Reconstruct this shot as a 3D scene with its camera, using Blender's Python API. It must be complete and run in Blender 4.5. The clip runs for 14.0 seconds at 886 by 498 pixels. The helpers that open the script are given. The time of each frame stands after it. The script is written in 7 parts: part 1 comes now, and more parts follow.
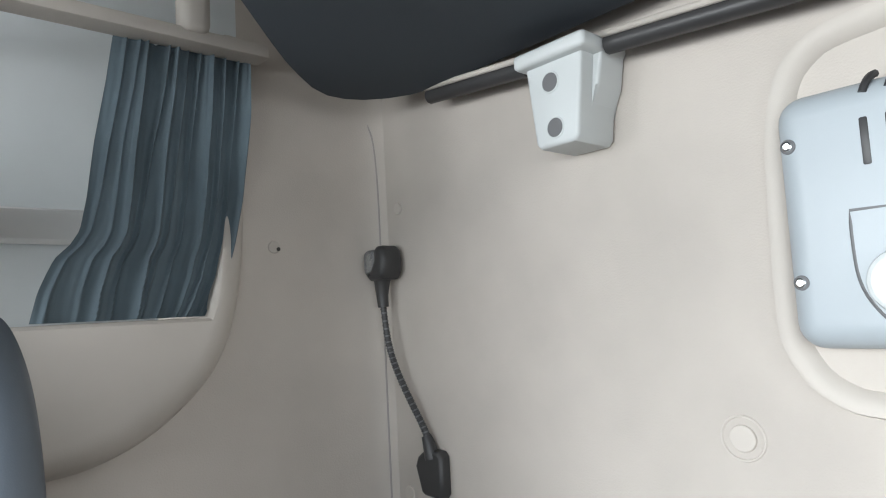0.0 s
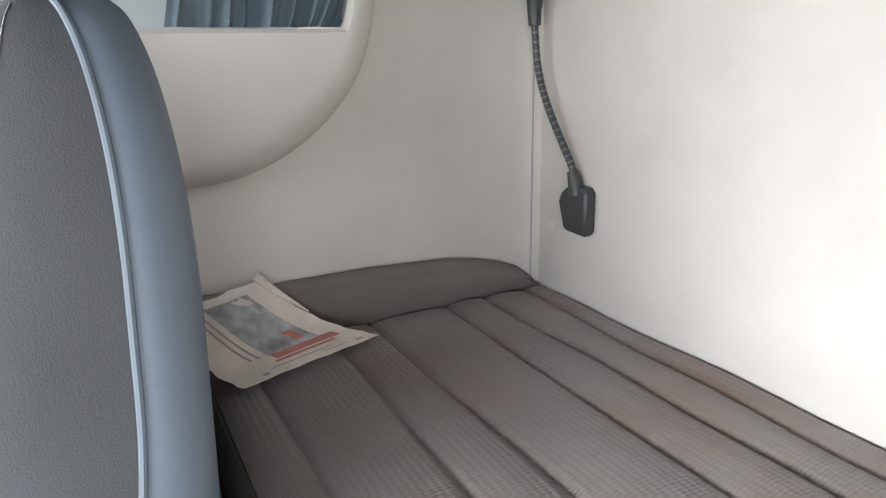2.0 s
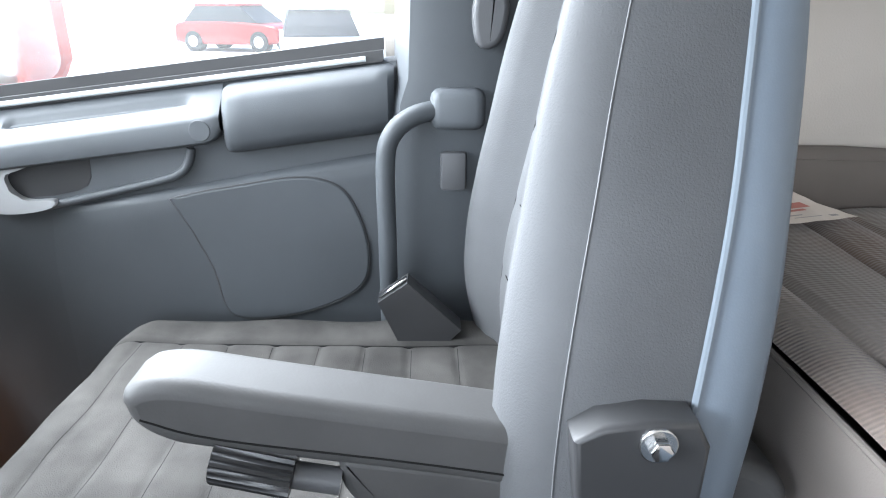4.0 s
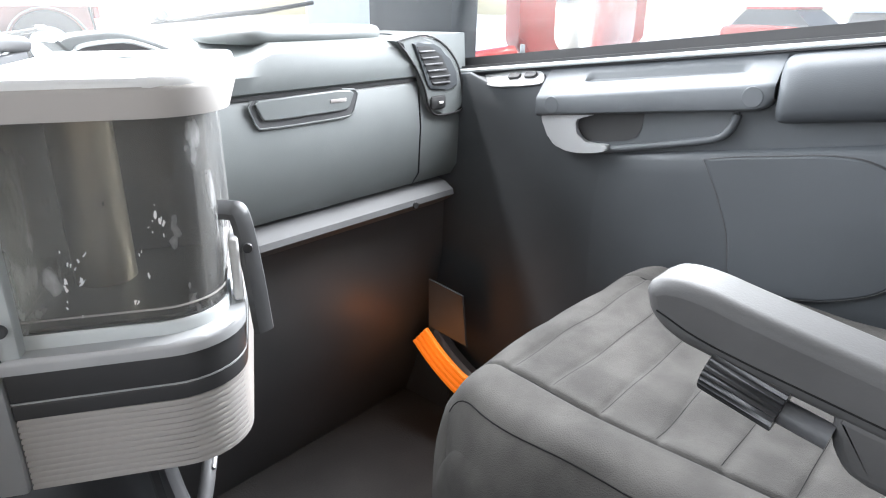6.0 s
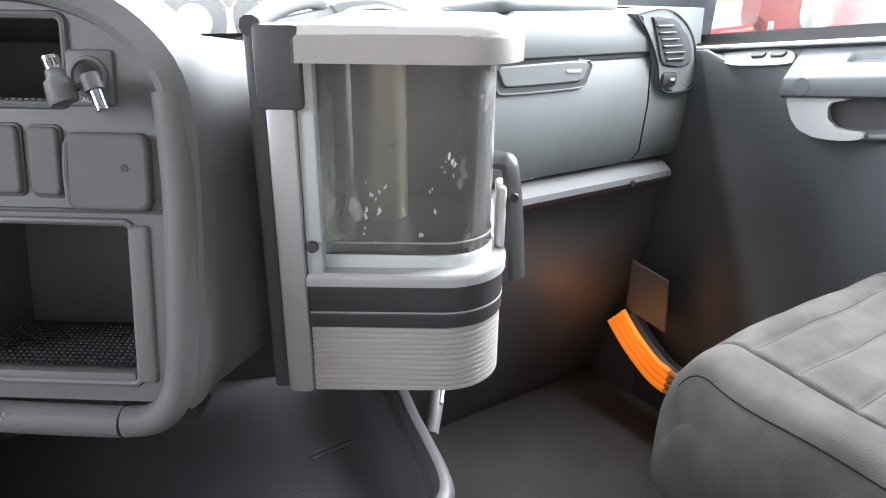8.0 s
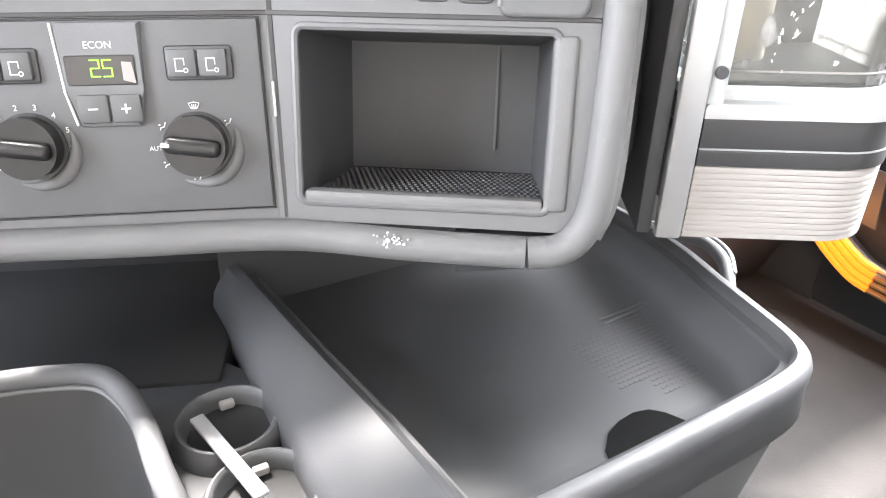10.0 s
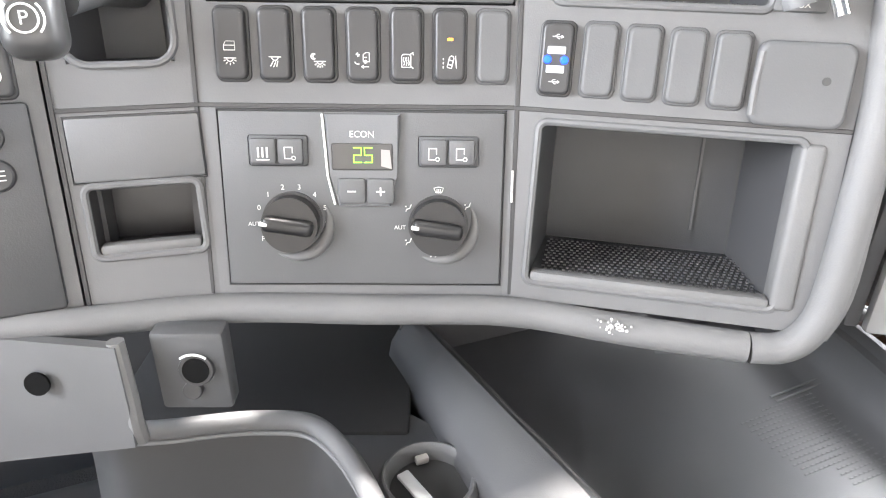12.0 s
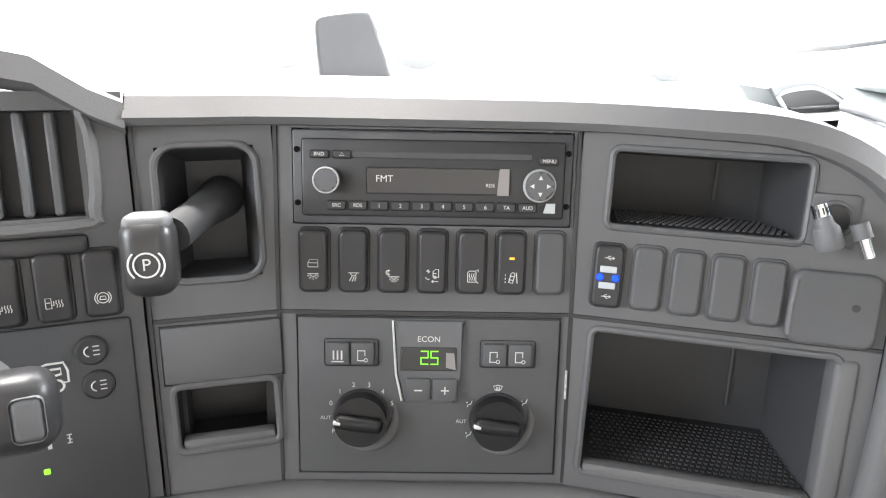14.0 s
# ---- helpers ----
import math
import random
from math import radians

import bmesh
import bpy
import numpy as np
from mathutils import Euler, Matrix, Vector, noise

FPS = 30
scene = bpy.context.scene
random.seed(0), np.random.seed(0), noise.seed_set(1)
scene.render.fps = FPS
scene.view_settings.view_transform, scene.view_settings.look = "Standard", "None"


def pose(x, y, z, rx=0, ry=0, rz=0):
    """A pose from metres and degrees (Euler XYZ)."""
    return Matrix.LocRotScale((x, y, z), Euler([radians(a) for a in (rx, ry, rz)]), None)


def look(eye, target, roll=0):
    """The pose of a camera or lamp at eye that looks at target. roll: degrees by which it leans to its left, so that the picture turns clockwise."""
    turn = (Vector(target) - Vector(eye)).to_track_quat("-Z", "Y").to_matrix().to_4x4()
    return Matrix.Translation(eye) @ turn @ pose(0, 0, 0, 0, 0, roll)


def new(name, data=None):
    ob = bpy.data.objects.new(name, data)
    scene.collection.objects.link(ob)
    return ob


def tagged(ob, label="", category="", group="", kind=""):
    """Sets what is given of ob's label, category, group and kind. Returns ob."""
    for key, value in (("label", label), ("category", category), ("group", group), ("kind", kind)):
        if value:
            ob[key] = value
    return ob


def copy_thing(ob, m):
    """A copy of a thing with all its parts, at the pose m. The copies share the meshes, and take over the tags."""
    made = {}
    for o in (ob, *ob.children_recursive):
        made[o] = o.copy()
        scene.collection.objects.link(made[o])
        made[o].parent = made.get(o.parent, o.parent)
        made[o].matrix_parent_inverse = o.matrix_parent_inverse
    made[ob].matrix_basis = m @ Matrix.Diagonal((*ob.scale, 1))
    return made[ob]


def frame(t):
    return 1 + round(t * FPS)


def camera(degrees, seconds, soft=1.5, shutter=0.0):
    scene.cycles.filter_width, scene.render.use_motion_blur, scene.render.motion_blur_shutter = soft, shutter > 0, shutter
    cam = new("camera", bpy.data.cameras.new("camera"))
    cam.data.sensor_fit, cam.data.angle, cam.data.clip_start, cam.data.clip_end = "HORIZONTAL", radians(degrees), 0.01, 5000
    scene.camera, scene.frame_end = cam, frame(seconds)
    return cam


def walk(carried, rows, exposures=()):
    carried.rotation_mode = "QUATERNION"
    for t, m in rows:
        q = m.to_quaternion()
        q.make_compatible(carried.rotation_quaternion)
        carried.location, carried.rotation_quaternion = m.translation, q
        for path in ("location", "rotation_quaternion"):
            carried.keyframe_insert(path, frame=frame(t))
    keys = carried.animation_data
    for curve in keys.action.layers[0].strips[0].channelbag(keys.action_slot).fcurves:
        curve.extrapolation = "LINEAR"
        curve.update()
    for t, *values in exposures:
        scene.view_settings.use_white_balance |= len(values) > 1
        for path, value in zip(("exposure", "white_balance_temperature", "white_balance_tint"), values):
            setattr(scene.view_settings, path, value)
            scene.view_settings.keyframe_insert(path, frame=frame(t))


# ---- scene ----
cam = camera(68.0, 14.0, soft=1.1)
PATH = [
    (0, (0.262, 0.251, 1.315), (1.756, -1.066, 1.495), -3.1),
    (0.5, (0.31, 0.241, 1.292), (1.914, -0.953, 1.345), -1.4),
    (1, (0.302, 0.222, 1.302), (1.97, -0.87, 1.145), -1.6),
    (1.5, (0.312, 0.223, 1.296), (1.968, -0.795, 0.826), -1.4),
    (2, (0.328, 0.21, 1.291), (2.013, -0.699, 0.715), -1.3),
    (2.5, (0.348, 0.241, 1.26), (2.073, -0.584, 0.671), -0.8),
    (3, (0.366, 0.368, 1.206), (2.162, -0.25, 0.579), 0.6),
    (3.2, (0.366, 0.398, 1.195), (2.197, -0.09, 0.555), 0.7),
    (5.3, (0.353, 0.365, 1.155), (2.047, 1.111, 0.398), -1.1),
    (5.5, (0.335, 0.374, 1.151), (1.953, 1.284, 0.406), -0.8),
    (6, (0.291, 0.399, 1.134), (1.691, 1.644, 0.435), 0.1),
    (6.5, (0.267, 0.404, 1.145), (1.502, 1.82, 0.459), 0.5),
    (7, (0.25, 0.402, 1.145), (1.382, 1.903, 0.461), 0.3),
    (7.5, (0.227, 0.419, 1.152), (1.305, 1.945, 0.438), 0.3),
    (8, (0.214, 0.431, 1.117), (1.238, 1.98, 0.373), 0.8),
    (8.5, (0.181, 0.452, 1.062), (1.159, 1.967, 0.198), 0.6),
    (8.8, (0.116, 0.507, 1.058), (1.1, 2.006, 0.17), 0.7),
    (9, (0.061, 0.554, 1.054), (1.049, 2.052, 0.172), 1.2),
    (9.2, (0.049, 0.547, 1.033), (1.027, 2.042, 0.134), 1.0),
    (11.3, (-0.11, 0.604, 1.073), (0.586, 2.195, 0.08), 0.9),
    (11.5, (-0.111, 0.605, 1.08), (0.581, 2.188, 0.073), 0.9),
    (12, (-0.104, 0.616, 1.091), (0.597, 2.253, 0.18), 1.0),
    (12.5, (-0.097, 0.634, 1.137), (0.636, 2.327, 0.365), 1.3),
    (13, (-0.093, 0.615, 1.191), (0.636, 2.331, 0.468), 1.2),
    (13.5, (-0.113, 0.615, 1.203), (0.618, 2.331, 0.483), 1.3),
    (14, (-0.145, 0.635, 1.193), (0.58, 2.358, 0.48), 1.3),
]
walk(cam, [(t, look(eye, target, roll)) for t, eye, target, roll in PATH], [(0.0, 0.42, 6400, 10), (1.0, 0.5, 6350, 11), (2.0, 1.0, 6350, 11), (2.6, 1.2, 6200, 10), (3.2, 1.4, 5930, 9), (5.5, 1.05, 6350, 12), (6.5, 1.25, 6350, 12), (7.5, 1.2, 6300, 12), (8.3, 1.7, 6350, 13), (9.0, 2.7, 6500, 14), (11.5, 3.2, 6600, 13), (12.3, 3.1, 6600, 13), (13.0, 2.3, 6600, 13), (14.0, 1.75, 6600, 12)])

# ---- exposure, sky and sun ----
world = bpy.data.worlds.new("sky")
scene.world = world
world.use_nodes = True
wn = world.node_tree.nodes
sky = wn.new("ShaderNodeTexSky")
sky.sky_type, sky.sun_disc = "NISHITA", False
sky.sun_elevation, sky.sun_rotation = radians(69), radians(-22)
sky.dust_density = 1.0
wn["Background"].inputs["Strength"].default_value = 0.15
world.node_tree.links.new(sky.outputs[0], wn["Background"].inputs["Color"])

sun = new("sun", bpy.data.lights.new("sun", "SUN"))
sun.data.energy, sun.data.angle, sun.data.color = 4.5, radians(6), (1.0, 0.97, 0.93)
sun.matrix_world = look((0.5, 2.0, 2.0), (0.5 + 0.2, 1.5, 0.6))


def window_light(name, eye, target, sx, sy, watts):
    """The sky's light through a window's opening."""
    lamp = bpy.data.lights.new(name, "AREA")
    lamp.shape, lamp.size, lamp.size_y, lamp.energy = "RECTANGLE", sx, sy, watts
    lamp.color = (0.95, 0.98, 1.0)
    ob = new(name, lamp)
    ob.matrix_world = look(eye, target)
    return ob


window_light("windscreen_light", (0.0, 1.6, 1.36), (0.0, 0.3, 0.6), 2.0, 0.55, 27).data.spread = radians(105)
window_light("door_window_light", (1.23, 0.82, 1.42), (0.15, 0.3, 0.95), 0.6, 0.55, 19)
step_lamp = new("step_lamp", bpy.data.lights.new("step_lamp", "POINT"))
step_lamp.data.energy, step_lamp.data.shadow_soft_size, step_lamp.data.color = 0.08, 0.03, (1.0, 0.36, 0.08)
step_lamp.location = (1.02, 1.09, 0.575)
window_light("far_window_light", (-1.26, 0.8, 1.4), (1.1, 0.35, 1.1), 0.6, 0.55, 2.5).data.spread = radians(95)

# ---- materials ----


def mat(name, color, rough=0.6, metal=0.0, grain=0.0, scale=400.0, vary=0.12, patch=6.0, bump=0.15, spec=0.5):
    """A surface with a fine grain and a slow drift of its tone."""
    m = bpy.data.materials.new(name)
    m.use_nodes = True
    nt = m.node_tree
    n, l = nt.nodes, nt.links
    b = n["Principled BSDF"]
    tc = n.new("ShaderNodeTexCoord")
    fine, slow = n.new("ShaderNodeTexNoise"), n.new("ShaderNodeTexNoise")
    fine.inputs["Scale"].default_value, fine.inputs["Detail"].default_value = scale, 3
    slow.inputs["Scale"].default_value, slow.inputs["Detail"].default_value = patch, 5
    l.new(tc.outputs["Object"], fine.inputs["Vector"])
    l.new(tc.outputs["Object"], slow.inputs["Vector"])
    ramp = n.new("ShaderNodeMapRange")
    ramp.inputs["From Min"].default_value, ramp.inputs["From Max"].default_value = 0.3, 0.7
    ramp.inputs["To Min"].default_value, ramp.inputs["To Max"].default_value = 1 - vary, 1 + vary
    l.new(slow.outputs[0], ramp.inputs["Value"])
    mul = n.new("ShaderNodeMix")
    mul.data_type, mul.blend_type = "RGBA", "MULTIPLY"
    mul.inputs["Factor"].default_value = 1.0
    mul.inputs["A"].default_value = (*color, 1)
    l.new(ramp.outputs[0], mul.inputs["B"])
    l.new(mul.outputs["Result"], b.inputs["Base Color"])
    rr = n.new("ShaderNodeMapRange")
    rr.inputs["To Min"].default_value, rr.inputs["To Max"].default_value = max(0.02, rough - 0.08), min(1, rough + 0.08)
    l.new(slow.outputs[0], rr.inputs["Value"])
    l.new(rr.outputs[0], b.inputs["Roughness"])
    b.inputs["Metallic"].default_value = metal
    b.inputs["Specular IOR Level"].default_value = spec
    if grain > 0:
        bp = n.new("ShaderNodeBump")
        bp.inputs["Strength"].default_value, bp.inputs["Distance"].default_value = bump, grain
        l.new(fine.outputs[0], bp.inputs["Height"])
        l.new(bp.outputs[0], b.inputs["Normal"])
    return m


def weave(name, color, scale, rough=0.9, vary=0.12, depth=0.0006, stretch=(1, 1, 1)):
    """Cloth: crossing threads in relief over a slow drift of tone."""
    m = mat(name, color, rough, vary=vary, patch=5)
    n, l = m.node_tree.nodes, m.node_tree.links
    tc = n.new("ShaderNodeTexCoord")
    mp = n.new("ShaderNodeMapping")
    mp.inputs["Scale"].default_value = stretch
    l.new(tc.outputs["Object"], mp.inputs["Vector"])
    waves = []
    for axis in ("X", "Y"):
        w = n.new("ShaderNodeTexWave")
        w.bands_direction = axis
        w.inputs["Scale"].default_value, w.inputs["Distortion"].default_value = scale, 0.6
        l.new(mp.outputs[0], w.inputs["Vector"])
        waves.append(w)
    add = n.new("ShaderNodeMath")
    l.new(waves[0].outputs[1], add.inputs[0])
    l.new(waves[1].outputs[1], add.inputs[1])
    bp = n.new("ShaderNodeBump")
    bp.inputs["Strength"].default_value, bp.inputs["Distance"].default_value = 0.7, depth
    l.new(add.outputs[0], bp.inputs["Height"])
    l.new(bp.outputs[0], n["Principled BSDF"].inputs["Normal"])
    n["Principled BSDF"].inputs["Sheen Weight"].default_value = 0.25
    return m


def glowing(name, color, strength):
    m = bpy.data.materials.new(name)
    m.use_nodes = True
    b = m.node_tree.nodes["Principled BSDF"]
    b.inputs["Base Color"].default_value = (*color, 1)
    b.inputs["Emission Color"].default_value = (*color, 1)
    b.inputs["Emission Strength"].default_value = strength
    return m


def pane_mat(name, tint, gloss, milk=0.0, veil=0.0):
    """Clear sheet: mostly see-through with a little mirror gloss."""
    m = bpy.data.materials.new(name)
    m.use_nodes = True
    n, l = m.node_tree.nodes, m.node_tree.links
    t, g, x, f = (n.new(k) for k in ("ShaderNodeBsdfTransparent", "ShaderNodeBsdfGlossy", "ShaderNodeMixShader", "ShaderNodeFresnel"))
    t.inputs[0].default_value = (*tint, 1)
    g.inputs["Roughness"].default_value = gloss
    f.inputs[0].default_value = 1.35
    l.new(f.outputs[0], x.inputs[0])
    l.new(t.outputs[0], x.inputs[1])
    l.new(g.outputs[0], x.inputs[2])
    last = x
    if milk:
        d, last = n.new("ShaderNodeBsdfDiffuse"), n.new("ShaderNodeMixShader")
        d.inputs[0].default_value = (0.5, 0.5, 0.5, 1)
        tc, mp, ns, mr = (n.new(k) for k in ("ShaderNodeTexCoord", "ShaderNodeMapping", "ShaderNodeTexNoise", "ShaderNodeMapRange"))
        mp.inputs["Scale"].default_value = (1.0, 1.0, 0.55)
        ns.inputs["Scale"].default_value, ns.inputs["Detail"].default_value = 26, 7
        mr.inputs["From Min"].default_value, mr.inputs["From Max"].default_value = 0.58, 0.7
        mr.inputs["To Min"].default_value, mr.inputs["To Max"].default_value = milk, 0.7
        l.new(tc.outputs["Object"], mp.inputs["Vector"])
        l.new(mp.outputs[0], ns.inputs["Vector"])
        l.new(ns.outputs[0], mr.inputs["Value"])
        l.new(mr.outputs[0], last.inputs[0])
        l.new(x.outputs[0], last.inputs[1])
        l.new(d.outputs[0], last.inputs[2])
    # veil: a pale translucent share that whitens what lies behind, as haze would
    if veil:
        d, dx = n.new("ShaderNodeBsdfTranslucent"), n.new("ShaderNodeMixShader")
        d.inputs[0].default_value = (0.85, 0.85, 0.83, 1)
        tc, ns, mr = (n.new(k) for k in ("ShaderNodeTexCoord", "ShaderNodeTexNoise", "ShaderNodeMapRange"))
        ns.inputs["Scale"].default_value, ns.inputs["Detail"].default_value = 4, 6
        mr.inputs["To Min"].default_value, mr.inputs["To Max"].default_value = veil * 0.6, veil * 1.4
        l.new(tc.outputs["Object"], ns.inputs["Vector"])
        l.new(ns.outputs[0], mr.inputs["Value"])
        l.new(mr.outputs[0], dx.inputs[0])
        l.new(last.outputs[0], dx.inputs[1])
        l.new(d.outputs[0], dx.inputs[2])
        last = dx
    l.new(last.outputs[0], n["Material Output"].inputs["Surface"])
    return m


DASH = mat("dash_plastic", (0.125, 0.127, 0.13), 0.55, grain=0.0004, scale=900, bump=0.4)
PAD = mat("dash_pad", (0.14, 0.14, 0.14), 0.65, grain=0.0005, scale=700, bump=0.3)
TRIM = mat("panel_trim", (0.122, 0.123, 0.125), 0.5, grain=0.0003, scale=900, bump=0.3)
CLIM = mat("climate_face", (0.102, 0.103, 0.105), 0.62, grain=0.0003, scale=900, bump=0.3)
DARK = mat("dark_plastic", (0.07, 0.071, 0.074), 0.5, grain=0.0003, scale=900, bump=0.3)
DIALM = mat("dial_plastic", (0.014, 0.014, 0.0145), 0.35, grain=0.0002, scale=900, bump=0.15)
BLACK = mat("black_plastic", (0.035, 0.035, 0.036), 0.42, grain=0.0002, scale=900, bump=0.2)
GLOVE = mat("grey_green_plastic", (0.135, 0.147, 0.147), 0.5, grain=0.0004, scale=800, bump=0.35)
DOORP = mat("door_plastic", (0.075, 0.082, 0.089), 0.55, grain=0.0004, scale=800, bump=0.35)
DOORD = mat("door_dark_plastic", (0.0508, 0.0566, 0.0623), 0.6, grain=0.0004, scale=800, bump=0.35)
SILVER = mat("silver_paint", (0.45, 0.455, 0.46), 0.42, 0.3, grain=0.0001, scale=900, vary=0.06)
WHITE = mat("white_plastic", (0.66, 0.66, 0.65), 0.42, vary=0.05)
RIBBED = mat("warm_silver_plastic", (0.38, 0.36, 0.34), 0.45, 0.1, vary=0.06)
GLOSS = mat("smooth_black_plastic", (0.04, 0.04, 0.04), 0.34, vary=0.1, patch=3)
# near black: the shade inside openings, put on solid pieces as colour
VOID = mat("opening_shade", (0.008, 0.008, 0.008), 0.95, spec=0.05)
LEVERM = mat("lever_paint", (0.4, 0.405, 0.41), 0.45, 0.2, vary=0.05)
WARMST = mat("warm_steel", (0.5, 0.44, 0.35), 0.3, 0.85, vary=0.2, patch=25)
STEEL = mat("steel", (0.62, 0.62, 0.62), 0.25, 1.0, vary=0.08, patch=30)
CHROME = mat("chrome", (0.8, 0.8, 0.8), 0.12, 1.0, vary=0.05)
BEIGE = mat("beige_wall", (0.47, 0.432, 0.39), 0.72, grain=0.0008, scale=450, vary=0.1, patch=5, bump=0.45)
BEIGED = mat("beige_trim", (0.49, 0.455, 0.412), 0.65, grain=0.0004, scale=700, vary=0.05, bump=0.25)
PALEBL = mat("pale_blue_plastic", (0.35, 0.39, 0.415), 0.42, grain=0.0002, scale=800, vary=0.05, bump=0.2)
LOCKER = mat("pale_locker_panel", (0.66, 0.7, 0.71), 0.55, vary=0.05)
PALEGR = mat("pale_grey_plastic", (0.52, 0.55, 0.55), 0.5, grain=0.0002, scale=800, vary=0.05, bump=0.2)
BUNK = mat("bunk_cloth", (0.045, 0.056, 0.069), 0.9, grain=0.0006, scale=900, vary=0.08, bump=0.5)
CURTAIN = mat("curtain_cloth", (0.105, 0.142, 0.165), 0.9, grain=0.0006, scale=900, vary=0.12, patch=14, bump=0.5)
SEATC = mat("seat_cloth", (0.052, 0.0495, 0.046), 0.95, grain=0.0009, scale=900, vary=0.36, patch=17, bump=0.6, spec=0.25)
SEATS = mat("seat_side_cloth", (0.07, 0.0715, 0.074), 0.8, grain=0.0007, scale=700, vary=0.14, patch=9, bump=0.6, spec=0.35)
ARMV = mat("armrest_vinyl", (0.06, 0.059, 0.058), 0.6, grain=0.0005, scale=450, vary=0.12, patch=18, bump=0.3, spec=0.3)
SHELL = mat("seat_shell", (0.12, 0.145, 0.175), 0.5, grain=0.0004, scale=700, bump=0.3)
SEAM = mat("seam_thread", (0.012, 0.012, 0.012), 0.95, spec=0.1)
PIPING = mat("grey_piping", (0.13, 0.155, 0.18), 0.6)
MATT = weave("mattress_cloth", (0.152, 0.125, 0.107), 75, vary=0.15, depth=0.0006, stretch=(1, 0.55, 1))
# brown stains of their own shape on the mattress
mn, ml = MATT.node_tree.nodes, MATT.node_tree.links
stain, edge, tint = mn.new("ShaderNodeTexNoise"), mn.new("ShaderNodeMapRange"), mn.new("ShaderNodeMix")
stain.inputs["Scale"].default_value, stain.inputs["Detail"].default_value = 4.5, 4
edge.inputs["From Min"].default_value, edge.inputs["From Max"].default_value = 0.42, 0.58
tint.data_type = "RGBA"
tint.inputs["B"].default_value = (0.135, 0.09, 0.066, 1)
ml.new(mn["Texture Coordinate"].outputs["Object"], stain.inputs["Vector"])
ml.new(stain.outputs[0], edge.inputs["Value"])
ml.new(edge.outputs[0], tint.inputs["Factor"])
base = mn["Principled BSDF"].inputs["Base Color"]
ml.new(base.links[0].from_socket, tint.inputs["A"])
ml.new(tint.outputs["Result"], base)
BOLST = mat("bolster_cloth", (0.15, 0.13, 0.115), 0.9, grain=0.0006, scale=800, vary=0.12, bump=0.5)
CARPET = mat("floor_mat", (0.034, 0.032, 0.031), 0.9, grain=0.002, scale=300, vary=0.3, bump=0.6)
HEAD = mat("headlining", (0.5, 0.48, 0.45), 0.9, grain=0.0006, scale=500)
RED = mat("red_paint", (0.3, 0.03, 0.025), 0.25, vary=0.08)
# trailer red, with the whitening of haze and glare mixed into its colour
REDH = mat("hazed_red_paint", (0.58, 0.27, 0.23), 0.55, vary=0.15, patch=2)
TYRE = mat("tyre_rubber", (0.03, 0.03, 0.03), 0.85, grain=0.002, scale=60, vary=0.2)
GROUND = mat("pale_concrete", (0.55, 0.55, 0.54), 0.9, grain=0.004, scale=8, vary=0.12, patch=0.3)
MIRROR = mat("mirror_glass", (0.85, 0.87, 0.88), 0.03, 1.0, vary=0.02)
INK = mat("pale_print", (0.7, 0.7, 0.67), 0.6, vary=0.03)
INKD = mat("grey_print", (0.3, 0.28, 0.27), 0.7, vary=0.05)
PAPER = mat("old_paper", (0.6, 0.53, 0.47), 0.8, grain=0.0004, scale=300, vary=0.12, patch=25)
PHOTO = mat("printed_photo", (0.3, 0.3, 0.3), 0.75, vary=0.45, patch=45)
REDINK = mat("red_print", (0.42, 0.16, 0.13), 0.7, vary=0.15, patch=40)
AMBER = glowing("amber_lens", (1.0, 0.29, 0.02), 0.14)
GREEN = glowing("green_display", (0.2, 0.8, 0.03), 0.5)
BLUE = glowing("blue_light", (0.0, 0.03, 1.0), 1.2)
ORANGE = glowing("orange_light", (1.0, 0.35, 0.03), 0.5)
# the last value puts a hazy veil over the view outside
PANE = pane_mat("window_glass", (0.96, 0.98, 0.97), 0.02, 0.0, 0.02)
LENS = pane_mat("clear_lens", (0.85, 0.86, 0.86), 0.08, 0.28)
# here the veil stands for windscreen light coming through the tank
TANK = pane_mat("smoked_clear_plastic", (0.82, 0.82, 0.8), 0.1, 0.09, 0.09)
CARP = mat("pale_blue_paint", (0.5, 0.54, 0.6), 0.3, vary=0.06)
AMBERD = mat("dull_amber_plastic", (0.42, 0.24, 0.1), 0.4, vary=0.15, patch=20)
SCREEN = mat("display_glass", (0.05, 0.048, 0.047), 0.3, vary=0.05)
WORN = mat("worn_grey_floor", (0.14, 0.14, 0.138), 0.75, grain=0.001, scale=120, vary=0.3, patch=14)
SCUFF = mat("worn_bare_plastic", (0.5, 0.5, 0.49), 0.8, vary=0.3, patch=200)

# ---- mesh tools ----
PINV = {}


def thing(name, label, category, group="", kind="", base=None, m=None):
    """A thing's Empty: at a pose, with parts in its own space, or at a base point, with parts in the world's."""
    ob = new(name)
    ob.empty_display_size = 0.05
    if m is not None:
        ob.matrix_basis = m
    else:
        ob.location = base
        PINV[ob.name] = Matrix.Translation(-Vector(base))
    return tagged(ob, label, category, group, kind)


def part(name, bm, material, parent=None, label=""):
    bmesh.ops.recalc_face_normals(bm, faces=bm.faces)
    me = bpy.data.meshes.new(name)
    bm.to_mesh(me)
    bm.free()
    me.materials.append(material)
    me.shade_smooth()
    me.set_sharp_from_angle(angle=radians(38))
    for f in me.polygons:
        if len(f.vertices) > 6:
            f.use_smooth = False
    ob = new(name, me)
    if parent is not None:
        ob.parent = parent
        if parent.name in PINV:
            ob.matrix_parent_inverse = PINV[parent.name]
    if label:
        ob["label"] = label
    return ob


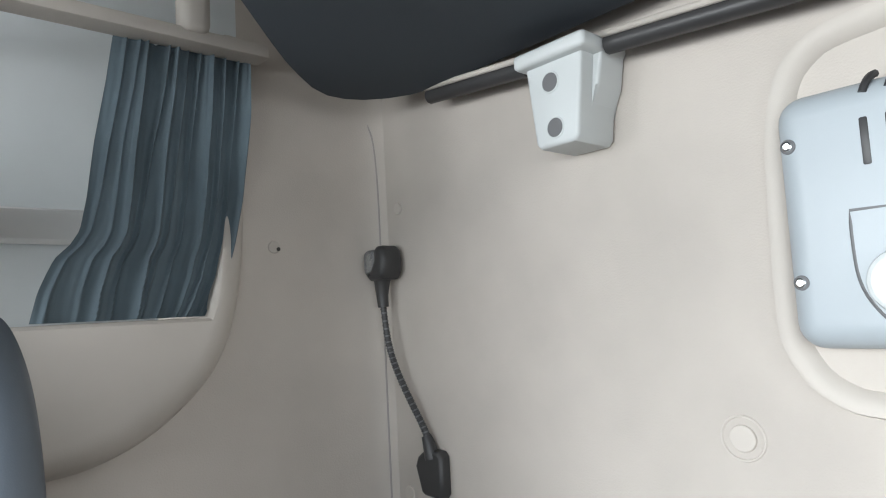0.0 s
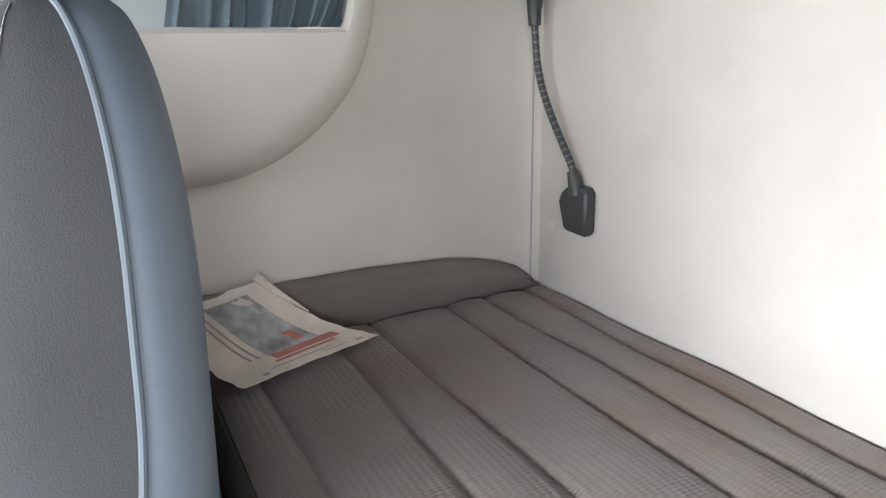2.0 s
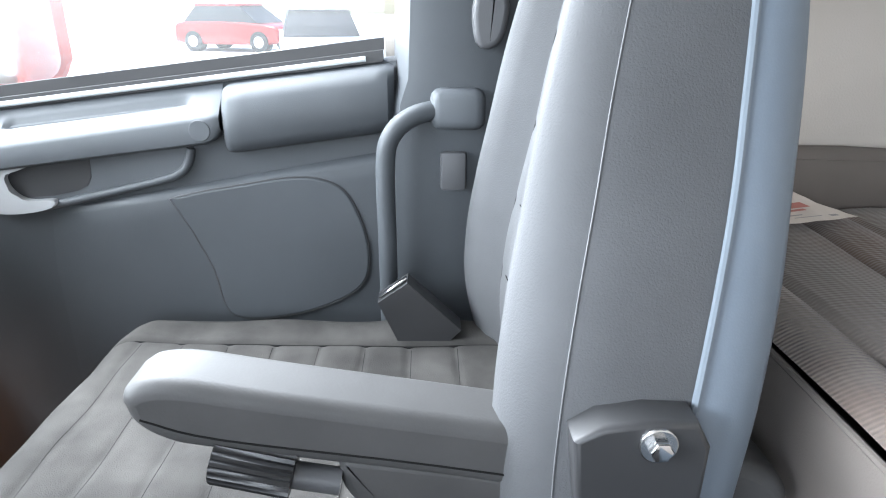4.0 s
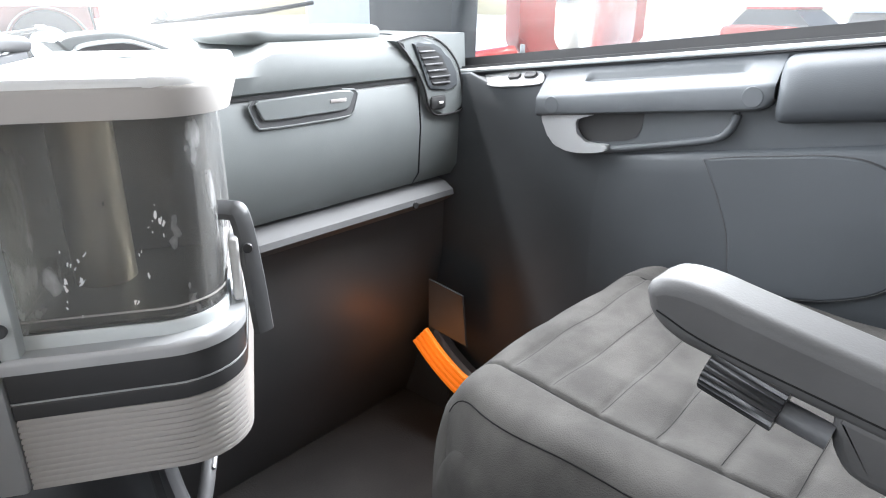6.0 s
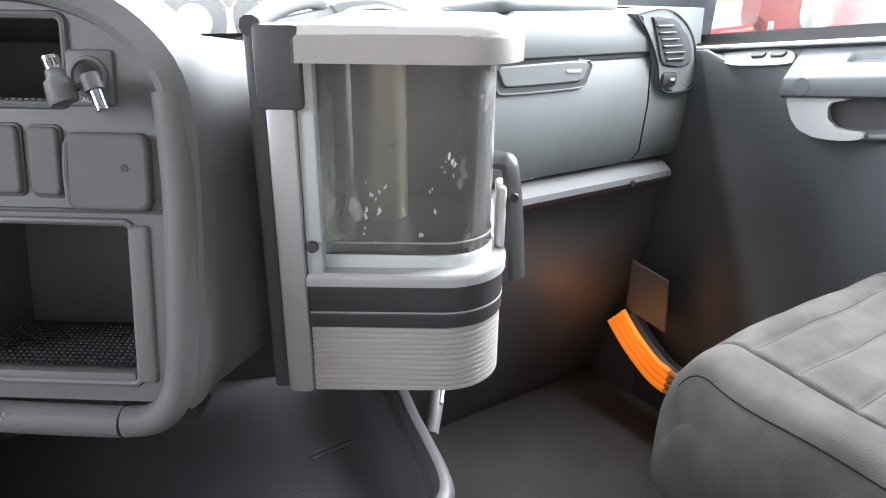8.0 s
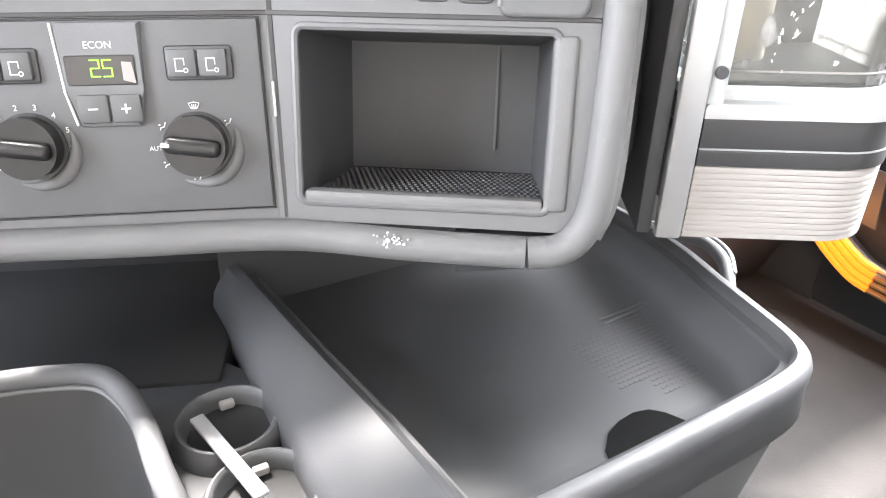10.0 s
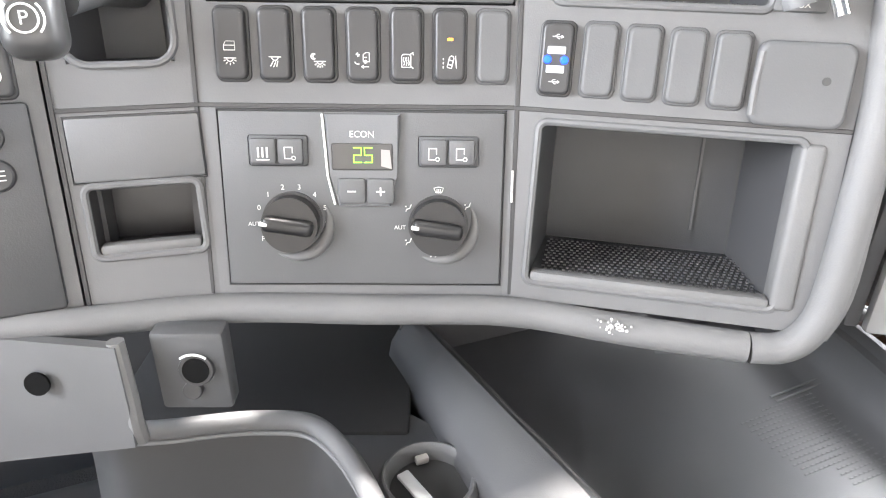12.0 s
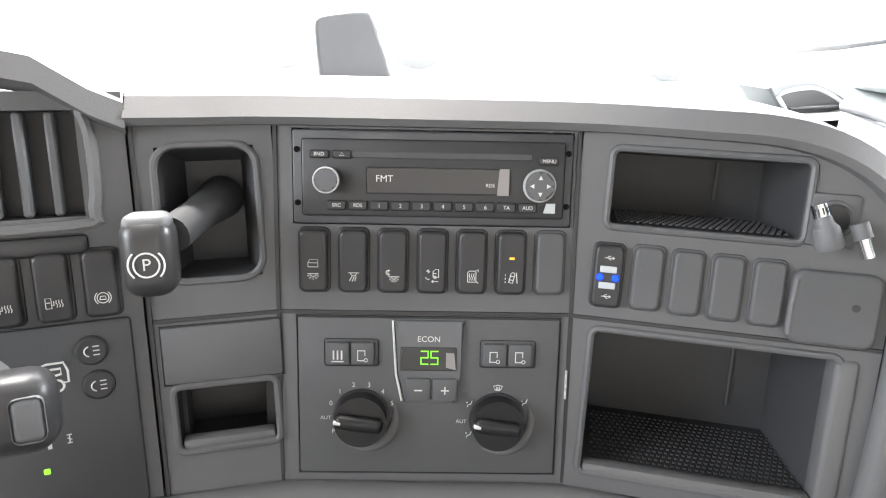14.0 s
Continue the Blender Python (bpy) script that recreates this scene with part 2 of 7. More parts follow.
def rbox(lo, hi, r=0.004, seg=2, m=None, bm=None):
    """A box between two corners with rounded edges."""
    own = bmesh.new()
    bmesh.ops.create_cube(own, size=1)
    for v in own.verts:
        v.co = Vector([lo[k] + (v.co[k] + 0.5) * (hi[k] - lo[k]) for k in range(3)])
    if r > 0:
        bmesh.ops.bevel(own, geom=own.edges[:], offset=r, segments=seg, affect="EDGES", profile=0.5)
    if m is not None:
        own.transform(m)
    return joined(bm, own)


def joined(bm, own):
    if bm is None:
        return own
    me = bpy.data.meshes.new("tmp")
    own.to_mesh(me)
    own.free()
    bm.from_mesh(me)
    bpy.data.meshes.remove(me)
    return bm


def key_block(w, h, r, z0, z1, b):
    """A key with a round-cornered plan and a softly rounded upper edge."""
    rows = []
    for z, i in ((z0, 0.0), (z1 - b, 0.0), (z1 - 0.6 * b, 0.1 * b), (z1 - 0.2 * b, 0.4 * b), (z1, b)):
        rows.append([(x + i - w / 2, y + i - h / 2, z) for x, y in round_rect(w - 2 * i, h - 2 * i, r - 0.6 * i, 5)])
    bm = loft(rows, wrap=True)
    bm.verts.ensure_lookup_table()
    bm.faces.new(bm.verts[-len(rows[-1]):])
    return bm


def round_rect(w, h, r, n=5):
    pts = []
    for cx, cy, a0 in ((w - r, h - r, 0), (r, h - r, 90), (r, r, 180), (w - r, r, 270)):
        pts += [(cx + r * math.cos(radians(a0 + 90 * k / n)), cy + r * math.sin(radians(a0 + 90 * k / n))) for k in range(n + 1)]
    return pts


def slab(outline, z0, z1, r=0.0, m=None, bm=None, seg=2):
    """A plate with the given outline from z0 to z1, its upper rim rounded by r."""
    own = bmesh.new()
    low = [own.verts.new((x, y, z0)) for x, y in outline]
    top = [own.verts.new((x, y, z1)) for x, y in outline]
    n = len(outline)
    for k in range(n):
        own.faces.new((low[k], low[(k + 1) % n], top[(k + 1) % n], top[k]))
    own.faces.new(top)
    own.faces.new(low[::-1])
    if r > 0:
        rim = [e for e in own.edges if all(abs(v.co.z - z1) < 1e-7 for v in e.verts)]
        bmesh.ops.bevel(own, geom=rim, offset=r, segments=seg, affect="EDGES", profile=0.5)
    if m is not None:
        own.transform(m)
    return joined(bm, own)


def tube(points, r, n=10, closed=False, bm=None, flat=1.0, caps=True):
    """A round bar along points; r may be a list."""
    own = bm if bm is not None else bmesh.new()
    pts = [Vector(p) for p in points]
    rings, side = [], None
    for k, p in enumerate(pts):
        a = pts[k - 1] if k or closed else p
        b = pts[(k + 1) % len(pts)] if k < len(pts) - 1 or closed else p
        d = (b - a).normalized()
        if side is None:
            side = d.orthogonal().normalized()
        side = (side - d * side.dot(d)).normalized()
        up = d.cross(side)
        rr = r[k] if isinstance(r, (list, tuple)) else r
        rings.append([own.verts.new(p + side * rr * math.cos(2 * math.pi * j / n) + up * rr * flat * math.sin(2 * math.pi * j / n)) for j in range(n)])
    for k in range(len(rings) - (0 if closed else 1)):
        A, B = rings[k], rings[(k + 1) % len(rings)]
        for j in range(n):
            own.faces.new((A[j], A[(j + 1) % n], B[(j + 1) % n], B[j]))
    if caps and not closed:
        own.faces.new(rings[0][::-1])
        own.faces.new(rings[-1])
    return own


def rslab(outline, z0, z1, r, m=None, n=4):
    """A block over an outline, with both rims rolled to the radius r."""
    pts = [Vector((x, y)) for x, y in outline]
    pts = [p for k, p in enumerate(pts) if (p - pts[k - 1]).length > 1e-5]
    turn = 1.0 if sum(p.x * q.y - q.x * p.y for p, q in zip(pts, pts[1:] + pts[:1])) > 0 else -1.0
    inward = []
    for k, p in enumerate(pts):
        d = (pts[(k + 1) % len(pts)] - pts[k - 1]).normalized()
        inward.append(Vector((-d.y, d.x)) * turn)
    steps = [radians(90 * k / n) for k in range(n + 1)]
    prof = [(r * (1 - math.sin(a)), z0 + r * (1 - math.cos(a))) for a in steps] + [(r * (1 - math.sin(a)), z1 - r * (1 - math.cos(a))) for a in steps[::-1]]
    rings = [[(p.x + w.x * d, p.y + w.y * d, z) for p, w in zip(pts, inward)] for d, z in prof]
    bm = loft(rings, wrap=True)
    bm.verts.ensure_lookup_table()
    bm.faces.new(bm.verts[: len(pts)])
    bm.faces.new(bm.verts[-len(pts) :])
    bmesh.ops.recalc_face_normals(bm, faces=bm.faces)
    if m is not None:
        bm.transform(m)
    return bm


def loft(rows, bm=None, wrap=False):
    own = bm if bm is not None else bmesh.new()
    grid = [[own.verts.new(Vector(p)) for p in row] for row in rows]
    for A, B in zip(grid, grid[1:]):
        for j in range(len(A) if wrap else len(A) - 1):
            k = (j + 1) % len(A)
            own.faces.new((A[j], A[k], B[k], B[j]))
    return own


def thick(bm, d):
    """Gives an open sheet the thickness d."""
    bmesh.ops.recalc_face_normals(bm, faces=bm.faces)
    bmesh.ops.solidify(bm, geom=bm.faces[:], thickness=d)
    return bm


def disc(r, z0, z1, n=28, bev=0.0, m=None, bm=None, seg=2):
    pts = [(r * math.cos(2 * math.pi * k / n), r * math.sin(2 * math.pi * k / n)) for k in range(n)]
    return slab(pts, z0, z1, bev, m, bm, seg)


def smooth_path(points, n=6):
    """Points along a smooth curve through the given ones."""
    p = [Vector(q) for q in points]
    p = [2 * p[0] - p[1]] + p + [2 * p[-1] - p[-2]]
    out = []
    for k in range(1, len(p) - 2):
        a, b, c, d = p[k - 1 : k + 3]
        for j in range(n):
            t = j / n
            out.append(0.5 * (2 * b + (c - a) * t + (2 * a - 5 * b + 4 * c - d) * t * t + (3 * b - a - 3 * c + d) * t**3))
    return out + [p[-2]]


def holed(u0, v0, u1, v1, holes, depth, m):
    """A flat panel with rectangular openings whose sides run back by depth."""
    us = sorted({u0, u1, *(h[0] for h in holes), *(h[2] for h in holes)})
    vs = sorted({v0, v1, *(h[1] for h in holes), *(h[3] for h in holes)})
    own, cache = bmesh.new(), {}

    def vert(u, v, w):
        if (u, v, w) not in cache:
            cache[u, v, w] = own.verts.new((u, v, w))
        return cache[u, v, w]

    def inside(u, v):
        return any(h[0] < u < h[2] and h[1] < v < h[3] for h in holes)

    for a, b in zip(us, us[1:]):
        for c, d in zip(vs, vs[1:]):
            if not inside((a + b) / 2, (c + d) / 2):
                own.faces.new([vert(a, c, 0), vert(b, c, 0), vert(b, d, 0), vert(a, d, 0)])
    for w in [(u0, v0, u1, v1)] + list(holes):
        ring = [(w[0], w[1]), (w[2], w[1]), (w[2], w[3]), (w[0], w[3])]
        edge = []
        for (a, b), (c, d) in zip(ring, ring[1:] + ring[:1]):
            mids = [(u, b) for u in us if min(a, c) < u < max(a, c)] if b == d else [(a, v) for v in vs if min(b, d) < v < max(b, d)]
            if (a > c) or (b > d):
                mids = mids[::-1]
            edge += [(a, b)] + mids
        for (a, b), (c, d) in zip(edge, edge[1:] + edge[:1]):
            own.faces.new([vert(a, b, 0), vert(c, d, 0), vert(c, d, -depth), vert(a, b, -depth)])
    own.transform(m)
    return own


def unit(yaw, origin):
    """The frame of a dashboard panel: x along it, y up it, z out of it."""
    y, a = radians(yaw), radians(11.2)
    u, away = Vector((math.cos(y), -math.sin(y), 0)), Vector((math.sin(y), math.cos(y), 0))
    v = away * math.sin(a) + Vector((0, 0, math.cos(a)))
    n = u.cross(v)
    return Matrix(((u.x, v.x, n.x, origin[0]), (u.y, v.y, n.y, origin[1]), (u.z, v.z, n.z, origin[2]), (0, 0, 0, 1)))


# the dashboard and the console beside the driver are turned to face the driver
TURN = Matrix.Translation((0.0438, 1.0317, 0.0175)) @ pose(0, 0, 0, 0, 0, -21.7) @ Matrix.Translation((-0.0297, -0.971, 0))
MID = unit(0, (0, 0.995, 1.052))
MC = TURN @ MID
MR = TURN @ unit(13.5, MID @ Vector((0.107, 0, 0)))
ML = TURN @ unit(-13.5, MID @ Vector((-0.112, 0, 0)))


def at(m, x, y, z=0.0):
    return m @ Matrix.Translation((x, y, z))


def driver_part(name, bm, material, parent=None, label=""):
    """A part given in the dashboard's own axes."""
    bm.transform(TURN)
    return part(name, bm, material, parent, label)


# ---- the shell of the cab ----
X, YR, FLOOR, ROOF = 1.146, -0.382, 0.35, 2.2


def structure(name, bm, material, label, category="wall"):
    return tagged(part(name, bm, material), label, category, kind="structure")


structure("floor", rbox((-1.3, YR, FLOOR - 0.05), (1.3, 1.65, FLOOR), 0), CARPET, "black rubber mat on the cab floor", "floor")
structure("wall_rear", rbox((-1.3, YR - 0.05, FLOOR), (1.32, YR, ROOF), 0), BEIGE, "smooth beige rear wall of the sleeper", "wall")
structure("ceiling", rbox((-1.3, YR, ROOF), (1.3, 1.25, ROOF + 0.05), 0), HEAD, "pale grey headlining of the cab", "ceiling")
structure("wall_far", rbox((-1.35, YR, FLOOR), (-1.2, 0.42, ROOF), 0), BEIGE, "beige side wall behind the driver's door", "wall")
structure("wall_front", rbox((-1.1, 1.48, FLOOR), (1.1, 1.53, 1.0), 0), DARK, "dark bulkhead under the windscreen", "wall")

# far door with its window
structure("door_1", rbox((-1.26, 0.42, FLOOR), (-1.16, 1.2, 1.06), 0.01), DOORP, "dark grey lower door on the driver's side", "door")
structure("wall_header_far", rbox((-1.3, 0.42, 1.78), (-1.16, 1.3, ROOF), 0), HEAD, "pale grey panel over the driver's window", "wall")
structure("wall_header", rbox((X, 0.42, 1.78), (1.3, 1.3, ROOF), 0), HEAD, "pale grey panel over the passenger window", "wall")
structure("wall_visor", rbox((-1.2, 1.2, 1.85), (1.2, 1.3, ROOF), 0.01), HEAD, "pale grey panel above the windscreen", "wall")

# windscreen, bowed in plan
SCREEN_PLAN = [(-1.18, 1.37), (-1.1, 1.5), (-0.9, 1.605), (-0.5, 1.66), (0.0, 1.68), (0.5, 1.66), (0.9, 1.605), (1.1, 1.5), (1.18, 1.37)]


def screen_y(x):
    """How far ahead the windscreen's foot lies at x."""
    for (x0, y0), (x1, y1) in zip(SCREEN_PLAN, SCREEN_PLAN[1:]):
        if x0 <= x <= x1:
            return y0 + (y1 - y0) * (x - x0) / (x1 - x0)
    return 1.37


foot = smooth_path([(x, y, 1.0) for x, y in SCREEN_PLAN], 5)
ws = loft([[(p.x * (1 - 0.05 * f), p.y - 0.3 * f, 1.0 + 0.87 * f) for p in foot] for f in (0.0, 0.33, 0.66, 1.0)])
pane = structure("windscreen", thick(ws, 0.006), PANE, "clear laminated windscreen", "window")
pane.visible_shadow = False


def pillar(name, side):
    foot, top = Vector((side * 1.2, 1.25, 1.0)), Vector((side * 1.14, 1.17, 1.9))
    rows = []
    for p in (foot, top):
        rows.append([p + Vector(o) for o in ((-0.045 * side, 0.1, 0), (-0.05 * side, 0.0, 0), (-0.02 * side, -0.075, 0), (0.03 * side, -0.09, 0), (0.07 * side, 0.0, 0), (0.03 * side, 0.13, 0))])
    bm = loft(rows, wrap=True)
    return structure(name, bm, DOORD, "dark grey windscreen pillar", "pillar")


pillar("pillar_front", 1)
pillar("pillar_front_far", -1)

# sleeper side wall with its scooped window recess
W0, LEDGE = 1.14, 1.32
side = bmesh.new()
edge = [(-0.145, ROOF), (-0.145, 1.57), (-0.137, 1.473), (-0.13, 1.385), (-0.1, LEDGE)]
CORNER = [(1.112, YR), (1.122, YR + 0.006), (1.131, YR + 0.022), (1.1365, YR + 0.045), (1.139, YR + 0.075), (W0, YR + 0.11)]
loft([[(x, y, z) for x, y in CORNER] + [(W0, yy - 0.03, z), (W0, yy, z)] for yy, z in edge], side)
loft([[(x, y, z) for x, y in CORNER] + [(W0, yy, z) for yy in (-0.13, -0.1, 0.24)] for z in (LEDGE, 1.0, FLOOR)], side)
structure("wall_side", side, BEIGE, "smooth beige sleeper side wall with a rounded corner", "wall")

# bulging ledge below the window: a flat face whose rim rolls back to the wall and runs up as the window's jamb
OUTER = smooth_path([(-0.158, 1.72, 0), (-0.157, 1.57, 0), (-0.149, 1.473, 0), (-0.141, 1.385, 0), (-0.12, 1.295, 0), (-0.085, 1.234, 0), (-0.022, 1.18, 0), (0.05, 1.15, 0), (0.13, 1.143, 0), (0.27, 1.14, 0)], 5)
INNER = smooth_path([(-0.128, 1.72, 0), (-0.126, 1.57, 0), (-0.12, 1.473, 0), (-0.107, 1.385, 0), (-0.082, 1.304, 0), (-0.056, 1.26, 0), (0.003, 1.217, 0), (0.068, 1.192, 0), (0.135, 1.181, 0), (0.27, 1.174, 0)], 5)
rows = []
for k, (o, i) in enumerate(zip(OUTER, INNER)):
    f = min(1.0, max(0.0, k - 8) / 12)
    xi = 1.134 - 0.038 * f * f * (3 - 2 * f)
    row = [(W0 + 0.002, o.x - 0.001, o.y), (W0 - 0.001, o.x + 0.001, o.y)]
    for a in (8, 20, 34, 48, 62, 76, 90):
        c, d = math.cos(radians(a)), math.sin(radians(a))
        row.append((W0 - (W0 - xi) * d, i.x + (o.x - i.x) * c, i.y + (o.y - i.y) * c))
    g = 0.0 if k < 17 else min(1.0, (k - 17) / 3)
    top = i.y + (LEDGE - 0.005 - i.y) * g
    row += [(xi + 0.0005, i.x + 0.002, i.y + (top - i.y) * 0.5), (xi + 0.001, i.x + 0.003, top), (xi + 0.005, i.x + 0.005, top + 0.004 * g), (1.2, i.x + 0.007, top + 0.005 * g), (1.3, i.x + 0.007, top + 0.005 * g)]
    rows.append(row)
structure("window_ledge", loft(rows), BEIGED, "bulging beige ledge below the sleeper window, running up as its jamb", "trim")
structure("wall_outer", rbox((1.3, YR, 1.0), (1.32, 0.42, ROOF), 0), LOCKER, "pale outer panel behind the sleeper curtain", "wall")
structure("window_bar", rbox((1.24, -0.14, 1.43), (1.29, 0.42, 1.475), 0.012), WHITE, "white cross bar of the sleeper window", "trim")

# passenger door
def soft(pts, n=3):
    """A closed outline rounded through its points."""
    p = [(x, y, 0) for x, y in pts]
    return [(q.x, q.y) for q in smooth_path(p[-2:] + p + p[:2], n)[2 * n : -2 * n - 1]][: n * len(pts)]


SILL = lambda y: 1.03 + (1.125 - y) * 0.118
RAILT = lambda y: 1.008 + (0.95 - y) * 0.132
RAILB = lambda y: 0.979 + (0.95 - y) * 0.123
CREASE = lambda y: 0.938 + (0.814 - y) * 0.172
door, rows = bmesh.new(), []
for y in (0.425, 0.5, 0.56, 0.62, 0.7, 0.8, 0.9, 0.955, 1.0, 1.05, 1.08, 1.1, 1.16, 1.2):
    s = SILL(y)
    drop = 0.026 if y < 1.06 else 0.026 * max(0.15, (1.1 - y) / 0.04)
    rows.append([(X + 0.02, y, FLOOR), (X + 0.006, y, 0.6), (X, y, 0.86), (X - 0.002, y, s - 0.045 - drop), (X - 0.003, y, s - drop - 0.006), (X - 0.001, y, s - drop - 0.001), (X + 0.003, y, s - drop + 0.001), (X + 0.014, y, s - 0.007), (X + 0.03, y, s - 0.004), (X + 0.06, y, s - 0.004), (X + 0.06, y, FLOOR)])
loft(rows, door)
door_ob = structure("door_2", door, DOORD, "dark grey plastic passenger door panel", "door")
ONDOOR = Matrix(((0, 0, -1, X), (1, 0, 0, 0), (0, 1, 0, 0), (0, 0, 0, 1)))

# soft elbow pad behind the pull rail
bm, rows = bmesh.new(), []
for y, f in ((0.6265, 0.15), (0.625, 0.6), (0.621, 0.85), (0.614, 0.97), (0.6, 1.0), (0.56, 1.0), (0.5, 1.0), (0.45, 1.0), (0.434, 0.9), (0.427, 0.5)):
    low, top = 1.004 + (0.61 - y) * 0.13, SILL(y) - 0.012
    mid, h = (low + top) / 2, (top - low) / 2
    g = 0.75 + 0.25 * f
    rows.append([(X + 0.004, y, mid - h * g), (X - 0.012 * f, y, mid - h * g), (X - 0.022 * f, y, mid - (h - 0.005) * g), (X - 0.029 * f, y, mid - (h - 0.016) * g), (X - 0.03 * f, y, mid), (X - 0.026 * f, y, mid + (h - 0.014) * g), (X - 0.016 * f, y, mid + (h - 0.003) * g), (X - 0.002, y, mid + h * g + 0.002), (X + 0.016, y, mid + h * g + 0.005)])
loft(rows, bm)
part("elbow_pad", bm, DOORD, door_ob, "smooth grey elbow pad")

# pull rail: an upright front and a sloping top with a long finger slot
bm, rows = bmesh.new(), []
for k in range(67):
    y = 0.953 - 0.3255 * k / 66
    end = min(1.0, (y - 0.627) / 0.022)
    round_off = math.sqrt(max(0.0, 1 - (1 - end) ** 2))
    zt, zb, zs = RAILT(y), RAILB(y) + 0.016 * (1 - round_off), SILL(y) - 0.008
    a = min(1.0, max(0.0, (0.884 - y) / 0.008)) * min(1.0, max(0.0, (y - 0.662) / 0.012))
    xf, xs = X - 0.026 + 0.004 * (1 - round_off), X + 0.012
    row = [(X, y, zb - 0.001), (xf + 0.005, y, zb - 0.001), (xf + 0.001, y, zb + 0.002), (xf, y, zb + 0.006), (xf, y, zt - 0.006), (xf + 0.0015, y, zt - 0.002), (xf + 0.004, y, zt)]
    for f, dip in ((0.2, 0.0), (0.36, 0.0), (0.41, 0.1), (0.44, 0.9), (0.5, 1.0), (0.66, 0.8), (0.74, 0.2), (0.8, 0.0), (1.0, 0.0)):
        x = xf + 0.004 + (xs - xf - 0.004) * f
        row.append((x + 0.002 * dip * a, y, zt + (zs - zt) * f ** 0.9 - 0.013 * dip * a))
    rows.append(row)
loft(rows, bm)
rail_ob = part("pull_rail", bm, DOORP, door_ob, "long grey pull rail with a finger slot on top")
for y in (0.926, 0.65):
    part("screw_cap", disc(0.0125, 0, 0.0012, 24, 0.001, ONDOOR @ Matrix.Translation((y, (RAILT(y) + RAILB(y)) / 2, 0.0252))), DOORP, rail_ob, "round screw cap")

# scooped bezel of the opener below the rail
LIP = smooth_path([(0.943, 0.981, 0), (0.936, 0.962, 0), (0.924, 0.942, 0), (0.905, 0.934, 0), (0.867, 0.935, 0), (0.79, 0.951, 0), (0.72, 0.967, 0), (0.69, 0.976, 0), (0.676, 0.988, 0), (0.669, 1.008, 0)], 5)
FLANK = [(p.x, p.y) for p in LIP] + [(0.669 + 0.274 * k / 8, RAILB(0.669 + 0.274 * k / 8) + 0.003) for k in range(9)]
bez_ob = part("lever_bezel", slab(FLANK, 0.0, 0.006, 0, ONDOOR), DOORP, door_ob, "grey bezel of the door opener")
part("bezel_rim", tube([ONDOOR @ Vector((p.x, p.y, 0.007)) for p in LIP], 0.0052, 10), DOORP, bez_ob, "rounded lip of the bezel")
WELL = [(0.895, 0.985), (0.893, 0.968), (0.885, 0.955), (0.872, 0.949), (0.84, 0.951), (0.81, 0.957), (0.798, 0.963), (0.792, 0.974), (0.79, 0.997)]
# raised flat patch: black colour takes the place of the well's shade
part("lever_well", slab(WELL, 0.003, 0.0068, 0, ONDOOR), BLACK, bez_ob, "flat black patch for the shade behind the opener")
HOOK = [(p.x, p.y) for p in smooth_path([(0.9, 0.985, 0), (0.9455, 0.981, 0), (0.941, 0.962, 0), (0.93, 0.944, 0), (0.911, 0.933, 0), (0.885, 0.931, 0), (0.858, 0.934, 0), (0.84, 0.939, 0), (0.8345, 0.9435, 0), (0.8385, 0.948, 0), (0.853, 0.9475, 0), (0.868, 0.948, 0), (0.88, 0.9535, 0), (0.888, 0.965, 0), (0.889, 0.976, 0), (0.882, 0.981, 0), (0.866, 0.986, 0), (0.866, 0.9895, 0)], 3)]
part("opener_lever", slab(HOOK, 0.008, 0.018, 0.0015, ONDOOR), LEVERM, bez_ob, "silver door opener lever")

# lower panel: its rolled upper edge runs back under the pad, with a pocket let into it
bm, rows = bmesh.new(), []
for k in range(25):
    y = 0.86 - 0.415 * k / 24
    fade = min(1.0, (0.86 - y) / 0.12)
    z = CREASE(y)
    rows.append([(X + 0.003, y, z + 0.001), (X - 0.004 * fade, y, z), (X - 0.011 * fade, y, z - 0.004), (X - 0.014 * fade, y, z - 0.011), (X - 0.0135 * fade, y, z - 0.03), (X - 0.012 * fade, y, 0.86), (X - 0.004 * fade, y, 0.62), (X + 0.012, y, 0.4)])
loft(rows, bm)
low_ob = part("lower_panel", bm, DOORD, door_ob, "dark moulded lower door panel")
PK = smooth_path([(0.7, 0.948, 0), (0.66, 0.957, 0), (0.611, 0.965, 0), (0.56, 0.973, 0), (0.52, 0.972, 0), (0.49, 0.957, 0), (0.472, 0.922, 0), (0.463, 0.88, 0), (0.467, 0.845, 0), (0.485, 0.823, 0), (0.52, 0.805, 0), (0.56, 0.793, 0), (0.61, 0.787, 0), (0.645, 0.798, 0), (0.658, 0.857, 0), (0.678, 0.907, 0)], 4)
part("pocket_panel", rslab([(p.x, p.y) for p in PK], 0.009, 0.0158, 0.003, ONDOOR), DOORD, low_ob, "dark flat pocket panel")
part("pocket_gap", tube([ONDOOR @ Vector((p.x, p.y, 0.0135)) for p in PK], 0.0014, 6, closed=True), BLACK, low_ob, "dark gap round the pocket")

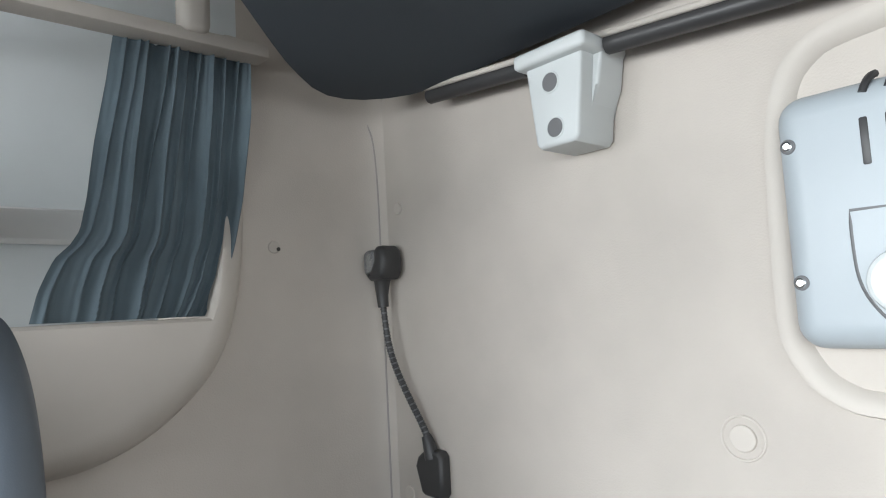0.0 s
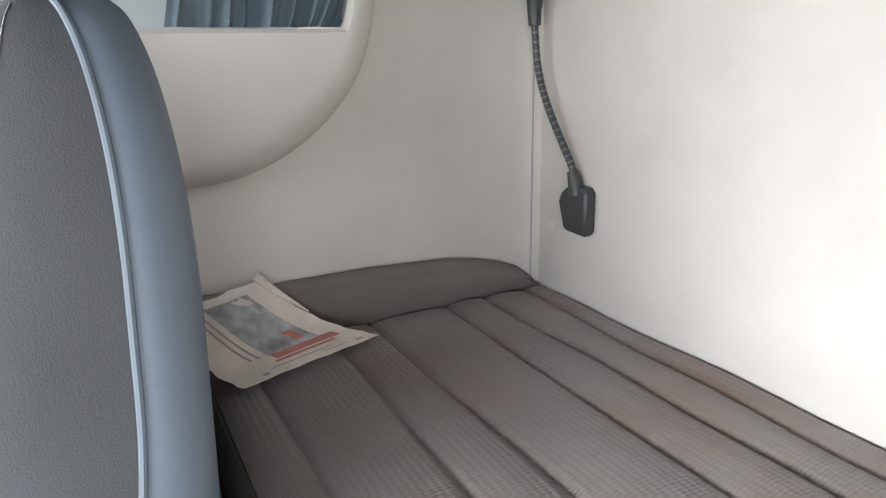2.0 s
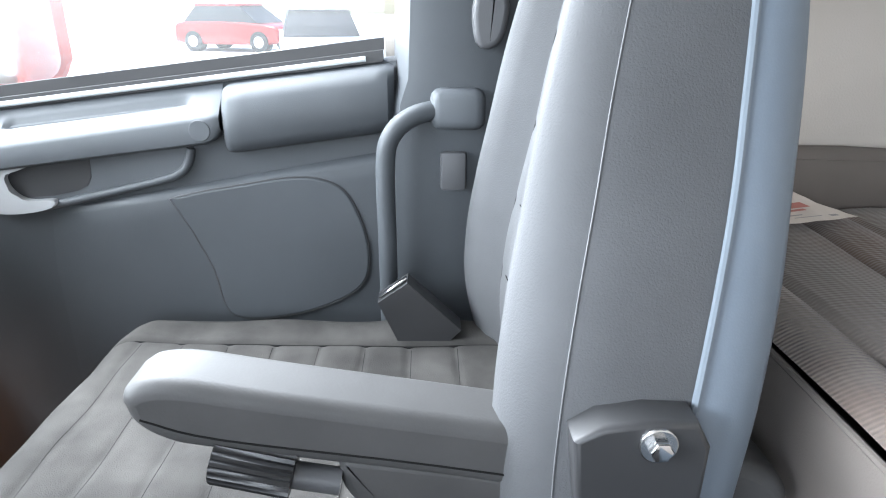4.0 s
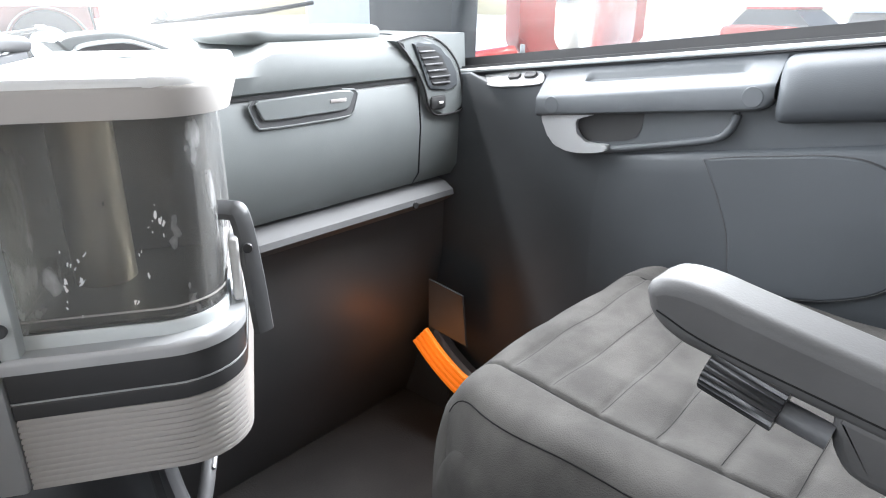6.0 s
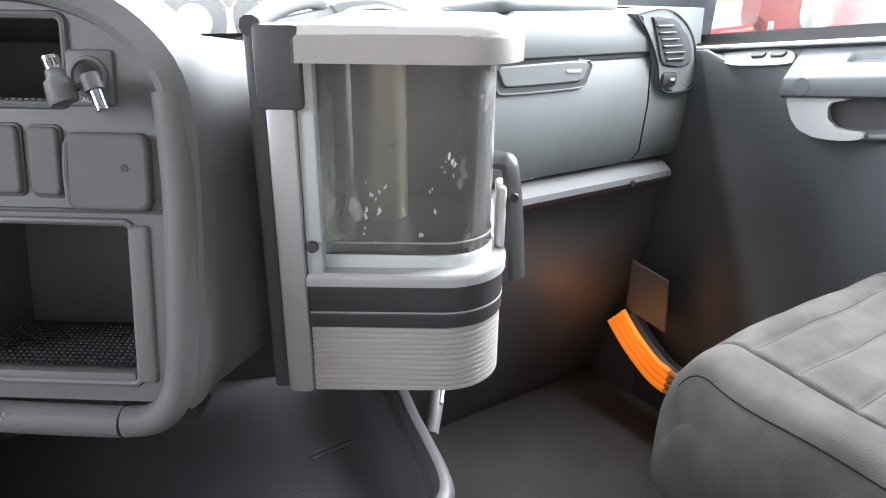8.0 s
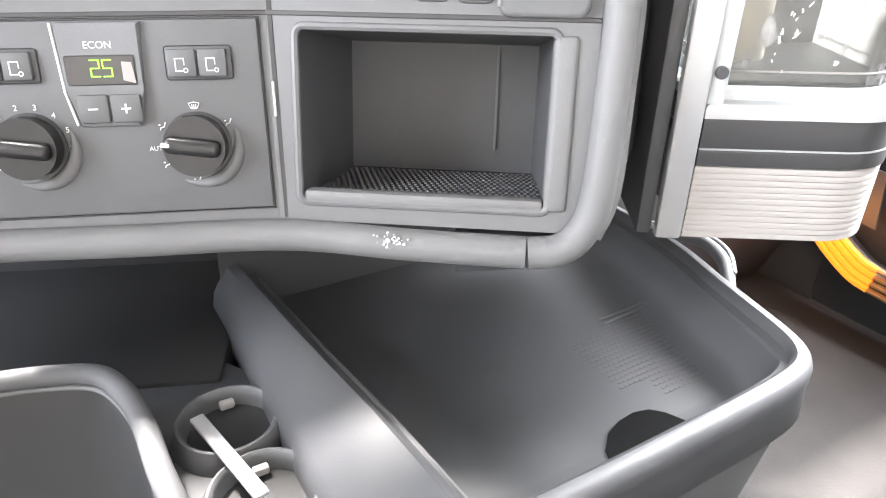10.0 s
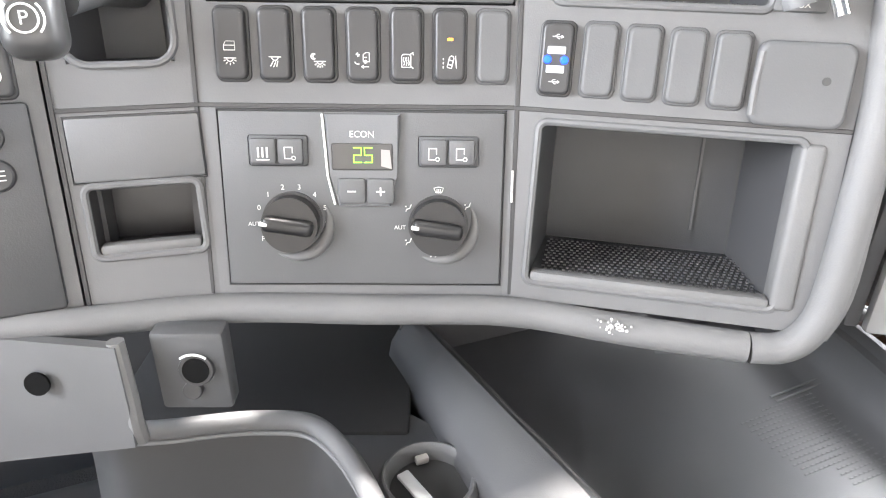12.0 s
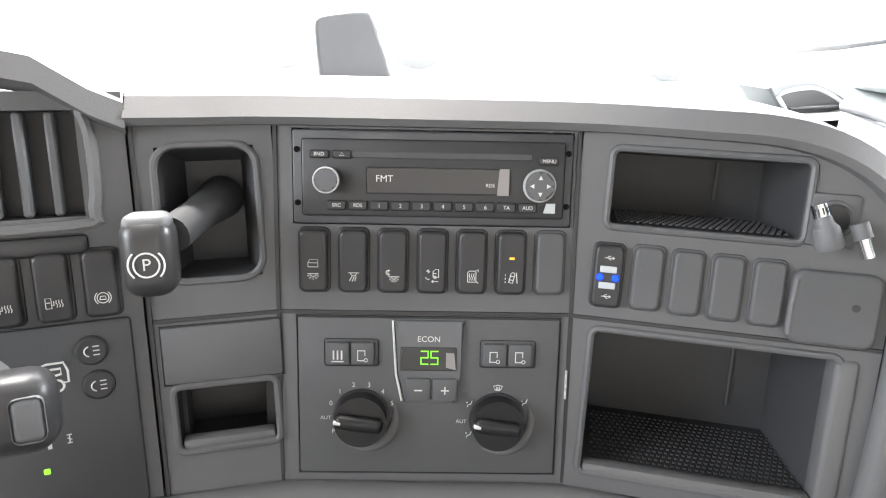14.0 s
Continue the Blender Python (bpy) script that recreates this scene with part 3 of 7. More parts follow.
# window opening trims, switch plate and lock pin
seal = bmesh.new()
for off, h, dx in ((-0.006, 0.013, 0.022), (0.006, 0.014, 0.036)):
    rows = [[(X + dx, y, SILL(y) + off), (X + dx - 0.012, y, SILL(y) + off), (X + dx - 0.012, y, SILL(y) + off + h), (X + dx, y, SILL(y) + off + h)] for y in (0.44, 0.8, 1.18)]
    loft(rows, seal, wrap=True)
part("sill_strip", tube([(X + 0.008, y, SILL(y) - 0.0005) for y in (0.46, 0.8, 1.17)], 0.0032, 8), PALEGR, door_ob, "pale strip below the window")
part("window_seal", seal, BLACK, door_ob, "black rubber window seal")
plate = rslab([(p[0], p[1] - 0.001) for p in soft([(-1.088, 1.1485), (-1.06, 1.1335), (-1.02, 1.1305), (-0.965, 1.1315), (-0.958, 1.137), (-0.972, 1.149), (-1.03, 1.1535)])], -0.001, 0.0035, 0.0012)
for v in plate.verts:
    y = -v.co.x
    f = (v.co.y - 1.1325) / 0.02
    v.co = Vector((X - 0.001 + 0.02 * f - 0.93 * v.co.z, y, SILL(y) - 0.027 + 0.021 * f + 0.5 * v.co.z))
plate_ob = part("switch_plate", plate, LEVERM, door_ob, "pale plate with window switches")
for k in range(2):
    y = 0.985 + k * 0.03
    part("window_switch", rslab([(p[0] - 0.011, p[1] - 0.005) for p in round_rect(0.022, 0.01, 0.004, 4)], 0, 0.005, 0.0015, Matrix.Translation((X + 0.006, y, SILL(y) - 0.0155)) @ Matrix(((0, 0.7, -0.7, 0), (-1, 0, 0, 0), (0.118, 0.7, 0.7, 0), (0, 0, 0, 1)))), BLACK, plate_ob, "black rocker")
part("lock_pin", tube([(X + 0.03, 1.02, 1.03), (X + 0.03, 1.02, 1.075)], 0.004, 8), DOORD, door_ob, "dark lock pin")
glass = rbox((X + 0.045, 0.44, 1.0), (X + 0.05, 1.18, 1.8), 0)
gl = structure("window_1", glass, PANE, "clear wound-up side window", "window")
gl.visible_shadow = False
structure("wall_foot_side", rbox((1.16, 1.16, FLOOR), (1.2, 1.5, 1.06), 0), DARK, "dark side panel of the foot space", "wall")
structure("cab_skin", rbox((1.325, -0.4, 0.2), (1.345, 0.42, ROOF), 0.004), RED, "glossy red outer panel behind the door", "wall")
skin = structure("door_skin", rbox((X + 0.062, -0.4, 0.2), (X + 0.08, 1.25, 0.99), 0.004), RED, "glossy red outer skin of the cab", "wall")

# centre pillar trim with belt
bm = bmesh.new()
rows = []
for z, x0, y0 in ((FLOOR, 1.12, 0.44), (0.8, 1.115, 0.44), (0.98, 1.11, 0.43), (1.06, 1.1, 0.42), (1.09, 1.1, 0.41), (1.3, 1.09, 0.4), (1.7, 1.06, 0.38), (2.15, 1.03, 0.36)):
    rows.append([(1.2, y0 + 0.02, z), (x0 + 0.04, y0 + 0.012, z), (x0 + 0.01, y0, z), (x0, y0 - 0.03, z), (x0 + 0.003, 0.3, z), (x0 + 0.03, 0.24, z), (1.2, 0.235, z)])
loft(rows, bm)
pil = structure("pillar_centre", bm, DOORD, "grey moulded pillar behind the passenger door", "pillar")
part("pillar_cover", rbox((1.086, 0.325, 1.036), (1.13, 0.386, 1.082), 0.012, 3), DOORP, pil, "grey moulded belt cover")
part("belt_slot", rbox((1.098, 0.345, 0.965), (1.13, 0.375, 1.01), 0.004), DARK, pil, "dark belt slot")
structure("wall_behind_pillar", rbox((1.2, -0.02, FLOOR), (1.25, 0.44, 1.13), 0), BEIGE, "beige panel behind the seat", "wall")

belt = thing("seat_belt", "grey seat belt hanging on the door pillar", "seat belt", base=(1.08, 0.33, 0.8))
strap = bmesh.new()
loft([[(1.066 - 0.04 * (z - 1.18), 0.29 + o, z) for o in (-0.022, 0.022)] for z in (1.18, 1.3, 1.45, 1.75)], strap)
part("strap", thick(strap, 0.002), DASH, belt)
guide = rslab(soft([(0.314, 1.205), (0.332, 1.19), (0.342, 1.165), (0.338, 1.13), (0.322, 1.124), (0.308, 1.14), (0.304, 1.18)]), 0, 0.02, 0.006, Matrix(((0, 0, -1, 1.094), (1, 0, 0, 0), (0, 1, 0, 0), (0, 0, 0, 1))))
part("guide", guide, DARK, belt, "dark belt guide")
tongue = rbox((-0.004, -0.0015, -0.02), (0.004, 0.0015, 0.02), 0.001, 1)
tongue.transform(look((1.05, 0.43, 0.866), (1.05, 0.364, 0.914)))
part("buckle_tongue", tongue, CHROME, belt, "bright steel buckle tongue")
part("buckle", slab([(0.385, 0.782), (0.415, 0.778), (0.447, 0.851), (0.413, 0.8745), (0.352, 0.815)], 0, 0.035, 0.004, Matrix(((0, 0, 1, 1.04), (1, 0, 0, 0), (0, 1, 0, 0), (0, 0, 0, 1)))), BLACK, belt, "black buckle housing")

rail = thing("grab_rail", "dark grey grab rail beside the passenger door", "grab rail", base=(1.1, 0.46, 0.7))
part("bar", tube(smooth_path([(1.103, 0.368, 1.06), (1.092, 0.405, 1.052), (1.087, 0.428, 1.033), (1.086, 0.4365, 1.0), (1.09, 0.437, 0.9), (1.1, 0.438, 0.78), (1.11, 0.44, 0.6)], 6), 0.011, 12), DOORD, rail)
part("foot", rbox((1.09, 0.425, 0.58), (1.125, 0.456, 0.61), 0.006), DOORD, rail)

# ---- the sleeper ----
mt = thing("mattress", "brown-grey quilted bunk mattress with woven stripes", "mattress", base=(0.3, -0.1, 0.8))
bm = bmesh.new()
seams = [-0.345, -0.28, -0.214, -0.098, -0.028, 0.072]
ys = [YR + 0.008 + k * (0.5 / 150) for k in range(151)]
rows = []
for x in [1.13, 1.125] + [1.1 - 0.05 * k for k in range(30)]:
    row = []
    for y in ys:
        d = min(abs(y - s - 0.004 * math.sin(5 * x + 40 * s)) for s in seams)
        z = 0.938 - 0.004 * math.exp(-((d / 0.005) ** 2)) + 0.005 * min(1, d / 0.04) ** 0.7 + 0.0022 * math.sin(x * 23 + y * 9) * math.sin(y * 31)
        e = max(0.0, y - 0.085)
        z -= 9 * e * e
        if x > 1.12:
            z -= 0.01
        row.append((x, y, z))
    rows.append(row)
loft(rows, bm)
part("cover", bm, MATT, mt)
edge = rows[0][-1][2]
part("side_panel", loft([[(1.13 - 0.11 * k, 0.126 + dy, z) for k in range(14)] for dy, z in ((0.0, edge + 0.003), (0.006, edge - 0.012), (0.008, 0.87), (0.004, 0.815), (-0.02, 0.81))]), BOLST, mt, "dark grey-brown side of the mattress")
part("piping", tube([(1.12 - 0.2 * k, 0.1265, edge + 0.003) for k in range(8)], 0.003, 8), BOLST, mt, "dark edge piping")
structure("bunk_base", rbox((-0.4, YR + 0.002, FLOOR), (1.12, 0.124, 0.81), 0.01), BUNK, "blue-grey bunk base below the mattress", "bunk")
bol = thing("bolster", "grey-brown padded strip along the mattress end", "bolster", base=(1.1, -0.2, 0.94))
bm = bmesh.new()
rows = []
for y, top in [(-0.381, 0.944), (-0.373, 0.953), (-0.35, 0.97), (-0.32, 0.982), (-0.28, 0.993), (-0.23, 1.002), (-0.1, 1.0095), (0.02, 1.011), (0.12, 1.012)]:
    rows.append([(1.122, y, 0.925), (1.113, y, 0.938), (1.108, y, (0.94 + top) / 2), (1.111, y, top - 0.012), (1.119, y, top - 0.003), (1.129, y, top), (1.139, y, top - 0.003)])
loft(rows, bm)
part("pad", bm, BOLST, bol)
part("seam", tube(smooth_path([(1.1125, -0.365, 0.95), (1.111, -0.33, 0.965), (1.1105, -0.28, 0.981), (1.1105, -0.2, 0.992), (1.1105, 0.0, 0.999), (1.1105, 0.12, 1.0)], 5), 0.0007, 6), BOLST, bol, "fine edge seam")

# newspaper sheet on the mattress
pap = thing("paper_sheet", "creased printed paper sheet lying on the mattress", "paper", base=(1.07, 0.02, 0.945))
P00, P10, P01, P11 = Vector((1.039, -0.08, 0.95)), Vector((1.113, 0.046, 1.022)), Vector((0.984, 0.1, 0.95)), Vector((1.098, 0.175, 1.006))
bm, rows = bmesh.new(), []


def sheet(s, t, lift=0.0):
    p = P00.lerp(P10, s).lerp(P01.lerp(P11, s), t)
    p.z += lift + 0.003 * math.sin(7 * s + 3 * t) * t - 0.014 * math.sin(math.pi * s) * (1 - 0.3 * t) + 0.002 * math.sin(9 * t) * s
    return p


for j in range(15):
    rows.append([sheet(k / 14 + 0.006 * math.sin(j * 1.9) * (k in (0, 14)), j / 14 + 0.008 * math.sin(k * 2.1) * (j in (0, 14))) for k in range(15)])
loft(rows, bm)
part("sheet", thick(bm, 0.0006), PAPER, pap)
for s0, s1, t0, t1, mm in ((0.3, 0.92, 0.22, 0.62, PHOTO), (0.22, 0.3, 0.12, 0.62, REDINK), (0.17, 0.2, 0.2, 0.66, REDINK), (0.36, 0.5, 0.28, 0.36, REDINK), (0.04, 0.07, 0.09, 0.15, INKD), (0.1, 0.115, 0.3, 0.75, INKD), (0.06, 0.07, 0.2, 0.4, INKD), (0.3, 0.9, 0.68, 0.7, INKD), (0.3, 0.9, 0.74, 0.76, INKD), (0.04, 0.08, 0.8, 0.84, INKD)):
    strip = loft([[sheet(s0 + (s1 - s0) * k / 6, t, 0.0012) for k in range(7)] for t in (t0, (t0 + t1) / 2, t1)])
    part("print_bar", strip, mm, pap)
part("rolled_edge", tube([sheet(0.6, 0.0, 0.003), sheet(0.8, 0.01, 0.005), sheet(1.0, 0.03, 0.008)], [0.001, 0.0035, 0.006], 9), PAPER, pap, "curled paper edge")

# upper bunk
ub = thing("upper_bunk", "dark blue-grey cloth underside of the folded upper bunk", "bunk", base=(0.4, -0.2, 1.62))
outline = [(0.66, 0.2), (0.76, 0.075), (0.835, -0.013), (0.873, -0.048), (0.91, -0.082), (0.95, -0.12), (0.986, -0.159), (1.016, -0.195), (1.033, -0.229), (1.033, -0.257), (1.022, -0.283), (0.998, -0.308), (0.965, -0.327), (0.925, -0.337), (-0.6, -0.345), (-0.6, 0.2)]
part("cushion", slab(outline, 1.62, 1.8, 0, None), BUNK, ub)
RAILZ = lambda x: 1.619 - 0.0905 * (0.932 - x)
for x0, x1 in ((0.765, 0.945), (0.3, 0.65)):
    part("edge_rail", tube([(x0, -0.343, RAILZ(x0) - 0.006), (x1, -0.343, RAILZ(x1) - 0.006)], 0.011, 10), BLACK, ub, "black rail under the bunk edge")
    part("edge_strip", tube([(x0, -0.333, RAILZ(x0) + 0.003), (x1, -0.333, RAILZ(x1) + 0.003)], 0.004, 8), BEIGED, ub, "pale strip on the rail")

br = thing("bunk_bracket", "pale grey plastic bunk bracket with two round holes", "bracket", base=(0.7, YR, 1.56))
BM = Matrix.Translation((0.744, YR + 0.001, 1.486)) @ Matrix(((-1, 0, 0, 0), (0, 0, 1, 0), (0, 1, 0, 0), (0, 0, 0, 1)))
body = rslab([(p.x, p.y) for p in (Vector((x, y)) for x, y in ((0.009, 0.006), (0.015, 0.0), (0.062, 0.0), (0.068, 0.006), (0.08, 0.1), (0.0, 0.1)))], 0, 0.067, 0.005, BM)
part("body", body, PALEGR, br)
for x, z in ((0.035, 0.072), (0.038, 0.02)):
    part("hole_rim", tube([BM @ Vector((x + 0.0115 * math.cos(a * 0.3142), z + 0.0115 * math.sin(a * 0.3142), 0.067)) for a in range(20)], 0.0012, 6, closed=True), PALEGR, br)
    # the hole is a flat disc, its inner shade given as grey
    part("hole", disc(0.0108, 0.0655, 0.0675, 24, 0, BM @ Matrix.Translation((x, z, 0))), DASH, br, "grey disc for the shade in a round hole")
part("hook_lip", rbox((-0.008, 0.094, -0.002), (0.092, 0.112, 0.08), 0.006, 3, m=BM), PALEGR, br)
part("side_web", rslab([(0.066, 0.03), (0.083, 0.06), (0.09, 0.1), (0.074, 0.1)], 0.0, 0.045, 0.004, BM), PALEGR, br)

# heater control box in its moulded frame
structure("heater_surround", tube(smooth_path([(0.17, YR, 1.543), (0.41, YR, 1.538), (0.475, YR, 1.52), (0.497, YR, 1.47), (0.502, YR, 1.4), (0.504, YR, 1.3), (0.498, YR, 1.26), (0.47, YR, 1.226), (0.41, YR, 1.216), (0.17, YR, 1.216)], 5), 0.016, 10, flat=0.5), BEIGED, "raised beige moulding round the control box", "trim")
hb = thing("control_box", "pale blue-grey ventilation box on the rear wall", "control box", base=(0.35, YR, 1.39))
part("housing", rbox((0.12, YR - 0.002, 1.284), (0.506, YR + 0.045, 1.5), 0.022, 6), PALEBL, hb)
for z in (1.456, 1.34):
    # the shade round each sunk screw is a darker disc under its head
    part("screw_shade", disc(0.0064, 0, 0.0158, 16, 0.001, Matrix.Translation((0.4935, YR + 0.03, z)) @ pose(0, 0, 0, -90, 0, 0)), DASH, hb, "grey ring for the shade round the screw")
    s = disc(0.0048, 0, 0.0185, 16, 0.002, Matrix.Translation((0.4935, YR + 0.03, z)) @ pose(0, 0, 0, -90, 0, 0))
    part("screw", s, STEEL, hb, "bright screw head")
for k in range(8):
    x = 0.436 - 0.018 * k
    part("slot", rbox((x - 0.0035, YR + 0.041, 1.429), (x + 0.0035, YR + 0.0458, 1.468), 0.002), BLACK, hb, "black vent slot")
    part("slot", tube([(x - 0.0001 * a, YR + 0.023 + 0.0205 * math.cos(radians(a)), 1.484 + 0.0205 * math.sin(radians(a))) for a in range(10, 76, 13)], 0.0033, 8), BLACK, hb, "black vent slot")
PLATE = [(p.x, p.y) for p in smooth_path([(0, 0.105, 0), (0.0, 0.075, 0), (0.002, 0.05, 0), (0.01, 0.03, 0), (0.028, 0.01, 0), (0.06, 0.0, 0), (0.092, 0.01, 0), (0.11, 0.03, 0), (0.118, 0.05, 0), (0.12, 0.075, 0), (0.12, 0.105, 0)], 3)]
PM = Matrix.Translation((0.452, YR + 0.0445, 1.29)) @ Matrix(((-1, 0, 0, 0), (0, 0, 1, 0), (0, 1, 0, 0), (0, 0, 0, 1)))
part("plate_gap", tube([PM @ Vector((x, y, 0.0005)) for x, y in PLATE], 0.0016, 6, closed=True), DASH, hb, "grey gap round the dial plate")
part("dial_plate", slab(PLATE, 0, 0.0015, 0, PM), PALEBL, hb)
part("dial", disc(0.025, 0, 0.014, 32, 0.004, Matrix.Translation((0.418, YR + 0.0455, 1.337)) @ pose(0, 0, 0, -90, 0, 0)), PALEGR, hb, "round pale dial")

hb.location += Vector((-0.015, 0, -0.02))

# reading lamp on its gooseneck
lamp = thing("reading_lamp", "black gooseneck reading lamp clipped to the wall", "reading lamp", base=(1.02, YR, 1.07))
LY = YR + 0.014
MOUNT = Matrix.Translation((0, YR, 0)) @ Matrix(((1, 0, 0, 0), (0, 0, 1, 0), (0, 1, 0, 0), (0, 0, 0, 1)))
part("mount", rslab([(1.047, 1.086), (1.041, 1.1), (1.03, 1.108), (1.014, 1.113), (0.994, 1.112), (0.987, 1.104), (0.987, 1.052), (0.992, 1.045), (1.028, 1.046), (1.035, 1.05)], 0, 0.02, 0.006, MOUNT), BLACK, lamp, "black wall mount")
part("mount_collar", tube([(1.012, LY, 1.1), (1.017, LY + 0.001, 1.122), (1.021, LY + 0.002, 1.132)], [0.011, 0.0095, 0.0075], 12), BLACK, lamp)
neck = smooth_path([(1.015, LY, 1.119), (1.026, LY + 0.002, 1.143), (1.046, LY + 0.005, 1.175), (1.067, LY + 0.008, 1.21), (1.083, LY + 0.01, 1.243), (1.093, LY + 0.011, 1.277), (1.099, LY + 0.012, 1.325)], 8)
part("gooseneck", tube(neck, 0.0046, 10), BLACK, lamp)
for k in range(3, len(neck) - 1):
    rings = bmesh.new()
    d = (neck[k + 1] - neck[k - 1]).normalized().to_track_quat("Z", "Y").to_matrix().to_4x4()
    disc(0.0055, -0.0011, 0.0011, 12, 0.0005, Matrix.Translation(neck[k]) @ d, rings, 1)
    part("ring", rings, BLACK if k % 2 else DASH, lamp, "ring of the spiral neck")
part("sleeve", tube([(1.0985, LY + 0.012, 1.322), (1.1, LY + 0.012, 1.34), (1.099, LY + 0.012, 1.36), (1.098, LY + 0.012, 1.372)], [0.0085, 0.0095, 0.0125, 0.016], 14), BLACK, lamp)
part("head", rslab([(1.07, 1.373), (1.078, 1.364), (1.108, 1.363), (1.117, 1.371), (1.115, 1.378), (1.104, 1.381), (1.096, 1.394), (1.094, 1.41), (1.088, 1.4165), (1.078, 1.4165), (1.07, 1.41), (1.067, 1.395)], 0, 0.04, 0.009, MOUNT @ Matrix.Translation((0, 0, 0.006))), BLACK, lamp, "black lamp head")
part("reflector", rbox((1.085, LY + 0.002, 1.378), (1.115, LY + 0.026, 1.412), 0.008, 3), CHROME, lamp, "bright reflector")
part("lens", rbox((1.088, LY - 0.002, 1.37), (1.126, LY + 0.032, 1.413), 0.012, 4), LENS, lamp, "clear ribbed lens")

structure("wall_seam", tube(smooth_path([(1.153, YR + 0.04, 1.672), (1.132, YR + 0.02, 1.626), (1.125, YR + 0.009, 1.548), (1.124, YR + 0.008, 1.3), (1.124, YR + 0.008, 0.95)], 6), 0.0018, 6), INKD, "thin dark seam in the wall lining", "trim")
for x, z, r in ((1.085, 1.037, 0.011), (0.561, 1.176, 0.013), (1.082, 1.476, 0.009)):
    structure("wall_plug", disc(r, 0, 0.003, 20, 0.0012, Matrix.Translation((x, YR, z)) @ pose(0, 0, 0, -90, 0, 0)), BEIGED, "small round beige wall plug", "plug")
structure("plug_ring", tube([(0.561 + 0.021 * math.cos(a * 0.2618), YR + 0.0005, 1.176 + 0.021 * math.sin(a * 0.2618)) for a in range(24)], 0.0014, 6, closed=True), BEIGED, "faint raised ring round a wall plug", "plug")
structure("wall_hook", disc(0.009, 0, 0.003, 18, 0.001, Matrix.Translation((W0, -0.194, 1.417)) @ pose(0, 0, 0, 0, -90, 0)), BEIGED, "small round screw cover on the side wall", "plug")
structure("wall_hook_hole", disc(0.003, 0, 0.0042, 10, 0, Matrix.Translation((W0, -0.2, 1.414)) @ pose(0, 0, 0, 0, -90, 0)), BLACK, "tiny dark screw hole", "plug")

# curtain
cur = thing("curtain", "blue-grey pleated sleeper curtain drawn aside", "curtain", base=(1.16, 0.0, 1.33))
bm, rows = bmesh.new(), []
NZ, NP = 48, 260


def along(z, marks):
    """y at the height z on a line through (z, y) marks, from the top down."""
    for (za, ya), (zb, yb) in zip(marks, marks[1:]):
        if za >= z >= zb:
            f = (za - z) / (za - zb)
            return ya + (yb - ya) * f
    return marks[-1][1]


LEAD = [(1.7, 0.021), (1.62, 0.032), (1.54, 0.046), (1.47, 0.055), (1.43, 0.063), (1.412, 0.074), (1.396, 0.09), (1.375, 0.1), (1.356, 0.108), (1.32, 0.117), (1.3, 0.12)]
TRAIL = [(1.7, -0.157), (1.6, -0.151), (1.483, -0.138), (1.42, -0.126), (1.373, -0.114), (1.34, -0.098), (1.318, -0.084), (1.3, -0.08)]
rnd = random.Random(5)
FOLDS = []
w = 0.0
while w < 1.0:
    FOLDS.append((w, rnd.uniform(0.005, 0.011), rnd.uniform(0.01, 0.02), rnd.uniform(-0.05, 0.05), rnd.uniform(0, 6)))
    w += rnd.uniform(0.06, 0.115)
for k in range(NZ + 1):
    f = k / NZ
    z = 1.684 - f * (1.684 - LEDGE - 0.002)
    y0, y1 = along(z, TRAIL), along(z, LEAD)
    low = max(0.0, f - 0.5) / 0.5
    row = []
    for j in range(NP + 1):
        s = j / NP
        w = s + 0.1 * low ** 2 * math.sin(math.pi * s)
        ridge = sum(h * math.exp(-(((w - c - lean * (f - 0.4) - 0.008 * math.sin(5 * f + ph)) / wd) ** 2)) for c, h, wd, lean, ph in FOLDS)
        broad = 0.004 * math.sin(w * 23 + 1.0 + 2 * f) + 0.002 * math.sin(w * 41 + 4 * f)
        crease = 0.0005 * math.sin(w * 130 + 9 * f) * math.sin(11 * f + 9 * s)
        bunch = 0.014 * low ** 2 * math.exp(-(((s - 0.93) / 0.12) ** 2))
        row.append((1.124 - ridge - broad + crease - bunch, y0 + (y1 - y0) * s, z + 0.004 * math.sin(w * 60) * (k == 0)))
    rows.append(row)
loft(rows, bm)
part("cloth", bm, CURTAIN, cur)
structure("curtain_rail", rbox((1.085, -0.17, 1.678), (1.125, 0.42, 1.697), 0.004), BEIGED, "pale grey curtain rail", "rail")
structure("rail_bracket", rbox((1.075, -0.085, 1.69), (1.11, -0.045, 1.8), 0.012, 3), BEIGED, "beige bracket above the curtain rail", "bracket")

# ---- passenger seat ----
seat = thing("passenger_seat", "grey cloth air-sprung passenger seat with a blue-grey shell", "seat", base=(0.88, 0.5, FLOOR))


# cushion: a dished top between raised side bolsters
def dense(a, b, n, marks, near):
    """Even steps from a to b, with close steps at the marks."""
    vals = {round(a + (b - a) * k / n, 5) for k in range(n + 1)}
    for mk in marks:
        vals = {v for v in vals if abs(v - mk) > near * 1.6} | {round(mk + near * f, 5) for f in (-1.5, -1.0, -0.6, -0.3, 0.0, 0.3, 0.6, 1.0, 1.5)}
    return sorted(v for v in vals if a <= v <= b)


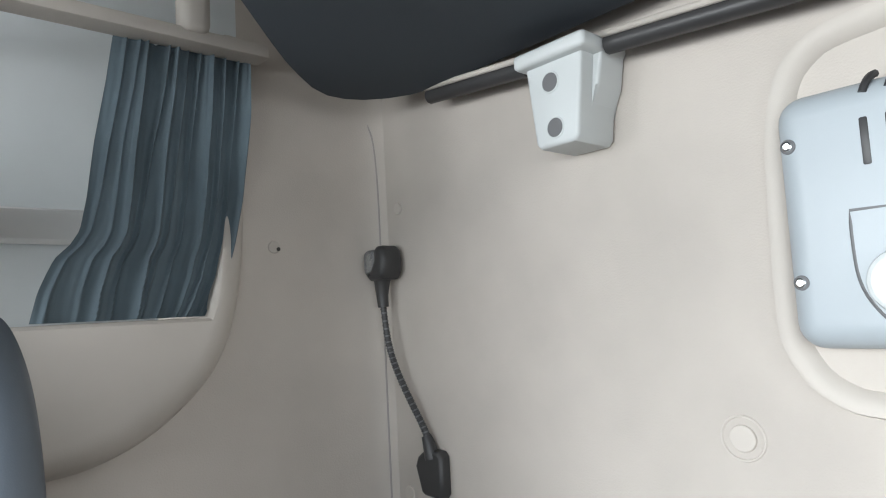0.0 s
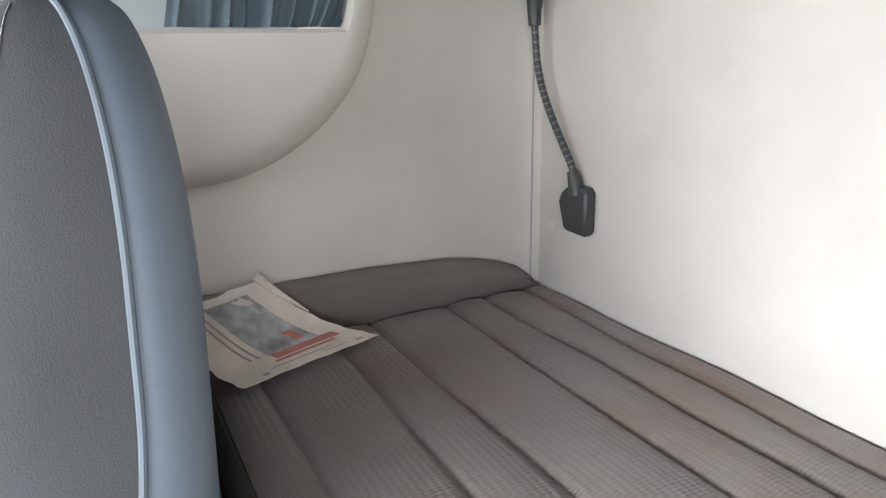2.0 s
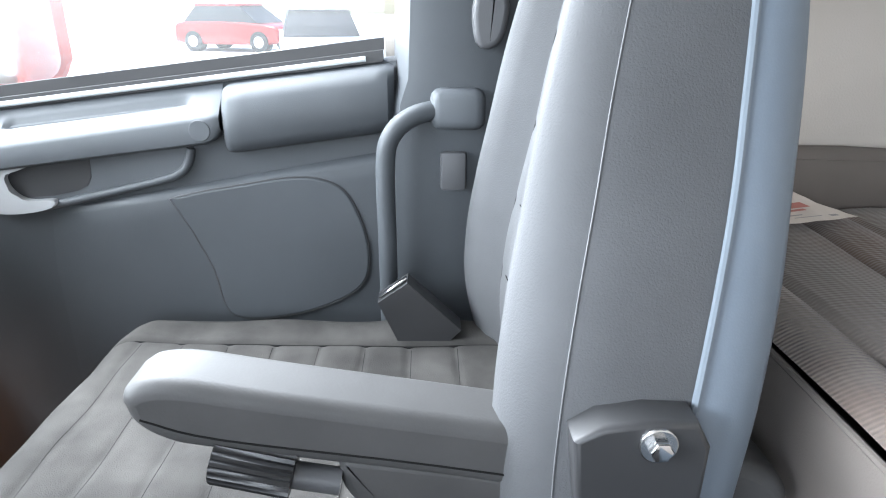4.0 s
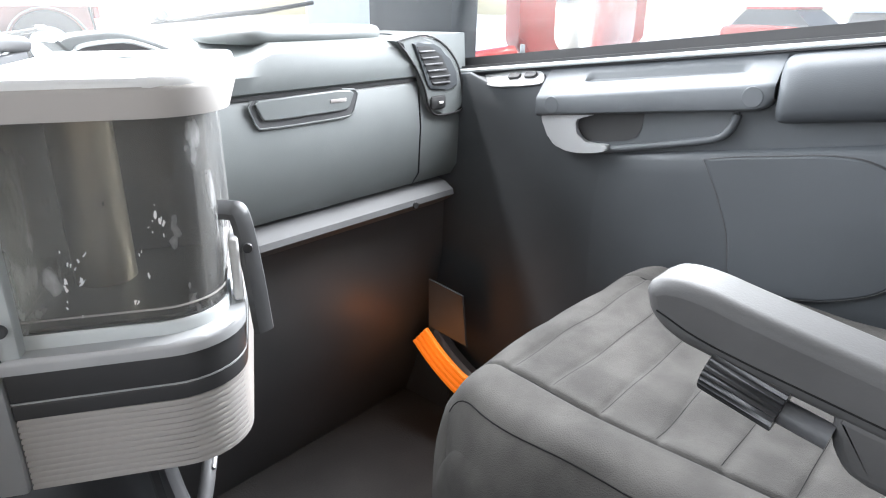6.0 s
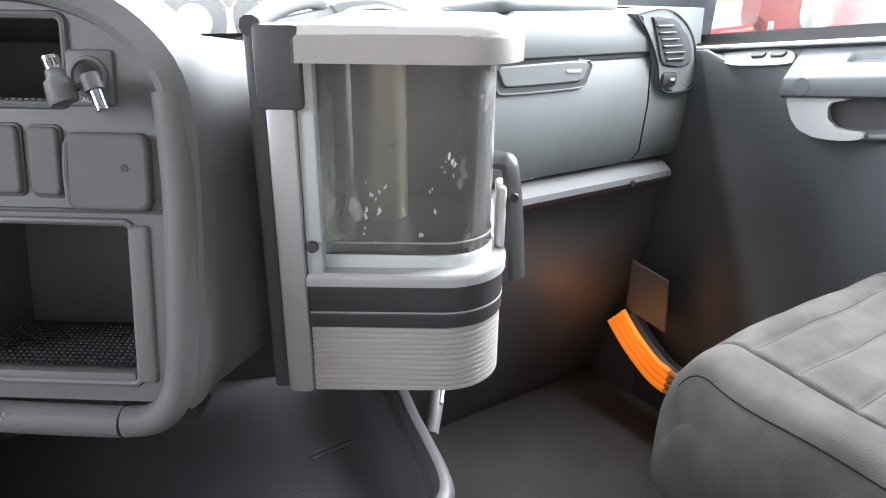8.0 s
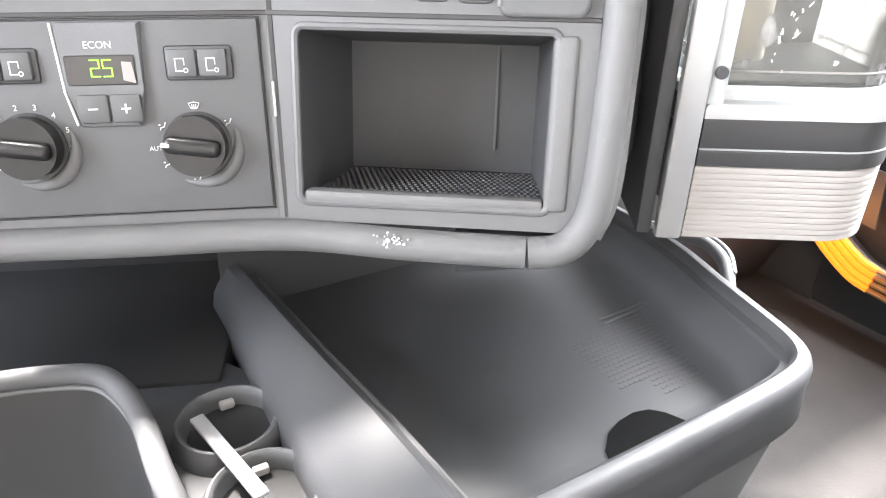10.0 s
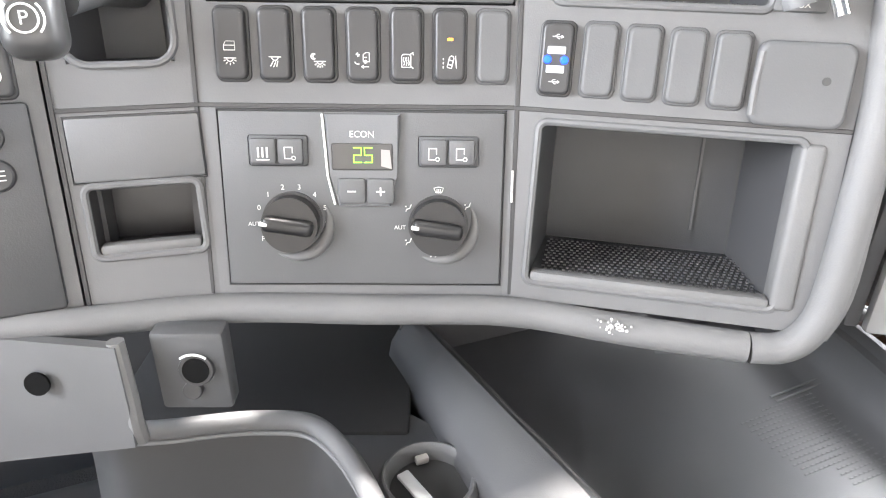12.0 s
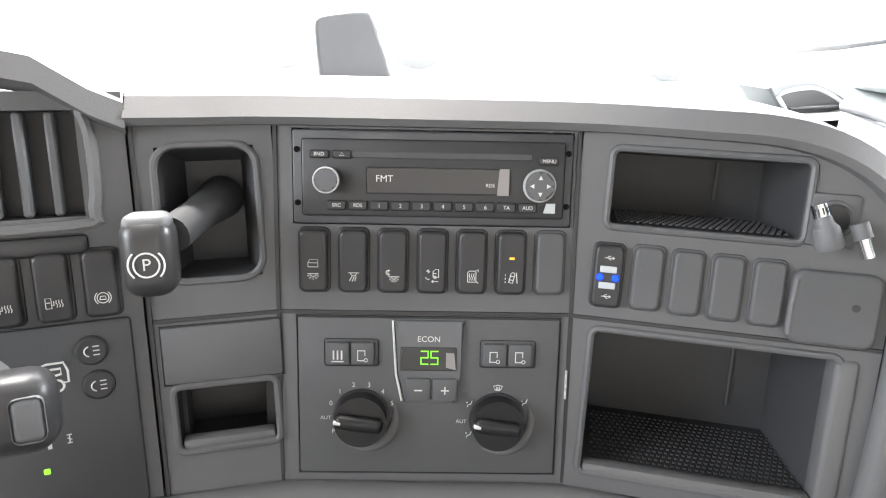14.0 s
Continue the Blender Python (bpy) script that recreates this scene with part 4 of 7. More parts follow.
bm, rows = bmesh.new(), []
LONG, CROSS = (-0.63, 0.63), (0.14, 0.25, 0.36, 0.47, 0.58, 0.685, 0.79, 0.885)
SV, TV = dense(-1.0, 1.0, 60, LONG, 0.024), dense(0.0, 1.0, 50, CROSS, 0.015)
for t in TV:
    row = []
    for s in SV:
        edge = abs(s)
        side = max(0.0, edge - 0.63) / 0.37
        near = (0.238 - 0.03 * max(0.0, (t - 0.7) / 0.3) ** 2.2) if s < 0 else 0.238
        x = 0.885 + near * s
        y = 0.29 + 0.478 * t - 0.03 * side ** 2 * t ** 4
        z = 0.801 + 0.009 * math.exp(-(((edge - 0.78) / 0.16) ** 2)) * (1 - t ** 3) - 0.012 * (1 - edge) * (1 - t)
        z += 0.017 * (1 - 0.6 * edge ** 2) * t ** 3
        z += 0.0025 * math.sin(x * 41 + 3 * y) * math.sin(y * 37 + x * 11)
        for ss in LONG:
            z -= 0.0052 * math.exp(-(((s - ss) / 0.013) ** 2))
        if edge < 0.63:
            for tt in CROSS:
                tw = t + 0.008 * math.sin(5 * s + 9 * tt)
                z -= 0.0019 * math.exp(-(((tw - tt) / 0.01) ** 2)) * min(1.0, 0.55 + edge)
        z -= 0.042 * max(0.0, (edge - 0.8) / 0.2) ** 2.2 + 0.036 * max(0.0, (t - 0.9) / 0.1) ** 2
        row.append((x, y, z))
    rows.append(row)
NX, NY = len(SV) - 1, len(TV) - 1
loft(rows, bm)
rim = [rows[0][k] for k in range(NX + 1)] + [rows[j][NX] for j in range(1, NY + 1)] + [rows[NY][k] for k in range(NX - 1, -1, -1)] + [rows[j][0] for j in range(NY - 1, 0, -1)]
cx, cy = 0.885, 0.53


def flank(p, f, z):
    return (cx + (p[0] - cx) * f, cy + (p[1] - cy) * f, z)


loft([rim, [flank(p, 1.026, p[2] - 0.012) for p in rim], [flank(p, 1.045, p[2] - 0.035) for p in rim], [flank(p, 1.045, 0.68) for p in rim], [flank(p, 0.95, 0.63) for p in rim]], bm, wrap=True)
cush = part("cushion", bm, SEATC, seat)
for tt in CROSS:
    j = TV.index(round(tt, 5))
    for a, b_ in ((-0.6, -0.2), (-0.2, 0.2), (0.2, 0.6)):
        ks = [k for k in range(NX + 1) if a <= SV[k] <= b_]
        part("stitch_line", tube([Vector(rows[j][k]) - Vector((0, 0, 0.0004)) for k in ks], 0.0006, 5), SEAM, cush)
for ss in LONG:
    k = SV.index(round(ss, 5))
    part("seam", tube([Vector(rows[j][k]) + Vector((0, 0, 0.0004)) for j in range(2, NY + 1)], 0.0016, 6), SEAM, cush, "dark lengthwise seam")
for sv in (-0.9, -0.87):
    k = min(range(NX + 1), key=lambda q: abs(SV[q] - sv))
    part("piping", tube([Vector(rows[j][k]) + Vector((0.0035 if sv > -0.88 else 0.0, 0, 0.0002)) for j in range(round(0.45 * NY), NY + 1)], 0.0007, 6), SEAM, cush, "twin-needle seam")

# backrest, built as level sections: the height, the side, the front of the bolsters, the piping and the rear
bm, sh = bmesh.new(), bmesh.new()
SX = 0.905
KEY = [(0.78, 0.672, 0.335, 0.25, 0.205), (0.86, 0.684, 0.352, 0.24, 0.192), (0.93, 0.695, 0.352, 0.231, 0.18), (1.0, 0.717, 0.343, 0.217, 0.167), (1.06, 0.736, 0.332, 0.207, 0.161), (1.12, 0.752, 0.321, 0.202, 0.157), (1.18, 0.768, 0.307, 0.198, 0.156), (1.23, 0.783, 0.294, 0.197, 0.158), (1.27, 0.8, 0.28, 0.199, 0.162), (1.3, 0.818, 0.27, 0.203, 0.168), (1.322, 0.84, 0.258, 0.209, 0.176), (1.334, 0.868, 0.244, 0.216, 0.187)]
KEY = [tuple(p) for p in KEY]
SEC = []
for k in range(len(KEY) - 1):
    a, b, c, d = KEY[max(0, k - 1)], KEY[k], KEY[k + 1], KEY[min(len(KEY) - 1, k + 2)]
    for j in range(8):
        t = j / 8
        SEC.append(tuple(0.5 * (2 * q + (r - p) * t + (2 * p - 5 * q + 4 * r - u) * t * t + (3 * q - p - 3 * r + u) * t ** 3) for p, q, r, u in zip(a, b, c, d)))
SEC.append(KEY[-1])
rows, rows2, edge_line, seam_line, inner_line = [], [], [], [], []
for z, side_x, yf, ys_, yb in SEC:
    yf -= 0.006
    hw = SX - side_x
    deep = yf - ys_
    groove = sum(0.003 * math.exp(-(((z - zz) / 0.005) ** 2)) for zz in (0.9, 0.98, 1.06, 1.14, 1.22))
    valley = 0.36 * deep
    half = [(0.0, yf - valley - groove), (hw * 0.2, yf - valley * 0.97 - groove), (hw * 0.4, yf - valley * 0.92 - groove), (hw * 0.5, yf - valley * 0.9 - groove * 0.5), (hw * 0.53, yf - valley * 0.97), (hw * 0.56, yf - valley * 0.85), (hw * 0.63, yf - valley * 0.38), (hw * 0.72, yf - valley * 0.08), (hw * 0.79, yf)]
    half += [(hw * 0.86, yf - 0.03 * deep), (hw * 0.92, yf - 0.1 * deep), (hw * 0.965, yf - 0.2 * deep), (hw * 0.985, yf - 0.28 * deep), (hw * 0.99, yf - 0.31 * deep), (hw * 1.0, yf - 0.36 * deep), (hw * 1.012, yf - 0.55 * deep), (hw * 1.012, yf - 0.75 * deep), (hw * 1.004, yf - 0.92 * deep), (hw, ys_)]
    rows.append([(SX + x, y, z) for x, y in half[::-1]] + [(SX - x, y, z) for x, y in half[1:]])
    edge_line.append((side_x - 0.001, ys_, z))
    seam_line.append((SX - hw * 0.992, yf - 0.31 * deep, z))
    inner_line.append([(SX - q * hw * 0.53, yf - valley * 0.96, z) for q in (-1, 1)])
    back = ys_ - yb
    rr = [(hw, ys_), (hw + 0.002, ys_ - 0.2 * back), (hw + 0.001, ys_ - 0.5 * back), (hw - 0.006, ys_ - 0.8 * back), (hw - 0.02, yb), (hw * 0.6, yb - 0.006), (0, yb - 0.008)]
    rows2.append([(SX - x, y, z) for x, y in rr] + [(SX + x, y, z) for x, y in rr[-2::-1]])
loft(rows, bm)
cap = rows[-1] + rows2[-1][1:-1]
ring, mid = [bm.verts.new(p) for p in cap], bm.verts.new((SX, 0.22, 1.339))
for k in range(len(ring)):
    bm.faces.new((ring[k], ring[(k + 1) % len(ring)], mid))
loft(rows2, sh)
back_ob = part("backrest", bm, SEATS, seat, "grey cloth backrest with raised side bolsters")
part("back_shell", sh, SHELL, seat, "blue-grey plastic rear shell")
part("piping", tube(edge_line, 0.0028, 8), PIPING, seat, "pale edge piping")
part("bolster_seam", tube(seam_line[6:-6], 0.0006, 6), DASH, back_ob, "dark twin-needle seam of the bolster")
for q in (0, 1):
    part("panel_seam", tube([p[q] for p in inner_line[4:-8]], 0.0013, 6), SEAM, back_ob, "dark seam beside the bolster")
for zz in (0.9, 0.98, 1.06, 1.14, 1.22):
    row = min(rows, key=lambda r: abs(r[0][2] - zz))
    part("stitch_line", tube([Vector(p) + Vector((0, 0.0003, 0)) for p in row if abs(p[0] - SX) < 0.49 * (SX - row[-1][0])], 0.0007, 5), SEAM, back_ob)
hr, rows = bmesh.new(), []
for a in range(-80, 81, 10):
    c, d = math.cos(radians(a)) ** 0.5, math.sin(radians(a))
    rows.append([(SX + (0.03 + 0.085 * c) * math.copysign(abs(math.cos(b)) ** 0.55, math.cos(b)), 0.245 + 0.006 * d + (0.012 + 0.042 * c) * math.copysign(abs(math.sin(b)) ** 0.7, math.sin(b)), 1.435 + 0.09 * math.copysign(abs(d) ** 0.8, d)) for b in (2 * math.pi * (q + 0.5) / 32 for q in range(32))])
loft(rows, hr, wrap=True)
hr.verts.ensure_lookup_table()
hr.faces.new(hr.verts[:32])
hr.faces.new(hr.verts[-32:])
part("headrest", hr, SHELL, seat, "blue-grey padded headrest")
RP = Matrix(((0, 0, -1, 0.69), (-1, 0, 0, 0), (0, 1, 0, 0), (0, 0, 0, 1)))
part("recliner_cover", rslab([(-0.3, 0.87), (-0.228, 0.86), (-0.226, 0.93), (-0.235, 0.947), (-0.262, 0.949), (-0.29, 0.945), (-0.306, 0.935)], -0.01, 0.016, 0.004, RP), BLACK, seat, "black recliner cover")
part("bolt_washer", disc(0.0115, 0.0155, 0.0185, 20, 0.001, RP @ Matrix.Translation((-0.258, 0.934, 0))), STEEL, seat, "bright washer")
part("bolt", disc(0.007, 0.018, 0.025, 6, 0.002, RP @ Matrix.Translation((-0.258, 0.934, 0))), CHROME, seat, "bright hexagon bolt")
part("seat_base", rbox((0.72, 0.33, FLOOR), (1.05, 0.7, 0.64), 0.03), BLACK, seat, "black bellows base")

arm = rslab([(p.x, p.y) for p in smooth_path([(0.0, -0.002, 0), (0.006, -0.018, 0), (0.025, -0.029, 0), (0.06, -0.032, 0), (0.2, -0.034, 0), (0.36, -0.041, 0), (0.41, -0.04, 0), (0.43, -0.028, 0), (0.432, -0.014, 0), (0.415, 0.0, 0), (0.36, 0.008, 0), (0.1, 0.014, 0), (0.04, 0.016, 0), (0.014, 0.012, 0), (0.002, 0.004, 0)], 4)], -0.026, 0.0265, 0.0105, None, 5)
AM = Matrix.Translation((0.712, 0.588, 0.945)) @ Matrix(((0, 0, 1, 0), (-1, 0, 0, 0), (-0.15, 1, 0, 0), (0, 0, 0, 1)))
arm.transform(AM)
arm_ob = part("armrest", arm, ARMV, seat, "grey padded folding armrest")
part("arm_seam", tube(smooth_path([AM @ Vector(p) for p in ((0.012, -0.012, -0.0262), (0.06, -0.02, -0.0264), (0.2, -0.022, -0.0264), (0.4, -0.03, -0.0264))], 5), 0.0007, 6), SEAM, arm_ob, "side seam")
knob = bmesh.new()
gear = []
for k in range(48):
    r = 0.0165 if k % 2 else 0.0145
    gear.append((r * math.cos(2 * math.pi * k / 48), r * math.sin(2 * math.pi * k / 48)))
slab(gear, 0, 0.052, 0.001, None, knob, 1)
knob.transform(look((0.69, 0.485, 0.886), (0.68, 0.2, 0.82)))
part("adjuster_knob", knob, DIALM, arm_ob, "black ribbed tilt knob")
part("knob_shaft", tube([(0.69, 0.49, 0.886), (0.69, 0.455, 0.879)], 0.009, 10), DARK, arm_ob)
part("arm_bracket", rslab([(p[0], p[1]) for p in soft([(0.45, 0.9), (0.456, 0.885), (0.45, 0.866), (0.43, 0.852), (0.36, 0.846), (0.27, 0.833), (0.225, 0.835), (0.222, 0.86), (0.3, 0.876), (0.4, 0.893)])], -0.728, -0.688, 0.008, Matrix(((0, 0, -1, 0), (1, 0, 0, 0), (0, 1, 0, 0), (0, 0, 0, 1)))), ARMV, arm_ob, "grey rear body of the armrest")

arm_ob.location += Vector((0.026, -0.008, -0.003))

# ---- amber sill light in the front foot space ----
sl = thing("sill_light", "glowing amber ribbed strip beside the door sill", "light", base=(1.08, 1.05, FLOOR))
path = smooth_path([(1.08, 1.157, 0.556), (1.08, 1.127, 0.53), (1.08, 1.095, 0.508), (1.08, 1.06, 0.49), (1.08, 1.03, 0.484)], 6)
rest = smooth_path([(1.08, 1.03, 0.484), (1.085, 0.9, 0.474), (1.095, 0.7, 0.468), (1.1, 0.5, 0.464)], 6)


def beside(line, d):
    """The line moved sideways by d in its upright plane."""
    out = []
    for k, p in enumerate(line):
        t = (line[min(k + 1, len(line) - 1)] - line[max(k - 1, 0)]).normalized()
        out.append(p + Vector((0, -t.z, t.y)) * d)
    return out


for k in range(4):
    part("lens_rib", tube(beside(path, 0.0135 * (k - 1.5)), 0.0058, 8), AMBER, sl)
    part("sill_rib", tube(beside(rest, 0.0135 * (k - 1.5)), 0.0052, 8), AMBERD, sl, "dull amber unlit rib of the sill strip")
part("holder", tube([p + Vector((0.03, 0.0, -0.012)) for p in path + rest[1:]], 0.026, 8), BLACK, sl, "black strip holder")
part("side_plate", thick(loft([[(1.1, 1.15, 0.665), (1.1, 1.07, 0.655)], [(1.1, 1.15, 0.57), (1.1, 1.06, 0.56)]]), 0.004), DOORP, sl, "dark plate tinted by the strip")

# ---- dashboard ----
dash = thing("dashboard", "dark grey moulded truck dashboard wrapped round the driver", "dashboard", base=(0.0, 1.1, 0.8))
# openings of the right-hand unit: upper tray and lower box
TRAY, BOX = (0.024, -0.028, 0.154, 0.026), (0.022, -0.221, 0.19, -0.108)
part("right_panel", holed(0.001, -0.236, 0.216, -0.0285, [BOX], 0.012, MR), TRIM, dash)
part("tray_panel", holed(0.001, -0.0285, 0.163, 0.04, [TRAY], 0.012, MR), TRIM, dash)
part("corner_panel", slab([(0.163, -0.0285), (0.216, -0.0285), (0.211, -0.012), (0.203, 0.002), (0.19, 0.013), (0.175, 0.0245), (0.163, 0.031)], -0.012, 0.0, 0, MR), TRIM, dash)
part("centre_panel", holed(-0.111, -0.236, 0.106, 0.05, [(-0.1, -0.033, 0.103, 0.036)], 0.012, MC), TRIM, dash)
RECESS, LBOX = (-0.08, -0.07, -0.014, 0.024), (-0.082, -0.199, -0.011, -0.151)
part("left_panel", holed(-0.093, -0.236, -0.001, 0.05, [RECESS, LBOX], 0.01, ML), TRIM, dash)
for m, a, b in ((MR, 0.002, 0.216), (MC, -0.11, 0.105), (ML, -0.092, -0.002)):
    part("joint", rbox((a, -0.1005, -0.002), (b, -0.0975, 0.0012), 0.0004, 1, m), BLACK, dash, "dark gap between the panels")
for m, u in ((MC, 0.1068), (MC, -0.1118), (ML, -0.0935)):
    part("joint_backing", rbox((u - 0.016, -0.238, -0.045), (u + 0.016, 0.06, -0.019), 0, 1, m), BLACK, dash)
    part("joint", rbox((u - 0.0016, -0.235, -0.02), (u + 0.0016, 0.056, 0.0014), 0.0004, 1, m), BLACK, dash, "dark gap between the panels")


def bin_box(name, rect, deep, m, material, label, taper=0.0):
    u0, v0, u1, v1 = rect
    bm = bmesh.new()
    A = [(u0, v0, -0.001), (u1, v0, -0.001), (u1, v1, -0.001), (u0, v1, -0.001)]
    B = [(u0 + taper, v0 + taper * 0.3, -deep), (u1 - taper, v0 + taper * 0.3, -deep), (u1 - taper, v1 - taper, -deep), (u0 + taper, v1 - taper, -deep)]
    loft([A, B], bm, wrap=True)
    bm.faces.new(bm.verts[-4:])
    bm.transform(m)
    return part(name, bm, material, dash, label)


bin_box("upper_tray", TRAY, 0.11, MR, DARK, "dark open tray", 0.004)
bin_box("lower_box", BOX, 0.13, MR, DARK, "deep dark storage box", 0.006)
bin_box("lever_recess", RECESS, 0.06, ML, DARK, "moulded recess for the brake lever", 0.012)
for rect, m in ((RECESS, ML), (LBOX, ML), (TRAY, MR), (BOX, MR)):
    u0, v0, u1, v1 = rect
    r = 0.016 if rect == RECESS else 0.006
    part("opening_lip", tube([m @ Vector((u0 + x - 0.0015, v0 + y - 0.0015, 0.0)) for x, y in round_rect(u1 - u0 + 0.003, v1 - v0 + 0.003, r, 5)], 0.0028, 8, closed=True), TRIM, dash, "rounded lip of the opening")
bin_box("small_box", LBOX, 0.05, ML, BLACK, "small dark pocket", 0.004)
part("pocket_lip", rbox((-0.08, -0.199, -0.012), (-0.013, -0.191, 0.0015), 0.003, 2, ML), PAD, dash)
part("pocket_cover", rbox((-0.088, -0.147, -0.004), (-0.004, -0.104, 0.0025), 0.002, 2, ML), TRIM, dash)
part("cover_gap", tube([ML @ Vector(p) for p in ((-0.0885, -0.1475, 0.0006), (-0.0885, -0.1035, 0.0006), (-0.0035, -0.1035, 0.0006), (-0.0035, -0.1475, 0.0006))], 0.0009, 6, closed=True), BLACK, dash, "dark gap round the cover")
part("box_lip", rbox((0.024, -0.223, -0.012), (0.188, -0.214, 0.002), 0.003, 2, MR), PAD, dash)
part("box_side", rbox((0.188, -0.222, -0.02), (0.204, -0.108, 0.003), 0.004, 3, MR), PAD, dash)
for name, v, d0, cols, rows_, label in (("studded_mat", -0.2185, -0.016, 34, 14, "studded rubber mat in the box"), ("tray_mat", -0.0262, -0.012, 26, 11, "studded rubber mat in the tray")):
    stud = bmesh.new()
    for i in range(cols):
        for j in range(rows_):
            u = 0.032 + 0.0046 * i + 0.0023 * (j % 2)
            rbox((u - 0.0011, v, d0 - 0.0075 * j - 0.0011), (u + 0.0011, v + 0.0012, d0 - 0.0075 * j + 0.0011), 0, 1, MR, stud)
    tagged(part(name, stud, DARK, dash, label), kind="stuff")
part("seam_line", rbox((0.15, -0.2, -0.1285), (0.152, -0.115, -0.1265), 0, 1, MR), PAD, dash)
part("seam_line", rbox((0.112, -0.012, -0.108), (0.114, 0.02, -0.106), 0, 1, MR), PAD, dash)

# hood: a swept lip round the top and the right-hand side
EDGE = [ML @ Vector((-0.093, 0.038, 0)), ML @ Vector((-0.05, 0.0375, 0)), MC @ Vector((-0.112, 0.037, 0)), MC @ Vector((0, 0.037, 0)), MC @ Vector((0.107, 0.0365, 0)), MR @ Vector((0.08, 0.036, 0)), MR @ Vector((0.132, 0.034, 0)), MR @ Vector((0.17, 0.024, 0)), MR @ Vector((0.199, 0.004, 0)), MR @ Vector((0.216, -0.025, 0)), MR @ Vector((0.22, -0.08, 0)), MR @ Vector((0.219, -0.15, 0)), MR @ Vector((0.217, -0.205, 0)), MR @ Vector((0.208, -0.232, 0))]
EDGE = smooth_path(EDGE, 4)
rows = [[] for _ in range(7)]
for k, p in enumerate(EDGE):
    a, b = EDGE[max(0, k - 1)], EDGE[min(len(EDGE) - 1, k + 1)]
    t = (b - a).normalized()
    n = TURN.to_3x3() @ Vector((0, -1, 0.2)).normalized()
    out = n.cross(t).normalized()
    if out.z < 0 and k < len(EDGE) / 2:
        out = -out
    if k >= len(EDGE) / 2 and out.x < 0:
        out = -out
    tall = max(0.0, out.z)
    for j, (o, w, back) in enumerate(((0.0, -0.004, 0), (0.001, 0.008, 0), (0.006, 0.012, 0), (0.02, 0.008, 0.004), (0.025, -0.004, 0.03), (0.03 - 0.006 * tall, -0.02, 0.12), (0.03 - 0.05 * tall, -0.02, 0.42))):
        q = p + out * o + n * w + TURN.to_3x3() @ Vector((0, back * (0.15 + 0.85 * tall), 0))
        if j == 6:
            q.x += 0.25 * max(0.0, out.x) * (tall < 0.5) * 0.2
        rows[j].append(q)
bm = loft(rows)
part("hood", bm, PAD, dash, "soft grained hood of the dashboard")

# rounded rail along the bottom edge
RAIL = [ML @ Vector((-0.16, -0.24, 0.004)), ML @ Vector((-0.1, -0.244, 0.004)), ML @ Vector((0, -0.246, 0.004)), MC @ Vector((0.0, -0.246, 0.004)), MC @ Vector((0.105, -0.247, 0.004)), MR @ Vector((0.1, -0.249, 0.004)), MR @ Vector((0.178, -0.25, 0.004))]
part("bottom_rail", tube(smooth_path(RAIL, 6), 0.0115, 12), PAD, dash, "rounded lower rail")
part("bottom_rail", tube(smooth_path([MR @ Vector((0.18, -0.25, 0.004)), MR @ Vector((0.2, -0.247, 0.004)), MR @ Vector((0.214, -0.235, 0.004)), MR @ Vector((0.2225, -0.21, 0.004)), MR @ Vector((0.226, -0.15, 0.004)), MR @ Vector((0.227, -0.08, 0.003)), MR @ Vector((0.222, -0.02, 0.0))], 6), 0.0112, 12), PAD, dash, "rounded corner of the rail")
random.seed(4)
wear = bmesh.new()
for k in range(46):
    c = MR @ Vector((0.088 + random.gauss(0, 0.005), -0.2435 + random.gauss(0, 0.0022), 0.0152))
    s = random.uniform(0.0003, 0.0011)
    disc(s, -0.001, 0.0006, 6, 0, Matrix.Translation(c) @ MR.to_3x3().to_4x4(), wear)
tagged(part("scuff", wear, SCUFF, dash, "pale scratches on the rail"), kind="stuff")
part("scratch", rbox((0.1045, -0.165, 0.001), (0.1062, -0.142, 0.003), 0.0004, 1, MC), SCUFF, dash, "pale scratched edge")

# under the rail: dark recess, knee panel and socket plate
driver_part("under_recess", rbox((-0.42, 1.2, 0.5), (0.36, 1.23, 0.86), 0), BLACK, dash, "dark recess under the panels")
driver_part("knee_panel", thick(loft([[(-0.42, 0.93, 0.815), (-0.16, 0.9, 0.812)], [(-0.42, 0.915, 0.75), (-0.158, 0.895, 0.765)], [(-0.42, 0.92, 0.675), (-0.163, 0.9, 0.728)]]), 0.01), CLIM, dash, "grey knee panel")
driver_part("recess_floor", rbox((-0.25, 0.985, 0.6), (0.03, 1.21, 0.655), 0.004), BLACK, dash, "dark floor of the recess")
driver_part("knee_hole", disc(0.0085, 0, 0.002, 18, 0, Matrix.Translation((-0.217, 0.889, 0.786)) @ pose(0, 0, 0, 80, 0, 0)), VOID, dash)
driver_part("knee_edge", tube(smooth_path([(-0.163, 0.897, 0.815), (-0.16, 0.893, 0.77), (-0.16, 0.892, 0.75), (-0.163, 0.9, 0.727)], 5), 0.006, 8), PAD, dash)
driver_part("socket_plate", rbox((-0.148, 0.91, 0.745), (-0.096, 0.93, 0.812), 0.004), DARK, dash, "grey plate with the socket")
sock = driver_part("socket", disc(0.0125, 0, 0.004, 24, 0.001, Matrix.Translation((-0.117, 0.91, 0.783)) @ pose(0, 0, 0, 80, 0, 0)), BLACK, dash, "black round power socket")
driver_part("socket_hole", disc(0.0095, 0, 0.0048, 24, 0, Matrix.Translation((-0.117, 0.91, 0.783)) @ pose(0, 0, 0, 80, 0, 0)), VOID, sock, "near-black disc for the shade in the socket")
